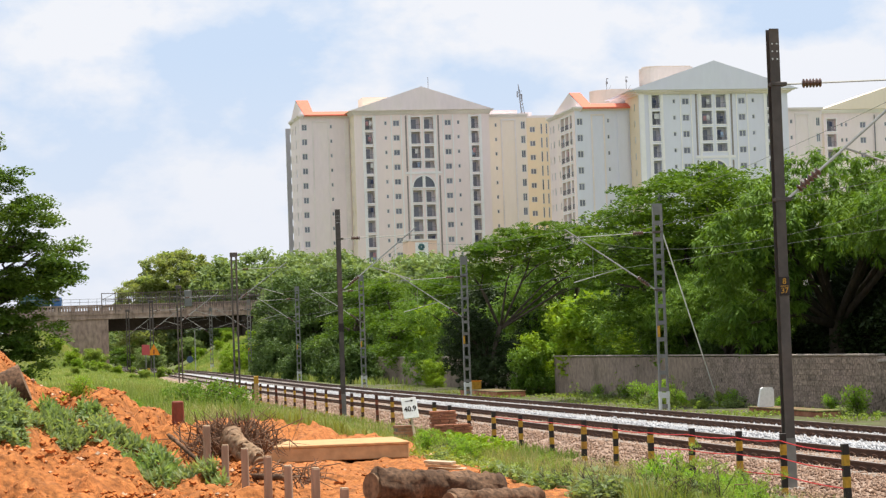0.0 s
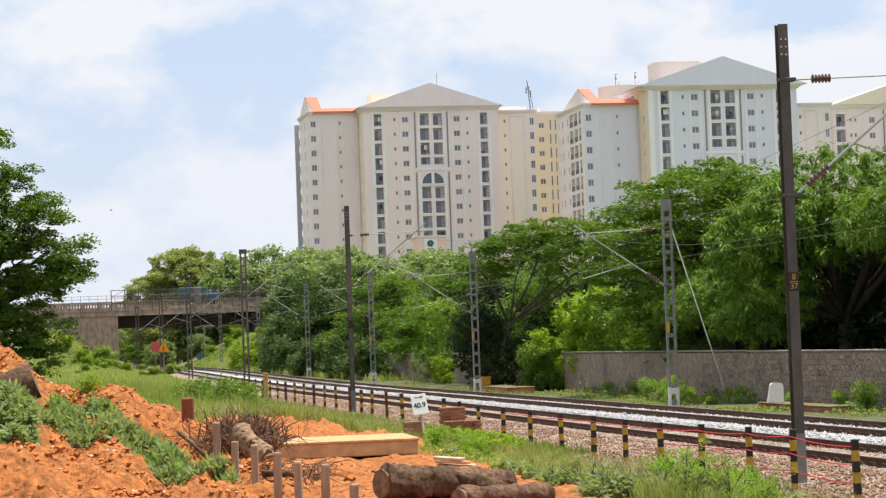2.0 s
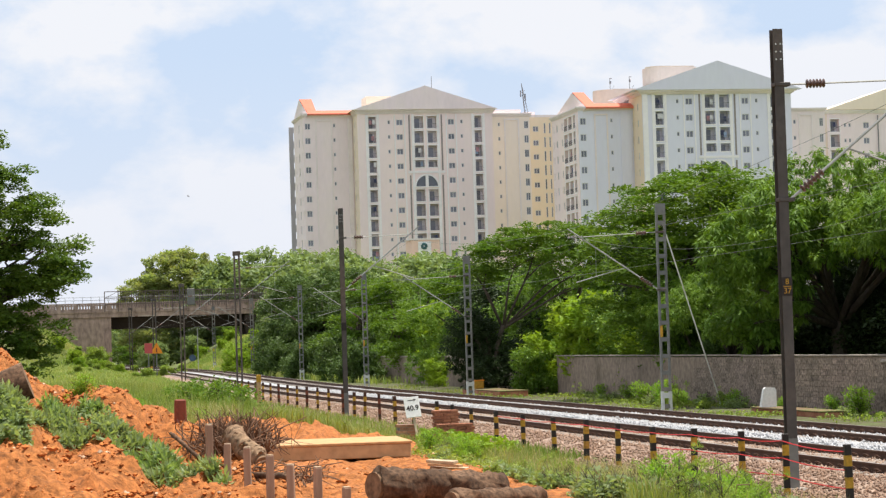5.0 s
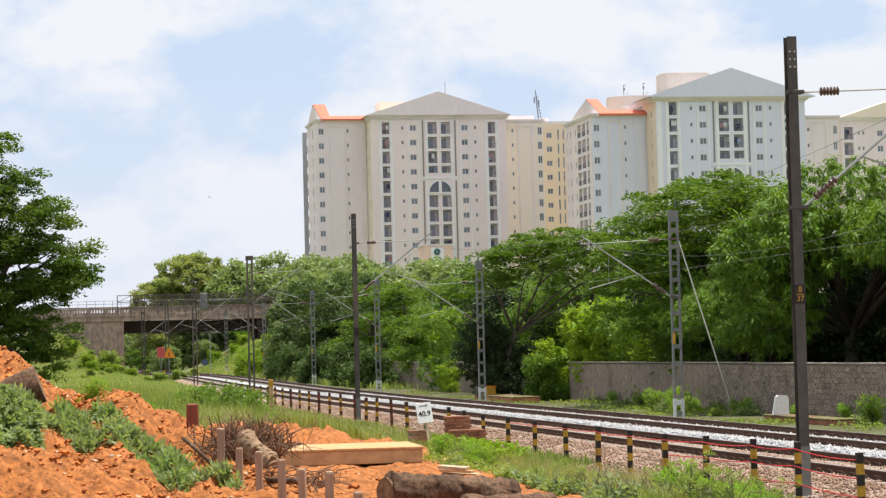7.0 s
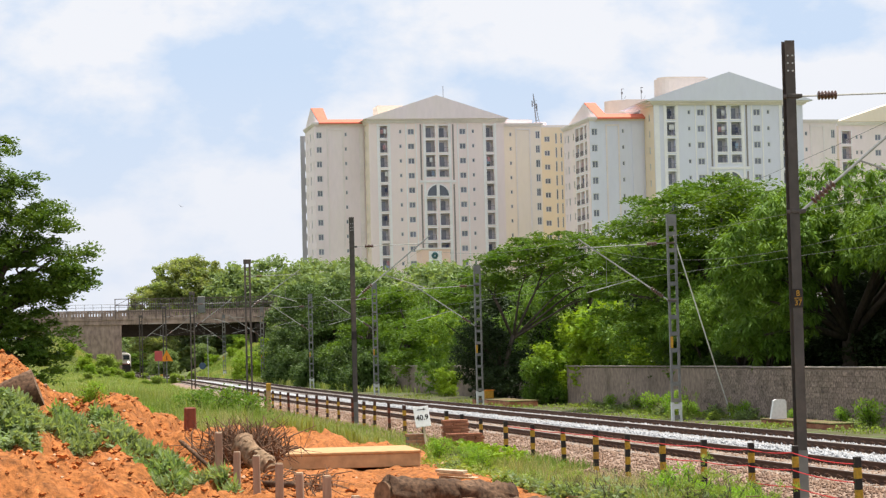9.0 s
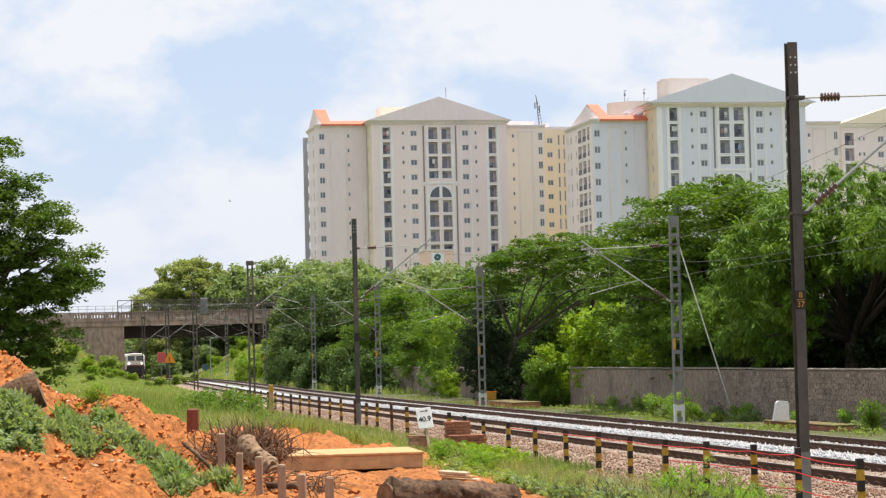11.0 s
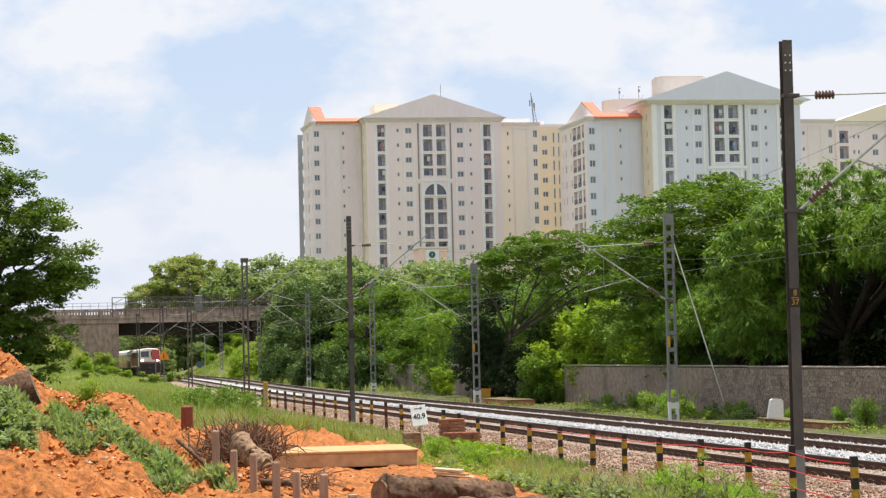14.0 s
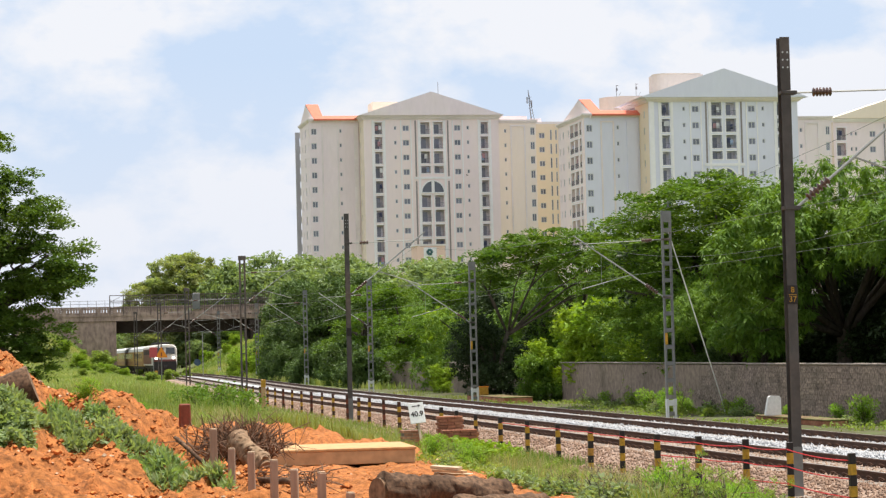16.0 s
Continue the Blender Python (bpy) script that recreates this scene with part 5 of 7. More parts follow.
# drooping broad crown by the frame's edge
mango = tree_parts(2, [(0, 0, 7.2, 3.2, 3.2, 2.0), (-2.6, -1.2, 6.0, 2.2, 2.2, 1.8), (2.6, -1.0, 6.8, 2.6, 2.6, 1.8), (-3.4, -1.2, 4.2, 1.6, 1.8, 1.6), (-4.2, -0.8, 5.6, 1.4, 1.6, 1.3), (-1.2, -2.0, 6.3, 2.1, 2.0, 1.0), (1.6, -2.2, 6.9, 2.2, 2.0, 1.0), (3.8, -1.8, 6.9, 2.1, 2.0, 1.1), (-3.6, -1.0, 3.0, 0.9, 1.0, 0.9), (5.0, 0, 7.2, 2.4, 2.4, 1.8)],
                   0.42, 52, 0.25, M["lf_mango"], 0.3, 3.0, 0.85, 0.75, habit="tuft")
canopy = tree_parts(22, [(0, 0, 7.6, 3.6, 3.6, 1.7), (-2.8, 0.6, 6.9, 2.4, 2.4, 1.3), (2.8, 0.8, 7.0, 2.6, 2.6, 1.4), (0.4, -2.6, 6.9, 2.4, 2.2, 1.3), (0.2, 2.8, 7.0, 2.6, 2.4, 1.4)],
                    0.45, 54, 0.25, M["lf_mango"], 0.3, 3.4, 0.85, 0.75, habit="tuft")
tree("large tree with drooping glossy green leaves overhanging the wall", (33.4, 87.0), mango, 0.0, 1.1)
# high crowns added, mostly out of view, to shade the trees below
tree("large tree added behind the wall to shade the understory", (39.5, 81.5), canopy, 3.0, 1.12)
tree("large tree added behind the wall to shade the understory", (37.0, 74.5), canopy, 1.6, 1.05)
tree("large tree added behind the wall to shade the understory", (34.2, 72.5), canopy, 0.6, 0.95)
tree("large tree added behind the wall to shade the understory", (34.6, 77.0), canopy, 2.2, 0.95)
tree("large tree added behind the wall to shade the understory", (37.8, 78.5), canopy, 4.2, 1.0)
for x, y, rz, s in ((30.5, 92.0, 0.8, 0.60), (30.6, 97.0, 2.4, 0.54), (30.4, 88.6, 1.9, 0.45)):
    tree("small tree with glossy drooping leaves overhanging the wall", (x, y), canopy, rz, s)
# umbrella tree standing before the wall, its limbs in view
umb = tree_parts(3, [(1.9, 0, 8.1, 2.6, 2.4, 0.95), (4.3, 0.2, 8.3, 2.2, 2.2, 0.9), (0.1, 0.4, 7.6, 1.8, 1.8, 0.9), (6.1, 0.2, 7.6, 1.6, 1.6, 0.9), (3.3, 1.2, 8.9, 2.2, 2.0, 0.7), (6.9, 0.0, 6.4, 1.3, 1.3, 0.9), (-0.7, 0.2, 6.7, 1.3, 1.2, 0.8), (7.6, 0.2, 7.9, 1.8, 1.8, 0.9), (8.7, 0.0, 7.0, 1.5, 1.5, 0.9)],
                 0.75, 150, 0.19, M["lf_rain"], 0.14, 3.8, 0.12, 0.4, lean=(0.7, 0), inner=0.1, habit="plate")
tree("umbrella-shaped tree with bare fanning limbs beside the wall", (26.8, 123.0), umb)

dense = tree_parts(4, rng_lobes(4, 13, 2.8, 1.6, 7.6, 1.3, 2.2), 0.62, 62, 0.26, M["lf_dark"], 0.26, 3.0)
dense2 = tree_parts(5, rng_lobes(5, 14, 3.1, 1.4, 7.4, 1.3, 2.3), 0.52, 52, 0.25, M["lf_mango"], 0.26, 3.0, 0.6, habit="tuft")
# understory trees whose dark leaves stand for canopy shade
deep = tree_parts(15, rng_lobes(15, 13, 2.9, 1.6, 7.4, 1.3, 2.2), 0.66, 60, 0.27, M["lf_shade"], 0.26, 3.0)
dense3 = tree_parts(6, rng_lobes(6, 12, 2.9, 1.8, 8.2, 1.4, 2.1, 0.55), 0.85, 110, 0.24, M["lf_rain"], 0.26, 3.4, 0.12, 0.5, habit="plate")
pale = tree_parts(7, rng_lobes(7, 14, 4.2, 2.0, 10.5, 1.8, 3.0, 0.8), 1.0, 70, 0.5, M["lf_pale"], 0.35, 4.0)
olive = tree_parts(8, [(0, 0, 13.6, 6.5, 6, 4.6), (-5, 0, 10.0, 4.5, 4.5, 4.0), (5.2, 0, 11.6, 5.2, 5, 4.2), (-7.6, 0, 6.8, 3.4, 3.4, 3.2), (8.6, 0, 9, 4, 4, 4), (0, -3, 8, 6, 4, 4), (4, -3, 5, 5, 4, 3.6), (-4, -3, 4.4, 4, 3.5, 3.2)],
                   1.0, 120, 0.5, M["lf_olive"], 0.6, 5.0, inner=0.35)
shr = tree_parts(9, rng_lobes(9, 9, 1.1, 0.7, 3.0, 0.6, 1.0, 0.9), 0.4, 60, 0.22, M["lf_bright"], 0.08, 1.0, -0.1, 0.9)
# dark-leaved shrub that fills in for the shadow beneath the trees
shr_shade = tree_parts(10, rng_lobes(10, 10, 1.0, 0.5, 2.9, 0.6, 0.95, 0.9), 0.4, 62, 0.22, M["lf_dark"], 0.08, 1.0, 0.5, 0.8)
shr3 = tree_parts(16, rng_lobes(16, 11, 1.0, 0.5, 2.7, 0.6, 0.95, 0.9), 0.4, 60, 0.22, M["lf_weed"], 0.08, 1.0, 0.3, 0.8)
shr4 = tree_parts(10, rng_lobes(10, 10, 1.0, 0.5, 2.9, 0.6, 0.95, 0.9), 0.36, 34, 0.24, M["lf_mango"], 0.08, 1.0, 0.4, 0.8, habit="tuft")
sparse = tree_parts(14, rng_lobes(14, 10, 1.1, 0.25, 1.5, 0.5, 0.8, 0.8), 0.34, 8, 0.2, M["lf_mango"], 0.06, 0.8, 0.0, 0.9)
weed = tree_parts(11, rng_lobes(11, 5, 0.45, 0.15, 0.65, 0.22, 0.4, 0.8), 0.2, 46, 0.12, M["lf_weed"], 0.02, 0.25, 0.0, 0.8)

DK, MG, RN, PL = "dense dark green tree behind the railway wall", "leafy mid-green tree behind the railway wall", "tree with fine light green leaves behind the wall", "pale green tree far off with haze in its leaf colour"
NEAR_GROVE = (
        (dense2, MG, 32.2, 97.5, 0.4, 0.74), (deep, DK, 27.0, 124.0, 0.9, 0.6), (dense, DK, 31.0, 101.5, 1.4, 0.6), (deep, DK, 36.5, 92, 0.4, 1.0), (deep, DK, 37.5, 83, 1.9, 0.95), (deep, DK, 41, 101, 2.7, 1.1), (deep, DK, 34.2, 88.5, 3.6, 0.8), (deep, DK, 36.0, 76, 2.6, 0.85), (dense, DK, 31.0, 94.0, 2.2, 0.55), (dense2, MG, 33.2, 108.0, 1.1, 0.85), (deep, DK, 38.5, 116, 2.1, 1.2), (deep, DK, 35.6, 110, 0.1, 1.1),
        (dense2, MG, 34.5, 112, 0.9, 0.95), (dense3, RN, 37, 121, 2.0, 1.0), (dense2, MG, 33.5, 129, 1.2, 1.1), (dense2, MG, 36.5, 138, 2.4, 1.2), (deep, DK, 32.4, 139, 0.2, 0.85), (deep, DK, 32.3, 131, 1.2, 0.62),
)
FAR_GROVE = (
        (dense2, MG, 32.0, 152, 3.0, 0.92), (dense, DK, 36, 160, 0.0, 1.1), (dense3, RN, 33.0, 168, 1.0, 0.98), (dense3, RN, 31.5, 180, 2.0, 1.0), (dense2, MG, 34.5, 188, 4.0, 1.1), (dense3, RN, 31.5, 200, 5.0, 1.1),
        (dense, DK, 30.5, 214, 0.6, 1.1), (dense, DK, 34.5, 222, 1.6, 1.25), (dense, DK, 31.0, 232, 2.6, 1.25), (dense, DK, 33.8, 244, 3.6, 1.3), (dense, DK, 33.5, 256, 4.6, 1.3), (dense2, MG, 37.6, 268, 5.6, 1.35), (dense3, RN, 38.5, 205, 0.3, 1.12))
for me, lab, x, y, rz, s in NEAR_GROVE + FAR_GROVE:
    tree(lab, (x, y), me, rz, s)
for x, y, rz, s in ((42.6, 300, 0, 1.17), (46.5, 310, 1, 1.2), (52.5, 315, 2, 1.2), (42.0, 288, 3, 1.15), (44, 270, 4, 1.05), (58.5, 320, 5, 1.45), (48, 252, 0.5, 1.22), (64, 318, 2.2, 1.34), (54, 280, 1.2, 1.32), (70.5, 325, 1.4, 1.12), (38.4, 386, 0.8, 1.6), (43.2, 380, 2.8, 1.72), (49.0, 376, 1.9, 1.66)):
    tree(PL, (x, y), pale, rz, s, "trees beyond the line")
tree("huge rounded olive green tree rising behind the road bridge", (30.6, 392), olive, 0, 1.08, "trees beyond the bridge")
tree("huge rounded olive green tree rising behind the road bridge", (49.0, 398), olive, 2.2, 0.95, "trees beyond the bridge")
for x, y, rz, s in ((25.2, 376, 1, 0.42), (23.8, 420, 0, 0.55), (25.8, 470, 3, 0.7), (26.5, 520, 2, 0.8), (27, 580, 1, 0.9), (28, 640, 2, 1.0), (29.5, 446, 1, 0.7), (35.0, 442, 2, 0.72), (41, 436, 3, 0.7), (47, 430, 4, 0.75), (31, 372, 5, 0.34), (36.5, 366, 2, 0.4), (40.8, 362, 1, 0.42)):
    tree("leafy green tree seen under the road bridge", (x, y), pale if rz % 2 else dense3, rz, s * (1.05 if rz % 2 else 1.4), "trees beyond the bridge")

# tree at the left, limbs reaching into the view
left = tree_parts(12, [(2.4, 0, 3.4, 1.3, 1.2, 1.2), (2.3, 0, 2.1, 1.2, 1.2, 0.9), (2.5, 0, 4.5, 1.2, 1.2, 0.8), (3.2, 0, 5.5, 1.3, 1.3, 0.55), (2.5, 0, 6.8, 1.4, 1.4, 0.65), (1.5, 0, 8.0, 1.2, 1.3, 0.5), (0.5, 0, 9.1, 1.3, 1.4, 0.6), (1.5, 0, 4.4, 1.3, 1.3, 0.8), (1.5, 0, 3.0, 1.2, 1.2, 0.9), (3.3, 0, 4.6, 1.0, 1.0, 0.3), (1.9, 0.2, 5.8, 1.5, 1.4, 0.5), (1.5, 0, 1.6, 1.1, 1.1, 0.8), (0.8, -0.4, 6.2, 1.6, 1.4, 0.9), (0.6, -0.4, 7.4, 1.4, 1.3, 0.7), (0.4, -0.3, 4.6, 1.6, 1.4, 1.1), (3.7, 0, 5.0, 0.9, 0.9, 0.3), (-1.5, 0, 8, 2.4, 2.4, 1.6), (-1.2, 0, 4, 2.2, 2.2, 1.8)],
                  0.5, 170, 0.14, M["lf_tier"], 0.3, 2.6, 0.3, 0.7, inner=0.35, habit="plate")
tree("dark green tree with tiered drooping limbs beside the embankment", (-1.75, 75.0), left, 0, 1.0, "trees on the embankment")

WALL_SHRUBS = ((shr, "bright yellow-green shrub behind the wall", 31.8, 113.0, 0, 1.5), (shr, "bright yellow-green shrub behind the wall", 31.4, 108.5, 1.2, 1.15), (shr, "bright yellow-green shrub behind the wall", 30.6, 105, 2.0, 0.95), (shr4, "dense leafy shrub in the gap of the wall", 27.9, 117.3, 0, 0.86), (shr, "bright leafy shrub in the gap of the wall", 29.0, 118.6, 2, 0.95),
                             (shr, "bright leafy shrub rising behind the wall", 32.0, 156.0, 1, 1.65), (shr, "bright leafy shrub before the wall", 28.0, 145.0, 2, 0.55), (shr, "bright yellow-green shrub behind the wall", 30.7, 115.2, 2.5, 1.5), (shr, "bright branchy shrub leaning over the wall", 30.6, 71.0, 0.5, 0.8),
                             *[(shr_shade, "dark leafy shrub added as shade under the trees", 27.6 + 0.9 * ((k * 7) % 3) / 2, 172 + 5.5 * k, k * 1.3, 0.95 + 0.12 * ((k * 5) % 4)) for k in range(14)],
                             *[(shr3, "low rounded weed bush on the grassy bank", 250 * (0.03 + 0.0042 * ((k * 7) % 13)) * (0.75 + 0.03 * k), 190 + 8 * k, k * 1.7, 0.22 + 0.07 * ((k * 5) % 4)) for k in range(16)],
)
BANK_SHRUBS = (
    (shr3, "rounded green bush on the embankment", 11.6, 292.0, 0.5, 1.0), (shr3, "rounded green bush on the embankment", 13.2, 300.0, 1.5, 0.8), (shr, "bushy weeds by the line", 20.5 + 5, 250, 1.5, 0.8), (shr, "bushy weeds by the line", 29.5, 262, 1.5, 1.0), (shr, "bushy weeds by the line", 28.4, 275, 0.5, 1.0),
                             (sparse, "sparse leafy young shrub in the grass", 8.1, 88.0, 1.1, 0.75), (sparse, "sparse leafy young shrub in the grass", 9.1, 90.0, 2.1, 0.7), (sparse, "sparse leafy young shrub in the grass", 7.5, 92.0, 0.1, 0.65), (shr, "low green bush on the embankment", 9.2, 296, 0.2, 0.6), (shr, "low green bush on the embankment", 7.6, 306, 1.2, 0.7), (shr, "low green bush on the embankment", 12.0, 282, 2.2, 0.5), (shr, "low green bush on the embankment", 9.4, 272, 3.2, 0.5), (shr, "low green bush on the embankment", 13.6, 262, 3.2, 0.4), (shr, "bushy weeds on the far bank", 26.5, 398, 0.2, 1.2), (shr, "bushy weeds on the far bank", 29.5, 402, 1.2, 1.4), (shr, "bushy weeds on the far bank", 32.5, 400, 2.2, 1.5), (shr, "bushy weeds on the far bank", 35.5, 396, 3.2, 1.4), (shr, "bushy weeds on the far bank", 38.5, 392, 4.2, 1.5), (shr, "bushy weeds on the far bank", 33, 330, 0.5, 0.6), (shr, "bushy weeds on the far bank", 29, 332, 1.5, 0.6), (shr, "bushy weeds on the far bank", 31, 322, 2.5, 0.5), (shr, "bushy weeds on the far bank", 34.5, 312, 2.5, 0.5))
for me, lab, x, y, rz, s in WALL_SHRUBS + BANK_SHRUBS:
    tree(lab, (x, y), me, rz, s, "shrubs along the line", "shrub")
for x, y, rz, s in ((26.4, 88.4, 0, 1.2), (26.6, 84, 1, 0.80), (11.4, 56, 1, 0.80), (11, 55, 0.4, 0.80), (12.2, 54.2, 2.2, 0.60), (10.2, 33.2, 0.3, 0.94), (10.9, 33.8, 1.3, 1.01), (9.6, 32.6, 2.3, 0.81), (11.5, 34.8, 1.7, 1.08), (10.4, 36, 2.7, 0.81), (9.2, 30.4, 0.7, 0.81), (8.8, 29.2, 2.7, 0.81), (9.9, 34.6, 0.2, 0.74), (10.8, 37.2, 1.2, 0.81), (11.6, 38.5, 2.2, 0.74), (9, 35.4, 3, 0.54), (8.6, 37.5, 1, 0.61), (10, 40, 2, 0.68), (8.2, 27.6, 1.9, 0.50), (12, 41, 0.9, 0.68), (10.6, 44, 0.9, 0.68), (11.4, 47, 1.9, 0.68), (8, 33, 0.5, 0.45), (7.4, 34.2, 1.5, 0.40)):
    h = tree("low leafy green weed", (x, y), weed, rz, s * 0.6, "weeds on the ground", "shrub")
    h.location.z = top(x, y)


# thickets of weeds on the bank before the fence
bushy = tree_parts(31, rng_lobes(31, 9, 0.34, 0.1, 0.62, 0.14, 0.26, 1.0), 0.13, 16, 0.085, M["lf_fresh"], 0.012, 0.3, -0.25, 1.0, habit="tuft")
broad = tree_parts(32, rng_lobes(32, 8, 0.36, 0.08, 0.34, 0.14, 0.24, 0.7), 0.13, 9, 0.12, M["lf_creep"], 0.012, 0.18, 0.1, 0.8)
spire = tree_parts(33, [(0.05 * k * cos(k * 2.1), 0.05 * k * sin(k * 2.1), 0.12 + 0.09 * k, 0.13 - 0.011 * k, 0.13 - 0.011 * k, 0.07) for k in range(9)], 0.07, 9, 0.06, M["lf_weed"], 0.008, 0.5, -0.5, 1.0, habit="tuft")
h = tree("young green sapling rooted in the red earth heap", (1.17, 34.3), bushy, 0.3, 0.58, "weeds on the ground", "shrub")
h.location.z = top(1.17, 34.3)
rw = random.Random(8)
for k in range(76):
    y = rw.uniform(25.6, 34)
    u = rw.uniform(0.287, 0.348) if k % 3 else rw.uniform(0.225, 0.29)
    me = (bushy, spire, bushy, broad, spire)[k % 5] if u > 0.29 else (broad, spire, broad)[k % 3]
    x = y * u
    if x > 11.8 or float(dug_mask(x, y)) > 0.75:
        continue
    h = tree("low leafy green weed in a thicket" if me is not spire else "slender upright green weed", (x, y), me, rw.uniform(0, 6.2), rw.uniform(0.45, 0.88), "weeds on the ground", "shrub")
    h.location.z = top(x, y) - 0.03
for k in range(26):
    y = rw.uniform(43, 56)
    x = y * rw.uniform(0.187, 0.208)
    h = tree("low bright green weed in a thicket", (x, y), (bushy, broad, spire)[k % 3], rw.uniform(0, 6.2), rw.uniform(0.4, 0.75), "weeds on the ground", "shrub")
    h.location.z = top(x, y) - 0.03


for cx, cy, n_, sc in ((27.0, 88.0, 5, 1.2), (27.3, 91.0, 4, 1.1), (27.9, 84.2, 4, 1.0), (27.8, 100.5, 3, 0.9), (28.3, 73.2, 4, 1.1), (28.2, 95.5, 2, 0.7), (28.3, 108.0, 3, 0.8), (27.6, 81.0, 2, 0.7)):
    for k in range(n_):
        x, y = cx + rw.gauss(0, 0.3), cy + rw.gauss(0, 0.9)
        h = tree("scrubby green weed at the foot of the wall", (min(x, 28.5), y), (bushy, broad, spire)[k % 3], rw.uniform(0, 6.2), sc * rw.uniform(0.7, 1.25), "weeds on the ground", "shrub")
        h.location.z = 0.03
for k in range(54):
    y = rw.uniform(62, 190)
    x = y * rw.uniform(0.04, 0.108)
    h = tree("shaggy green weed standing in the rough grass", (x, y), (bushy, spire, broad, spire, bushy)[k % 5], rw.uniform(0, 6.2), rw.uniform(0.35, 0.75), "weeds on the ground", "shrub")
    h.location.z = top(x, y) - 0.05


# ---- grass, creepers ----
def blades(count, pick, length, width, material, name, label, seed):
    rg = np.random.default_rng(seed)
    x, y = pick(rg, count)
    z = land(x, y)
    count = len(x)
    a = rg.uniform(0, 2 * pi, count)
    L = length * rg.uniform(0.45, 1.35, count)
    dx, dy = np.cos(a), np.sin(a)
    bend = rg.uniform(0.1, 0.75, count) * L
    w = width * rg.uniform(0.6, 1.4, count)
    p = np.stack([x, y, z - 0.02], 1)
    side = np.stack([-dy, dx, 0 * dx], 1) * (w / 2)[:, None]
    mid = p + np.stack([dx * bend * 0.3, dy * bend * 0.3, L * 0.6], 1)
    tip = p + np.stack([dx * bend, dy * bend, L * 0.95], 1)
    v = np.stack([p - side, p + side, mid + side * 0.8, mid - side * 0.8, tip, tip], 1)[:, :5].reshape(-1, 3)
    k = np.arange(count)[:, None] * 5
    f = np.concatenate([k + [0, 1, 2], k + [0, 2, 3], k + [3, 2, 4]])
    return thing(name, label, "grass", kind="stuff", data=fast_mesh(name, v, f, material))


def pick_box(x0, x1, y0, y1, cond, power=1.0):
    def go(rg, n_):
        x, y = rg.uniform(x0, x1, n_), y0 + (y1 - y0) * rg.random(n_) ** power
        patch = np.array([noise.noise(Vector((a * 0.35, b_ * 0.22, 1.3))) for a, b_ in zip(x, y)])
        ok = cond(x, y, patch, rg.random(n_))
        return x[ok], y[ok]
    return go


near_bank = lambda x, y, q, u: (dug_mask(x, y) < 0.55) & (x < 13.3 - 1.6 * u * u) & (q + u > 0.35) & ((x > 10.9) | (y < 43) | (y > 58))
blades(64000, pick_box(5.5, 14.0, 25, 60, near_bank, 1.3), 0.26, 0.012, M["grass"], "grass", "rough green grass and weeds on the bank", 21)
blades(20000, pick_box(6, 14.0, 26, 60, near_bank, 1.2), 0.42, 0.008, M["grass_dry"], "grass", "dry straw-coloured grass stalks on the bank", 22)
mid_bank = lambda x, y, q, u: (x < 13.6 + 2.4 * smooth01((y - 120) / 160)) & (x > y * 0.005 - 0.5) & (q + u > 0.2)
blades(90000, pick_box(0, 15, 52, 160, mid_bank, 1.3), 0.28, 0.022, M["grass"], "grass", "rough green grass beyond the dug earth", 23)
blades(60000, pick_box(2, 18, 150, 334, lambda x, y, q, u: x < 13.6 + 2.4 * smooth01((y - 120) / 160), 1.0), 0.5, 0.06, M["grass_far"], "grass", "tall green grass on the embankment", 24)
blades(12000, pick_box(23.9, 29.5, 66, 160, lambda x, y, q, u: (q + 0.5 * u > 0.42) & (x > 24.6), 1.0), 0.24, 0.03, M["grass"], "grass", "tufts of grass along the wall foot", 25)
blades(40000, pick_box(24.8, 38, 160, 334, lambda x, y, q, u: x > 26.3, 0.7), 0.55, 0.08, M["grass_far"], "grass", "tall grass beyond the far track", 26)


blades(5000, pick_box(3.6, 8.0, 52, 72, lambda x, y, q, u: (q + u > 0.3) & (x > 0.078 * y) & (x < 0.103 * y), 1.0), 0.5, 0.012, M["grass_dry"], "grass", "tall dry stalks standing behind the brushwood", 27)
blades(16000, pick_box(1.5, 12, 58, 150, lambda x, y, q, u: (q > 0.12) & (x < 0.11 * y), 1.2), 0.62, 0.02, M["grass"], "grass", "taller tufts in the rough grass", 28)


def creepers(count, pick, leaf, material, name, label, seed, lift=0.14, habit="ball"):
    rg = np.random.default_rng(seed)
    x, y = pick(rg, count)
    z = np.array([top(a, b_) for a, b_ in zip(x, y)])
    c = np.stack([x, y, z + lift * rg.random(len(x))], 1)
    v, f = leaf_cloud(rg, c, np.full(len(x), 0.05), 3, leaf, -0.5 if habit == "tuft" else 0.1, 1.0, habit)
    return thing(name, label, "creeper", kind="stuff", data=fast_mesh(name, v, f, material))


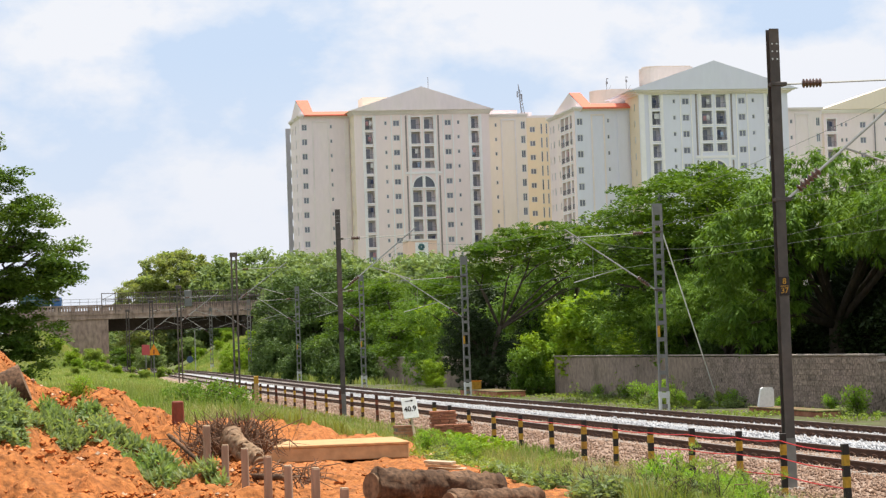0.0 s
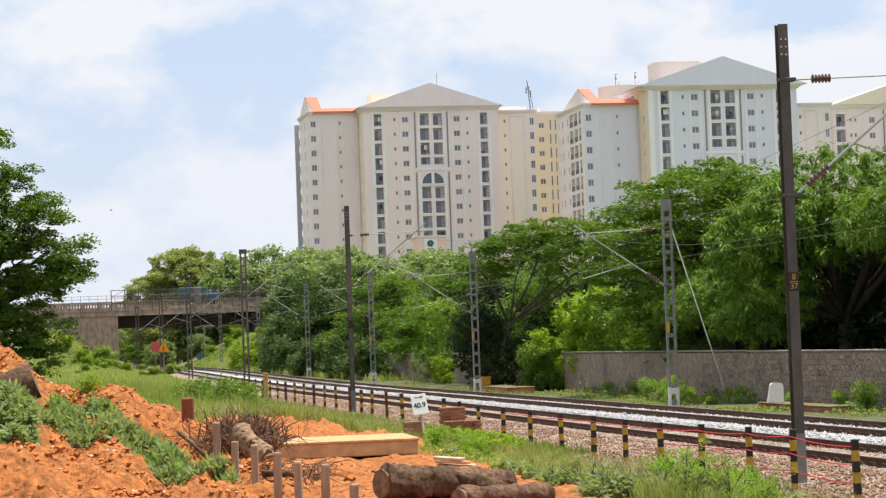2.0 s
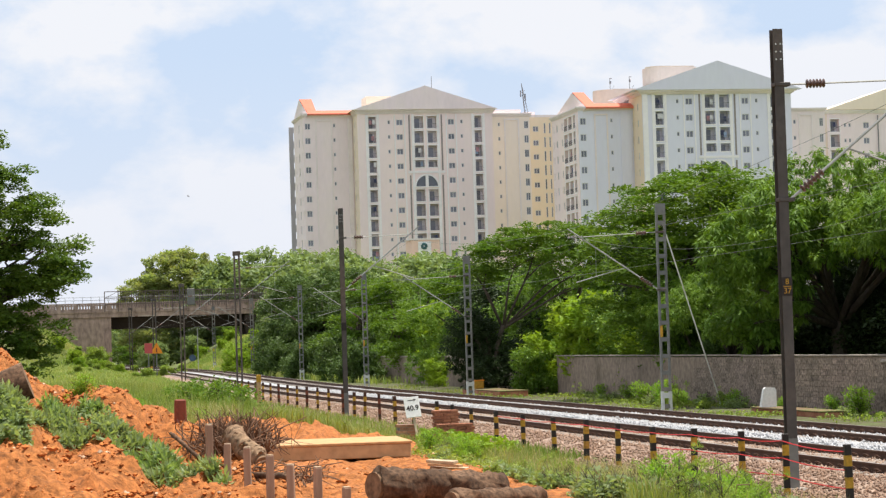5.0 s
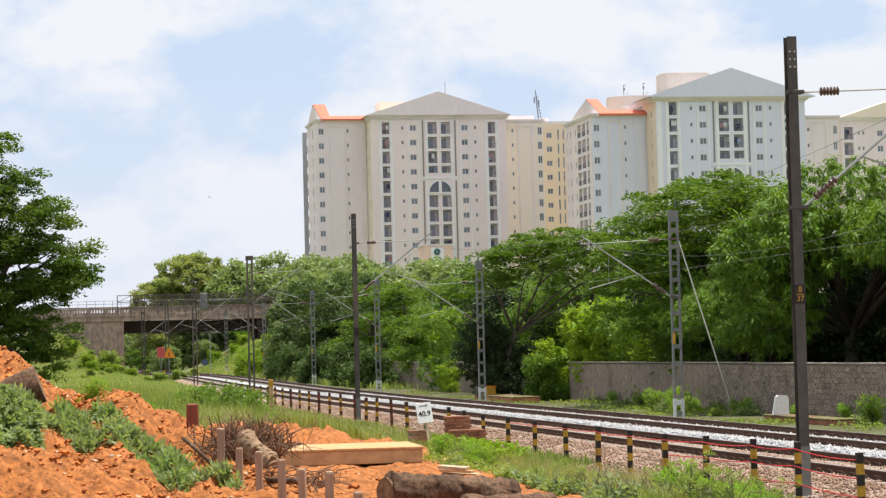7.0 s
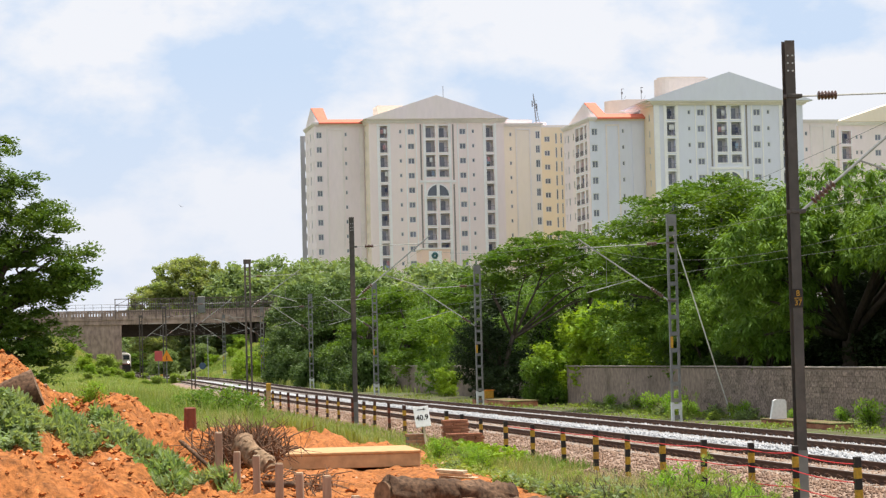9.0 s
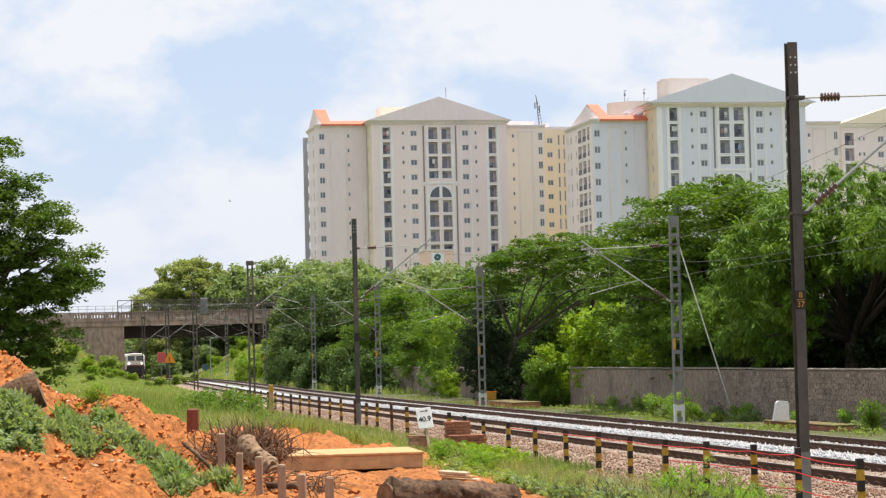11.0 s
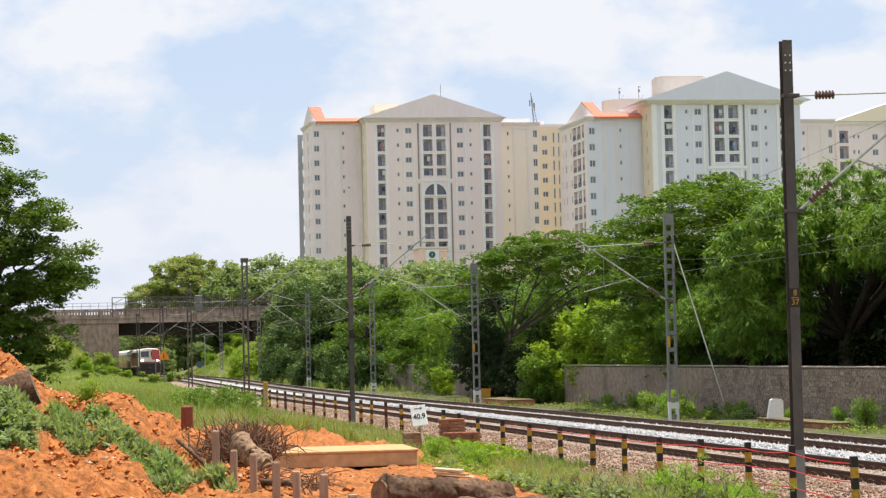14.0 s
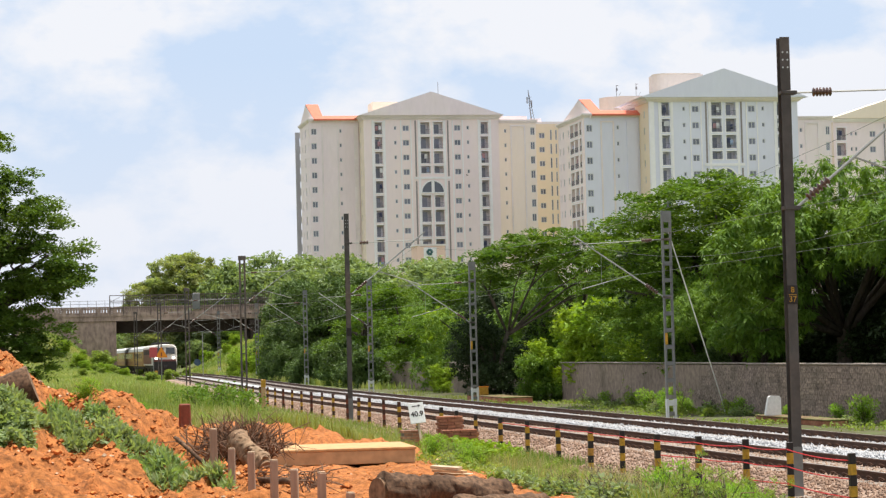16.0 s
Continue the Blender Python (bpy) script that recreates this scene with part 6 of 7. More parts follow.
def strip(rg, n_):
    """A band down the face of the spoil heap."""
    x = rg.uniform(-0.25, 2.72, n_)
    mid = np.interp(x, [-0.3, 0.35, 0.85, 1.45, 1.83, 2.2, 2.42, 2.7], [29.8, 31.1, 32.1, 32.1, 31.0, 30.3, 29.6, 28.4])
    half = np.interp(x, [-0.3, 0.85, 1.45, 2.2, 2.7], [0.75, 1.1, 1.35, 0.95, 0.3])
    q = np.array([noise.noise(Vector((a * 1.6, b_ * 0.9, 5.0))) for a, b_ in zip(x, mid)])
    w = rg.uniform(-1, 1, n_)
    y = mid + half * w + rg.normal(0, 0.08, n_)
    bare = np.array([noise.noise(Vector((a * 2.2, b_ * 1.1, 2.0))) for a, b_ in zip(x, y)])
    ok = (bare + 0.25 * q - 0.42 * np.abs(w) + 0.35 * rg.random(n_) > -0.18)
    return x[ok], y[ok]


creepers(9000, strip, 0.12, M["lf_creep"], "creepers", "blue-green creeping plants down the red earth heap", 31, 0.08, "tuft")
creepers(900, pick_box(-0.3, 0.35, 29.4, 30.8, lambda x, y, q, u: q + u > 0.4), 0.11, M["lf_creep"], "creepers", "blue-green creeping plants on the red earth", 32, 0.22)
creepers(2600, pick_box(7.9, 9.5, 34, 38, lambda x, y, q, u: (q + u > 0.55)), 0.13, M["lf_creep"], "creepers", "broad-leaved weeds beside the logs", 33, 0.16)
creepers(9000, pick_box(8.0, 12.8, 26.5, 48, lambda x, y, q, u: (q + 0.7 * u > 0.5) & (x < 11.9)), 0.085, M["lf_weed"], "creepers", "bright broad-leaved weeds on the bank", 34, 0.2)
creepers(3400, pick_box(24.4, 28.7, 66, 122, lambda x, y, q, u: q + 0.5 * u > 0.3), 0.13, M["lf_weed"], "creepers", "low green weeds along the foot of the wall", 36, 0.22)
creepers(1500, pick_box(10.6, 12.0, 52, 58, lambda x, y, q, u: (q + u > 0.5)), 0.15, M["lf_bright"], "creepers", "bright weeds round the brick pillar", 35, 0.5)


# ---- things on the dug ground ----
def stakes():
    for px, py, zt in ((2.65, 29.6, 1.93), (2.78, 28.6, 1.71), (2.95, 27.8, 1.69), (3.13, 27.0, 1.62), (3.28, 26.2, 1.54), (3.48, 25.4, 1.54), (3.68, 24.6, 1.35)):
        z = top(px, py)
        d, hh = 0.088, max(0.3, zt - z)
        h = thing("stake", "weathered grey-brown stone stake standing in the red earth", "stake", pose(px, py, z - 0.15, random.uniform(-1.5, 1.5), random.uniform(-1.5, 1.5), random.uniform(-20, 20)), "row of stakes")
        part("shaft", Build().box((0, 0, (hh + 0.15) / 2), (d, d * 0.9, hh + 0.15), bev=0.008, taper=0.97).mesh("shaft", M["stake"]), h)
        # thin paler cap paints the sun on the stake's top
        part("chipped_top", Build().box((0, 0, hh + 0.155), (d * 0.86, d * 0.76, 0.012), bev=0.003).mesh("chipped_top", M["board"]), h, "thin pale cap coloured as a sunlit top")


def log(label, p, q, r, seed, group="felled logs", bark="logbark"):
    p, q = Vector(p), Vector(q)
    rg = random.Random(seed)
    h = thing("log", label, "log", (0, 0, 0), group)
    pts, rad = [], []
    for i in range(33):
        t = i / 32
        pts.append(p.lerp(q, t) + Vector((rg.uniform(-1, 1), rg.uniform(-1, 1), rg.uniform(-1, 1))) * r * 0.03)
        rad.append(r * (1 - 0.18 * t) * rg.uniform(0.985, 1.015))
    b = Build().tube(pts, rad, 24)
    me = b.mesh("bark", M[bark], smooth=True)
    for v in me.vertices:
        v.co += Vector((noise.noise(v.co * 5), noise.noise(v.co * 5 + Vector((9, 0, 0))), noise.noise(v.co * 5 + Vector((0, 9, 0))))) * r * 0.26 + Vector((noise.noise(v.co * 13 + Vector((4, 0, 0))), noise.noise(v.co * 17), noise.noise(v.co * 14))) * r * 0.2
    part("bark", me, h)
    d = (q - p).normalized()
    part("cut_end", Build().tube([p - d * 0.05, p + d * 0.06], [r * 0.80, r * 0.84], 18).mesh("cut_end", M["cutdusty"]), h, "dusty sawn end")
    part("cut_end", Build().tube([q - d * 0.06, q + d * 0.04], [r * 0.68, r * 0.64], 18).mesh("cut_end", M["cutdusty"]), h, "dusty sawn end")
    return h


def small_boards(x, y):
    z = top(x, y)
    for i, (dx, dy, dz, a, L) in enumerate(((0, 0, 0.03, 12, 0.75), (0.05, 0.1, 0.08, -28, 0.7), (-0.05, -0.08, 0.13, -40, 0.72), (0.04, 0.03, 0.18, -30, 0.66), (-0.06, -0.1, 0.24, -38, 0.6), (-0.1, -0.04, 0.30, -44, 0.56))):
        h = thing("board", "short sun-bleached offcut board in a small pile", "board", pose(x + dx, y + dy, z + dz, 4 * (i % 2), 3, a), "pile of offcut boards")
        part("plank", Build().box((0, 0, 0), (L, 0.16, 0.045), bev=0.004).mesh("plank", M["board" if i % 2 else "cutwood"]), h)


def beam():
    h = thing("concrete_beam", "long dusty tan concrete beam lying on red earth", "concrete beam", pose(6.25, 43.2, 0.86, 0, 0, -3))
    part("side", Build().box((0, 0, 0.06), (2.7, 2.4, 0.26), bev=0.015).mesh("side", M["tan_side"]), h)
    # dusty top slab, its tan made lighter to show the sun on it
    part("top_slab", Build().box((0, 0, 0.21), (2.74, 2.44, 0.05), bev=0.01).mesh("top_slab", M["tan"]), h, "dusty tan top, coloured paler for sunlight")


BRICK = Build().box((0, 0, 0), (0.22, 0.105, 0.07), bev=0.006).mesh("brick", M["brick"])


def brick_stack(x, y, nx_, ny_, nz_, name, label, group=""):
    z = float(land(x, y)) - 0.02
    h = thing(name, label, "brick pillar", (x, y, z), group)
    rg = random.Random(int(x * 100))
    if name == "brick_pillar":
        part("mortar", Build().box((0, 0, nz_ * 0.04), (nx_ * 0.23 - 0.02, ny_ * 0.115 - 0.02, nz_ * 0.08 - 0.01)).mesh("mortar", M["rwall"]), h)
    for k in range(nz_):
        for i in range(nx_):
            for j in range(ny_):
                if 0 < i < nx_ - 1 and 0 < j < ny_ - 1:
                    continue
                place("brick", BRICK, h, ((i - (nx_ - 1) / 2) * 0.232 + rg.uniform(-0.008, 0.008) + (0.02 if k % 2 else -0.02), (j - (ny_ - 1) / 2) * 0.117 + rg.uniform(-0.006, 0.006), 0.04 + k * 0.08), rg.uniform(-0.04, 0.04))
    return h, z + nz_ * 0.08


def sign_board():
    h, zt = brick_stack(10.38, 58.4, 2, 4, 7, "brick_pillar", "small red brick pillar carrying the kilometre board")
    s = thing("kilometre_board", "tilted white board reading 40.9 under a black arrow", "sign", pose(10.47, 57.9, 1.27, -14, -6, 0))
    part("board", Build().box((0, 0, 0), (0.40, 0.03, 0.54), bev=0.006).mesh("board", M["white"]), s)
    part("post", Build().box((0, 0.045, -0.30), (0.06, 0.05, 0.95), bev=0.005).mesh("post", M["board"]), s)
    cu = bpy.data.curves.new("number", "FONT")
    cu.body, cu.size, cu.align_x, cu.align_y, cu.extrude, cu.offset = "40.9", 0.19, "CENTER", "CENTER", 0.002, 0.004
    cu.materials.append(M["black"])
    ob = new("number", cu)
    ob.parent = s
    ob.matrix_local = pose(0, -0.018, -0.03, 90, 0, 0)
    ar = Build().box((-0.02, -0.017, 0.185), (0.16, 0.004, 0.02))
    ar.add([(0.06, -0.019, 0.215), (0.06, -0.019, 0.155), (0.12, -0.019, 0.185), (0.06, -0.0155, 0.215), (0.06, -0.0155, 0.155), (0.12, -0.0155, 0.185)], [(0, 1, 2), (5, 4, 3), (0, 3, 4, 1), (1, 4, 5, 2), (2, 5, 3, 0)])
    part("arrow", ar.mesh("arrow", M["black"]), s)


def twig_pile(cx, cy, n_, spread, name, label, seed, rise_=0.7):
    rg = random.Random(seed)
    z = top(cx, cy)
    h = thing(name, label, "brushwood", (0, 0, 0), kind="stuff")
    b = Build()
    for i in range(n_):
        a, t = rg.uniform(0, 2 * pi), rg.gauss(0, 1)
        p = Vector((cx + rg.gauss(0, spread), cy + rg.gauss(0, spread), z + rg.random() * rise_ * 0.4))
        q = p + Vector((cos(a) * rg.uniform(0.1, 0.5), sin(a) * rg.uniform(0.1, 0.5), rg.uniform(-0.1, rise_)))
        mid = (p + q) / 2 + Vector((rg.gauss(0, 0.08), rg.gauss(0, 0.08), 0.08))
        r = rg.uniform(0.004, 0.014)
        b.tube([p, mid, q], [r, r * 0.8, r * 0.4], 4, caps=False)
    part("twigs", b.mesh("twigs", M["twig"]), h)


def bole():
    """A thick butt of trunk with its sawn face showing."""
    h = thing("tree_bole", "thick felled trunk butt half buried in the red heap", "log", pose(0.10, 32.0, 2.42, 0, -20, -4))
    n_, rows_ = 22, 12
    b = Build()
    vs = []
    for i in range(rows_ + 1):
        t = i / rows_
        for k in range(n_):
            a = 2 * pi * k / n_
            r = 0.28 * (1 + 0.16 * noise.noise(Vector((cos(a) * 1.5, sin(a) * 1.5, t * 3))) + 0.07 * noise.noise(Vector((cos(a) * 5, sin(a) * 5, t * 9))))
            vs.append((0.30 - 1.5 * t, cos(a) * r * 0.9, sin(a) * r * (1.0 if sin(a) > 0 else 0.8)))
    b.add(vs, [(i * n_ + k, (i + 1) * n_ + k, (i + 1) * n_ + (k + 1) % n_, i * n_ + (k + 1) % n_) for i in range(rows_) for k in range(n_)])
    part("bark", b.mesh("bark", M["logbark"], smooth=True), h)
    part("sawn_face", Build().add([(0.303, p[1] * 0.985, p[2] * 0.985) for p in vs[:n_]] + [(0.25, p[1] * 0.985, p[2] * 0.985) for p in vs[:n_]], [tuple(range(n_))] + [(k, k + n_, (k + 1) % n_ + n_, (k + 1) % n_) for k in range(n_)]).mesh("sawn_face", M["cutdusty"]), h, "pale dusty sawn face")


stakes()
log("thick dry log with peeling bark lying on the red earth", (4.3, 26.3, 1.24), (5.95, 27.1, 1.14), 0.21, 1)
log("rough split log lying before a thicker one", (5.0, 25.2, 1.10), (6.2, 26.0, 1.05), 0.14, 2)
log("cut tree stump leaning in a pile of brushwood", (3.12, 31.2, 1.72), (3.42, 30.6, 1.36), 0.17, 3, bark="stumpbark")
bole()
log("thin bent branch on the red earth", (2.25, 30.6, 1.78), (2.62, 30.0, 1.42), 0.03, 5)
log("thin branch on the red earth", (2.9, 29.2, 1.3), (3.5, 28.4, 1.28), 0.045, 6)
small_boards(7.45, 38.0)
beam()
sign_board()
brick_stack(11.7, 58.4, 4, 3, 9, "brick_stack", "low loose stack of dusty red bricks", "brick stacks")
brick_stack(11.75, 60.0, 3, 3, 13, "brick_stack", "low loose stack of dusty red bricks", "brick stacks")
twig_pile(3.28, 32.6, 640, 0.30, "brushwood", "tangled pile of dry brown brushwood on the earth", 7, 0.55)
twig_pile(3.5, 29.2, 120, 0.3, "brushwood", "dry twigs scattered over the red earth", 8, 0.3)
twig_pile(7.9, 28.0, 30, 0.5, "brushwood", "bare dead twigs among the weeds", 9, 0.35)
# boundary stones on the heap
for x, y, hh, w_, m, lab in ((2.78, 36.0, 0.42, 0.2, "rust_paint", "short dark red painted boundary stone on the earth heap"), (0.81, 36.8, 0.2, 0.1, "rust_paint", "short dark red painted peg on the earth heap"), (2.5, 39.4, 0.24, 0.1, "galv", "short grey peg on the earth heap")):
    z = top(x, y)
    s = thing("boundary_stone", lab, "marker stone", (x, y, z - 0.08), "boundary stones")
    part("stone", Build().box((0, 0, hh / 2 + 0.04), (w_, w_ * 0.8, hh + 0.08), bev=0.02, taper=0.9).mesh("stone", M[m]), s)

# clods over the heap
rg = np.random.default_rng(5)
cb, pb = Build(), Build()
nests = [(rg.uniform(0.2, 3.4), rg.uniform(25.5, 36), rg.uniform(0.12, 0.4)) for _ in range(34)]
for i in range(9500):
    if i % 2:
        cx, cy, r_ = nests[i % len(nests)]
        x, y = rg.normal(cx, r_), rg.normal(cy, r_ * 1.5)
        s = 0.010 + 0.05 * rg.random() ** 3.5
    else:
        x, y = (rg.uniform(-0.2, 3.6), rg.uniform(24, 38)) if i % 4 else (rg.uniform(-0.2, 8.5), rg.uniform(24, 46))
        s = 0.010 + 0.045 * rg.random() ** 3 + (0.06 if rg.random() < 0.012 else 0)
    if float(dug_mask(x, y)) < 0.8:
        continue
    z = top(x, y)
    o = [(1, 0, 0), (-1, 0, 0), (0, 1, 0), (0, -1, 0), (0, 0, 0.8), (0, 0, -0.8), (0.7, 0.7, 0.3), (-0.7, 0.6, 0.3), (0.6, -0.7, 0.3), (-0.7, -0.7, 0.3)]
    pts = [(x + a * s * rg.uniform(0.7, 1.3), y + b_ * s * rg.uniform(0.7, 1.3), z + s * 0.1 + c_ * s * rg.uniform(0.7, 1.3)) for a, b_, c_ in o]
    (pb if i % 13 == 0 and s < 0.05 else cb).add(pts, [(0, 6, 4), (6, 2, 4), (2, 7, 4), (7, 1, 4), (1, 9, 4), (9, 3, 4), (3, 8, 4), (8, 0, 4), (0, 5, 6), (6, 5, 2), (2, 5, 7), (7, 5, 1), (1, 5, 9), (9, 5, 3), (3, 5, 8), (8, 5, 0)])
thing("earth_clods", "loose clods of red earth scattered on the heap", "earth", kind="stuff", data=cb.mesh("earth_clods", M["clod"]))
thing("pebbles", "small pale pebbles lying in the red earth", "pebbles", kind="stuff", data=pb.mesh("pebbles", M["pebble"]))


# ---- by the far track ----
def white_marker():
    p = thing("brick_plinth", "low plastered brick plinth with a mossy top beside the wall", "plinth", (26.8, 74.2, -0.02))
    part("base", Build().box((0, 0, 0.13), (0.8, 7.0, 0.28), bev=0.03).mesh("base", M["brick"]), p)
    part("cap", Build().box((0, 0, 0.29), (0.86, 7.06, 0.05), bev=0.02).mesh("cap", M["mossy"]), p, "dusty cap")
    s = thing("marker_slab", "leaning white painted stone marker slab on a brick plinth", "marker stone", pose(26.6, 76.4, 0.29, 0, 3, 0))
    b = Build()
    prof = [(-0.30, 0), (0.28, 0), (0.25, 0.62), (0.19, 0.70), (-0.13, 0.70), (-0.21, 0.64)]
    b.add([(x, -0.09, z) for x, z in prof] + [(x, 0.09, z) for x, z in prof], [(0, 1, 2, 3, 4, 5), tuple(range(11, 5, -1))] + [(i, i + 6, (i + 1) % 6 + 6, (i + 1) % 6) for i in range(6)])
    part("slab", b.mesh("slab", M["white"]), s)


white_marker()
p = thing("brick_plinth", "long low red brick plinth beside the far track", "plinth", (25.9, 118.5, 0.0))
part("base", Build().box((0, 0, 0.16), (1.5, 9.5, 0.36), bev=0.03).mesh("base", M["brick"]), p)
part("cap", Build().box((0, 0, 0.36), (1.54, 9.54, 0.05), bev=0.02).mesh("cap", M["mossy"]), p)
p = thing("equipment_box", "faded orange metal box on a brick plinth", "equipment box", (25.6, 121.0, 0.38))
part("body", Build().box((0, 0, 0.22), (0.5, 0.4, 0.44), bev=0.03).mesh("body", M["yellow"]), p)
part("lid", Build().box((0, 0, 0.46), (0.56, 0.46, 0.05), bev=0.015).mesh("lid", M["orange"]), p)

# kilometre post and signal boards by the near track
p = thing("kilometre_post", "yellow painted concrete post with a pale shaft", "post", (13.0, 116.0, 0.0))
part("shaft", Build().box((0, 0, 0.75), (0.22, 0.2, 1.6), bev=0.02).mesh("shaft", M["tan_side"]), p)
part("head", Build().box((0, 0, 1.40), (0.235, 0.215, 0.4), bev=0.02).mesh("head", M["yellow"]), p, "yellow painted head")
p = thing("kilometre_post", "small yellow post in the grass by the line", "post", (15.1, 232.0, 0.2))
part("shaft", Build().box((0, 0, 0.6), (0.26, 0.2, 1.4), bev=0.02).mesh("shaft", M["yellow"]), p)


def boards():
    for x, dz, kind, lab in ((14.45, 0.0, "square", "square faded red caution board on a thin post"), (15.25, 0.0, "triangle", "orange triangular warning board on a thin post")):
        y = 226.0
        z0 = float(land(x, y))
        h = thing("warning_board", lab, "sign", (x, y, z0), "warning boards")
        part("post", Build().tube([(0, 0, -0.1), (0, 0, 3.4)], 0.05, 8).mesh("post", M["galv"]), h)
        if kind == "square":
            part("board", Build().box((0.0, -0.06, 3.15), (0.78, 0.03, 1.0), bev=0.01).mesh("board", M["pinkred"]), h)
        else:
            b = Build().add([(-0.62, -0.07, 2.62), (0.62, -0.07, 2.62), (0, -0.07, 3.72), (-0.62, -0.04, 2.62), (0.62, -0.04, 2.62), (0, -0.04, 3.72)], [(0, 1, 2), (5, 4, 3), (0, 3, 4, 1), (1, 4, 5, 2), (2, 5, 3, 0)])
            part("board", b.mesh("board", M["orange"]), h)
            part("emblem", Build().box((0, -0.078, 2.95), (0.12, 0.01, 0.4)).mesh("emblem", M["rust_paint"]), h)
    h = thing("signal_post", "thin pale pipe post with a round dark board", "signal", (24.4, 285, 0.6), "")
    part("post", Build().tube([(0, 0, -0.2), (0, 0, 5.2), (0.9, 0, 5.3)], 0.06, 7).mesh("post", M["pipe"]), h)
    part("disc", Build().tube([(-0.7, -0.06, 1.5), (-0.7, 0.0, 1.5)], 0.43, 18).mesh("disc", M["disc"]), h, "dark blue round board")


boards()


# ---- train ----
def locomotive():
    h = thing("locomotive", "dusty white and dark red locomotive with a black underframe", "locomotive", (0, 0, 0))
    L, W = 18.6, 3.05
    # body section: floor at 1.25, eaves at 3.35, rounded roof to 3.95; nose faces -y
    sec = [(-W / 2, 1.2), (W / 2, 1.2), (W / 2, 3.2), (W / 2 - 0.12, 3.5), (W / 2 - 0.45, 3.72), (0, 3.82), (-W / 2 + 0.45, 3.72), (-W / 2 + 0.12, 3.5), (-W / 2, 3.2)]
    b = Build()
    ring = []
    for y, s, dz in ((0.0, 0.90, -0.10), (0.25, 0.97, -0.03), (0.7, 1.0, 0), (L, 1.0, 0)):
        ring.append([(x * s, y + (0.0 if z < 2.3 else 0.18 * (z - 2.3)) * (y < 0.5), 1.2 + (z - 1.2) * (1 + dz * 0.3)) for x, z in sec])
    vs = [p for r in ring for p in r]
    k = len(sec)
    fs = [tuple(range(k))[::-1], tuple(range(3 * k, 4 * k))] + [(i * k + j, i * k + (j + 1) % k, (i + 1) * k + (j + 1) % k, (i + 1) * k + j) for i in range(3) for j in range(k)]
    b.add(vs, fs)
    part("body", b.mesh("body", M["loco_w"]), h)
    part("side_band", Build().box((0, L / 2 + 1.0, 2.3), (W + 0.03, L - 2.4, 1.9), bev=0.02).mesh("side_band", M["loco_r"]), h, "dark red side band")
    part("nose_band", Build().box((0, 0.08, 1.80), (W * 0.90, 0.3, 0.26), bev=0.04).mesh("nose_band", M["loco_r"]), h, "dull red nose band")
    for x in (-0.68, 0.68):
        q = part("windscreen", Build().box((0, 0, 0), (1.06, 0.06, 0.78), bev=0.02).mesh("windscreen", M["vglass"]), h)
        q.matrix_local = pose(x, 0.09, 2.98, -10, 0, 0)
    part("windscreen_pillar", Build().box((0, 0.06, 2.95), (0.16, 0.1, 0.9), bev=0.02).mesh("windscreen_pillar", M["loco_w"]), h)
    for x in (-1.05, 1.05):
        part("headlight", Build().tube([(x, -0.08, 2.12), (x, 0.1, 2.12)], 0.17, 14).mesh("headlight", M["headlamp"]), h, "round pale headlight")
    part("marker_light", Build().box((0, 0.1, 3.62), (0.5, 0.2, 0.22), bev=0.03).mesh("marker_light", M["lampglass"]), h)
    part("buffer_beam", Build().box((0, 0.1, 1.0), (2.8, 0.4, 0.5), bev=0.04).mesh("buffer_beam", M["loco_k"]), h)
    for x in (-0.98, 0.98):
        part("buffer", Build().tube([(x, -0.1, 1.02), (x, -0.55, 1.02), (x, -0.58, 1.02)], [0.11, 0.12, 0.25], 12).mesh("buffer", M["loco_k"]), h)
    part("coupler", Build().box((0, -0.3, 0.98), (0.3, 0.6, 0.34), bev=0.05).mesh("coupler", M["loco_k"]), h)
    part("nose_skirt", Build().box((0, 0.1, 1.42), (2.86, 0.36, 0.5), bev=0.04).mesh("nose_skirt", M["loco_k"]), h)
    part("cow_catcher", Build().box((0, 0.05, 0.48), (2.7, 0.3, 0.55), bev=0.04).mesh("cow_catcher", M["loco_k"]), h)
    part("underframe", Build().box((0, L / 2, 1.02), (2.7, L - 0.4, 0.42), bev=0.03).box((0, L / 2, 0.62), (2.3, 4.0, 0.7), bev=0.1).mesh("underframe", M["loco_k"]), h)
    for yb in (3.6, L - 3.6):
        part("bogie_frame", Build().box((1.05, yb, 0.62), (0.2, 4.6, 0.4), bev=0.05).box((-1.05, yb, 0.62), (0.2, 4.6, 0.4), bev=0.05).mesh("bogie_frame", M["loco_k"]), h)
        for dy in (-1.7, 0, 1.7):
            for x in (-0.85, 0.85):
                part("wheel", Build().tube([(x - 0.07, yb + dy, 0.54), (x + 0.07, yb + dy, 0.54)], 0.54, 18).mesh("wheel", M["rust"]), h)
    for y in np.arange(2.8, L - 2, 1.7):
        part("grille", Build().box((-W / 2 - 0.012, y, 2.85), (0.03, 1.1, 0.6)).mesh("grille", M["loco_k"]), h)
    part("cab_side_window", Build().box((-W / 2 - 0.01, 1.25, 2.9), (0.03, 0.8, 0.7), bev=0.005).mesh("cab_side_window", M["vglass"]), h)
    part("roof_gear", Build().box((0, 6, 3.95), (1.6, 6, 0.2), bev=0.04).box((0, 13, 3.95), (1.4, 4, 0.22), bev=0.04).mesh("roof_gear", M["loco_k"]), h)
    pan = Build()
    for s in (-0.5, 0.5):
        pan.tube([(s, 4.4, 4.05), (s * 0.9, 5.4, 4.6), (s * 1.2, 4.5, 5.2)], 0.03, 5)
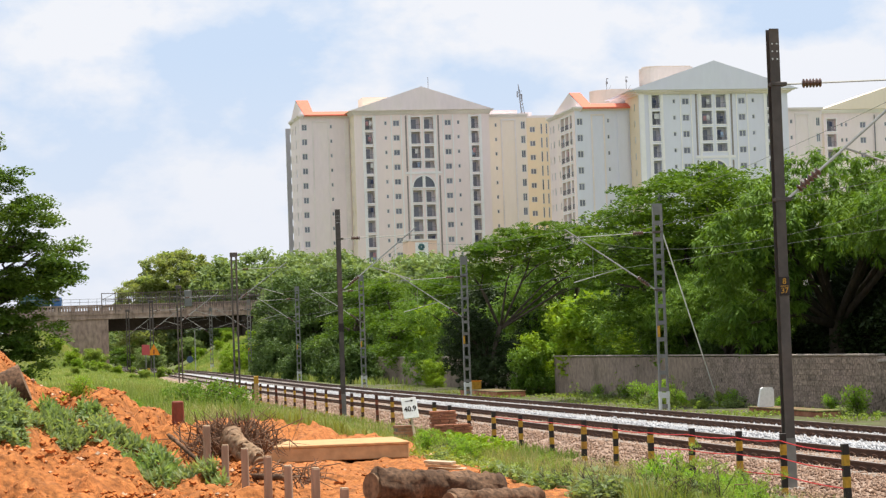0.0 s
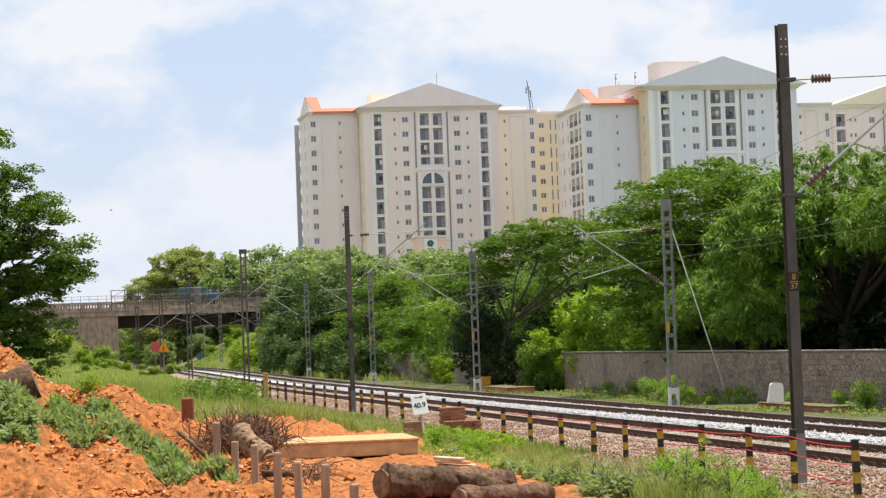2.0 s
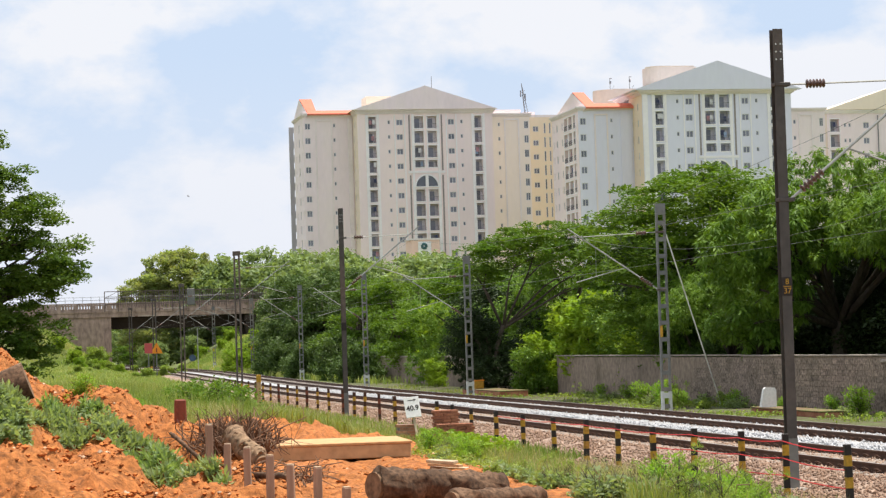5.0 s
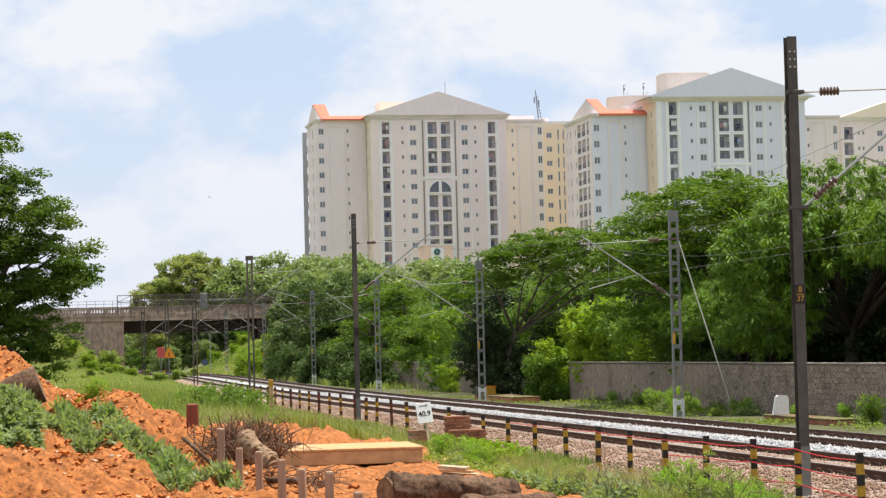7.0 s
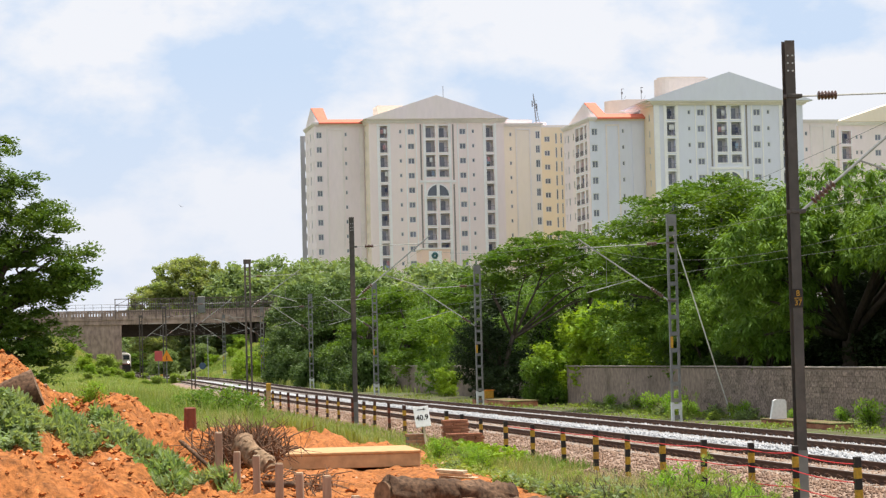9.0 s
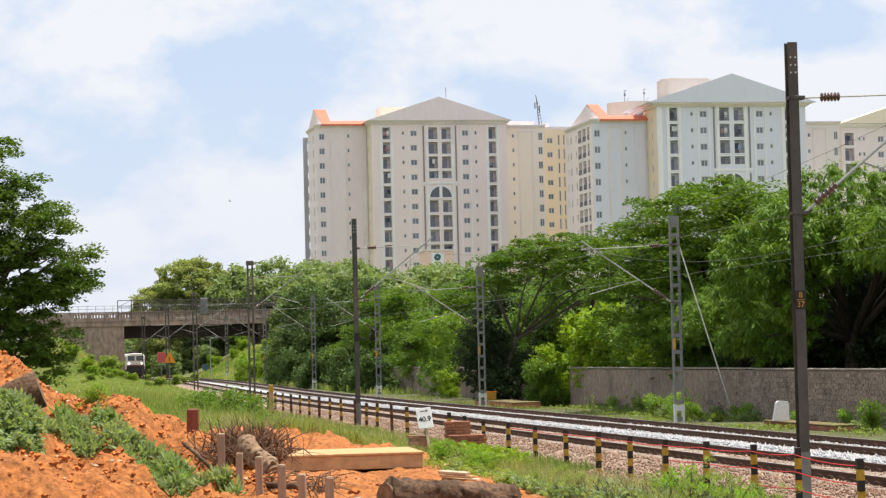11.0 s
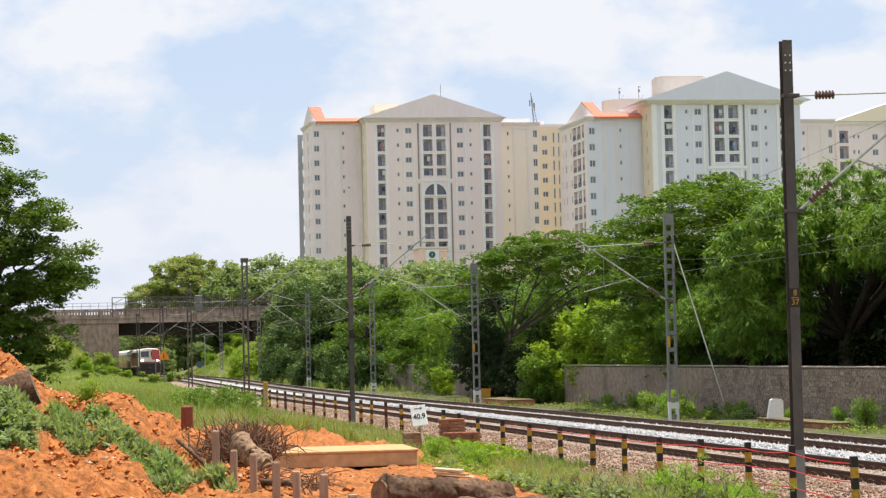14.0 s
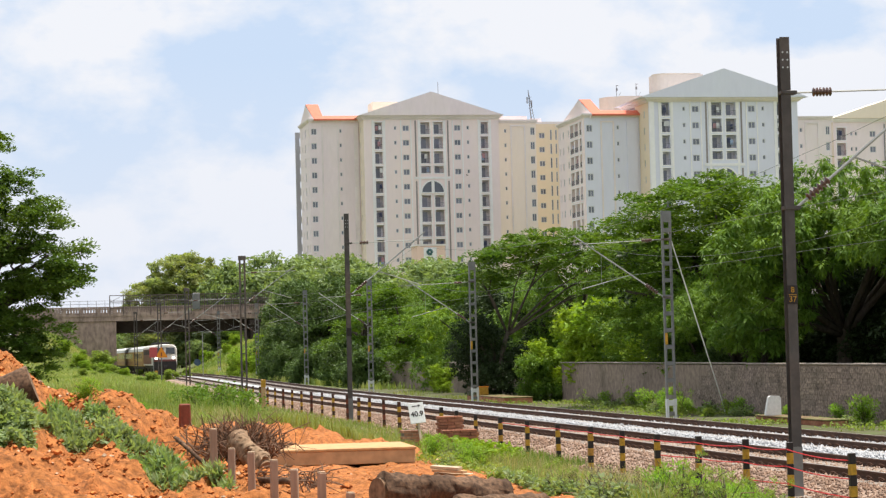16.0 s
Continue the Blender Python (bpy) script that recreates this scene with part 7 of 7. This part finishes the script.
    pan.tube([(-0.95, 4.5, 5.15), (-0.7, 4.5, 5.22), (0.7, 4.5, 5.22), (0.95, 4.5, 5.15)], 0.03, 5)
    part("pantograph", pan.mesh("pantograph", M["loco_k"]), h)
    return h


def coach():
    h = thing("railway_coach", "dusty yellow-brown passenger coach with a pale grey roof", "railway coach", (0, 0, 0), "coaches of the train")
    L, W = 21.8, 3.1
    b = Build().box((0, L / 2, 2.05), (W, L, 2.0), bev=0.05)
    part("body", b.mesh("body", M["coach"]), h)
    rp = [(-W / 2 - 0.02, 3.0), (W / 2 + 0.02, 3.0), (W / 2 - 0.12, 3.4), (W / 2 - 0.6, 3.68), (0, 3.78), (-W / 2 + 0.6, 3.68), (-W / 2 + 0.12, 3.4)]
    part("roof", Build().extrude(rp, lambda x, z, y: (x, y, z), [0.0, L]).mesh("roof", M["coach_roof"]), h, "pale grey arched roof")
    part("waist_band", Build().box((0, L / 2, 1.45), (W + 0.02, L - 0.1, 0.5)).mesh("waist_band", M["coach_b"]), h, "brown band along the sides")
    g = Build().box((0, 0, 0), (W + 0.03, 0.75, 0.7), bev=0.01).mesh("window", M["vglass"])
    for i in range(11):
        place("window", g, h, (0, 2.6 + i * 1.66, 2.42))
    d = Build().box((0, 0, 0), (W + 0.035, 0.8, 1.85), bev=0.01).mesh("door", M["coach_b"])
    for y in (0.9, L - 0.9):
        place("door", d, h, (0, y, 2.05))
    part("underframe", Build().box((0, L / 2, 0.9), (2.7, L - 0.3, 0.32)).box((0, L / 2, 0.6), (2.2, 5, 0.5), bev=0.06).mesh("underframe", M["loco_k"]), h)
    wh = Build().tube([(-0.92, 0, 0), (-0.78, 0, 0)], 0.46, 16).tube([(0.78, 0, 0), (0.92, 0, 0)], 0.46, 16).tube([(-0.8, 0, 0), (0.8, 0, 0)], 0.08, 8).mesh("wheelset", M["rust"])
    for y in (2.4, 5.0, L - 5.0, L - 2.4):
        place("wheelset", wh, h, (0, y, 0.46))
    fr = Build().box((1.02, 0, 0.55), (0.16, 3.6, 0.3), bev=0.04).box((-1.02, 0, 0.55), (0.16, 3.6, 0.3), bev=0.04).mesh("bogie_frame", M["loco_k"])
    for y in (3.7, L - 3.7):
        place("bogie_frame", fr, h, (0, y, 0))
    return h


LOCO = locomotive()
first = coach()
COACHES = [first] + [copy_thing(first, pose(0, 0, 0)) for _ in range(4)]


# ---- lorry on the bridge ----
def lorry():
    h = thing("lorry", "covered lorry with a blue-green tarpaulin and blue cab", "lorry", (0, 0, 0))
    part("load_cover", Build().box((-0.9, 0, 2.0), (4.3, 2.2, 1.8), bev=0.18).mesh("load_cover", M["tarp"]), h)
    part("chassis", Build().box((0, 0, 0.85), (6.2, 0.9, 0.3)).mesh("chassis", M["loco_k"]), h)
    part("cab", Build().box((2.15, 0, 1.65), (1.5, 2.1, 1.5), bev=0.14).mesh("cab", M["cab_blue"]), h)
    part("windscreen", Build().box((2.92, 0, 2.1), (0.05, 1.8, 0.7), bev=0.02).mesh("windscreen", M["vglass"]), h)
    part("side_window", Build().box((2.2, -1.06, 2.1), (0.8, 0.05, 0.6), bev=0.02).mesh("side_window", M["vglass"]), h)
    for x in (-2.0, 2.1):
        for y in (-0.95, 0.95):
            part("wheel", Build().tube([(x, y - 0.13, 0.48), (x, y + 0.13, 0.48)], 0.48, 16).mesh("wheel", M["rubber"]), h)
    return h


LORRY = lorry()

# ---- a bird far off ----
def bird():
    h = thing("bird", "small dark bird gliding before the clouds", "bird", (0, 0, 0))
    part("body", Build().tube([(-0.17, 0, 0), (-0.08, 0, 0.01), (0.06, 0, 0.01), (0.15, 0, 0.0), (0.19, 0, 0)], [0.01, 0.045, 0.05, 0.03, 0.008], 8).mesh("body", M["black"]), h)
    for s in (-1, 1):
        part("wing", Build().add([(0.08, 0, 0.02), (-0.06, 0, 0.02), (-0.1, s * 0.3, 0.09), (0.0, s * 0.34, 0.1), (0.08, 0, 0.03), (-0.06, 0, 0.03), (-0.1, s * 0.3, 0.1), (0.0, s * 0.34, 0.11)], [(0, 1, 2, 3), (7, 6, 5, 4), (0, 3, 7, 4), (1, 5, 6, 2)]).mesh("wing", M["black"]), h)
    return h


BIRD = bird()
BIRD_ROWS = [(0.0, 5.5, 20.5, 10), (2.0, 13.97, 21.65, 10), (3.5, 20.26, 22.52, 10), (6.5, 26.78, 23.95, 40), (7.0, 26.02, 23.89, 110), (7.5, 24.65, 23.71, 175), (8.0, 23.2, 23.4, 175), (9.0, 22.5, 23.2, 100), (10.0, 25.0, 23.6, 20), (12.5, 35.42, 24.55, 5), (16.0, 62.0, 26.5, 5)]

# ---- blocks of the wall, nearest stretch singly, the rest joined ----
rgb = random.Random(3)
blk = Build().box((0, 0, 0), (0.06, 0.402, 0.194), bev=0.008).mesh("block", M["block"])
rest = Build()
count = 0
for r_ in range(11):
    for c_ in range(130):
        y = 60.2 + c_ * 0.41 + (0.2 if r_ % 2 else 0)
        z = -0.16 + r_ * 0.2
        if y > 92 - 4 * noise.noise(Vector((z * 2.0, 3.1, 0.0))) or (y < 71.4 and z > 1.7):
            continue
        d = rgb.uniform(-0.005, 0.005) + 0.014
        if 73.0 < y < 84 and count < 300:
            count += 1
            place("block", blk, WALL, (WX - 0.10 + d, y, z), 0)
        else:
            rest.box((WX - 0.10 + d, y, z), (0.06, 0.402 - rgb.random() * 0.01, 0.194))
tagged(part("block_courses", rest.mesh("block_courses", M["blockj"]), WALL), kind="stuff")


# ---- what moves ----
def motions():
    def run(offset):
        rows = []
        for t in range(17):
            y = 280.0 + 17.3 * (16 - t) + offset
            yb = y + 9
            a = math.atan2(drift(y + 16) - drift(y), 16.0)
            rows.append((t, pose(NEAR + drift(y), y, HEAD + rise(yb), 0, 0, -math.degrees(a))))
        return rows
    walk(LOCO, run(0.0))
    for i, c in enumerate(COACHES):
        walk(c, run(19.4 + i * 22.6))
    walk(BIRD, [(t, pose(x, 300, z, 25, 0, a)) for t, x, z, a in BIRD_ROWS])
    walk(LORRY, [(0.0, pose(6.6, 338.5, 9.36)), (0.6, pose(13.6, 338.5, 9.36)), (1.5, pose(23.2, 338.5, 9.36)), (2.4, pose(32.2, 338.5, 9.36)), (3.0, pose(38.0, 338.5, 9.36)), (4.4, pose(52.0, 338.5, 9.36)), (16.0, pose(57.0, 338.5, 9.36))])


motions()
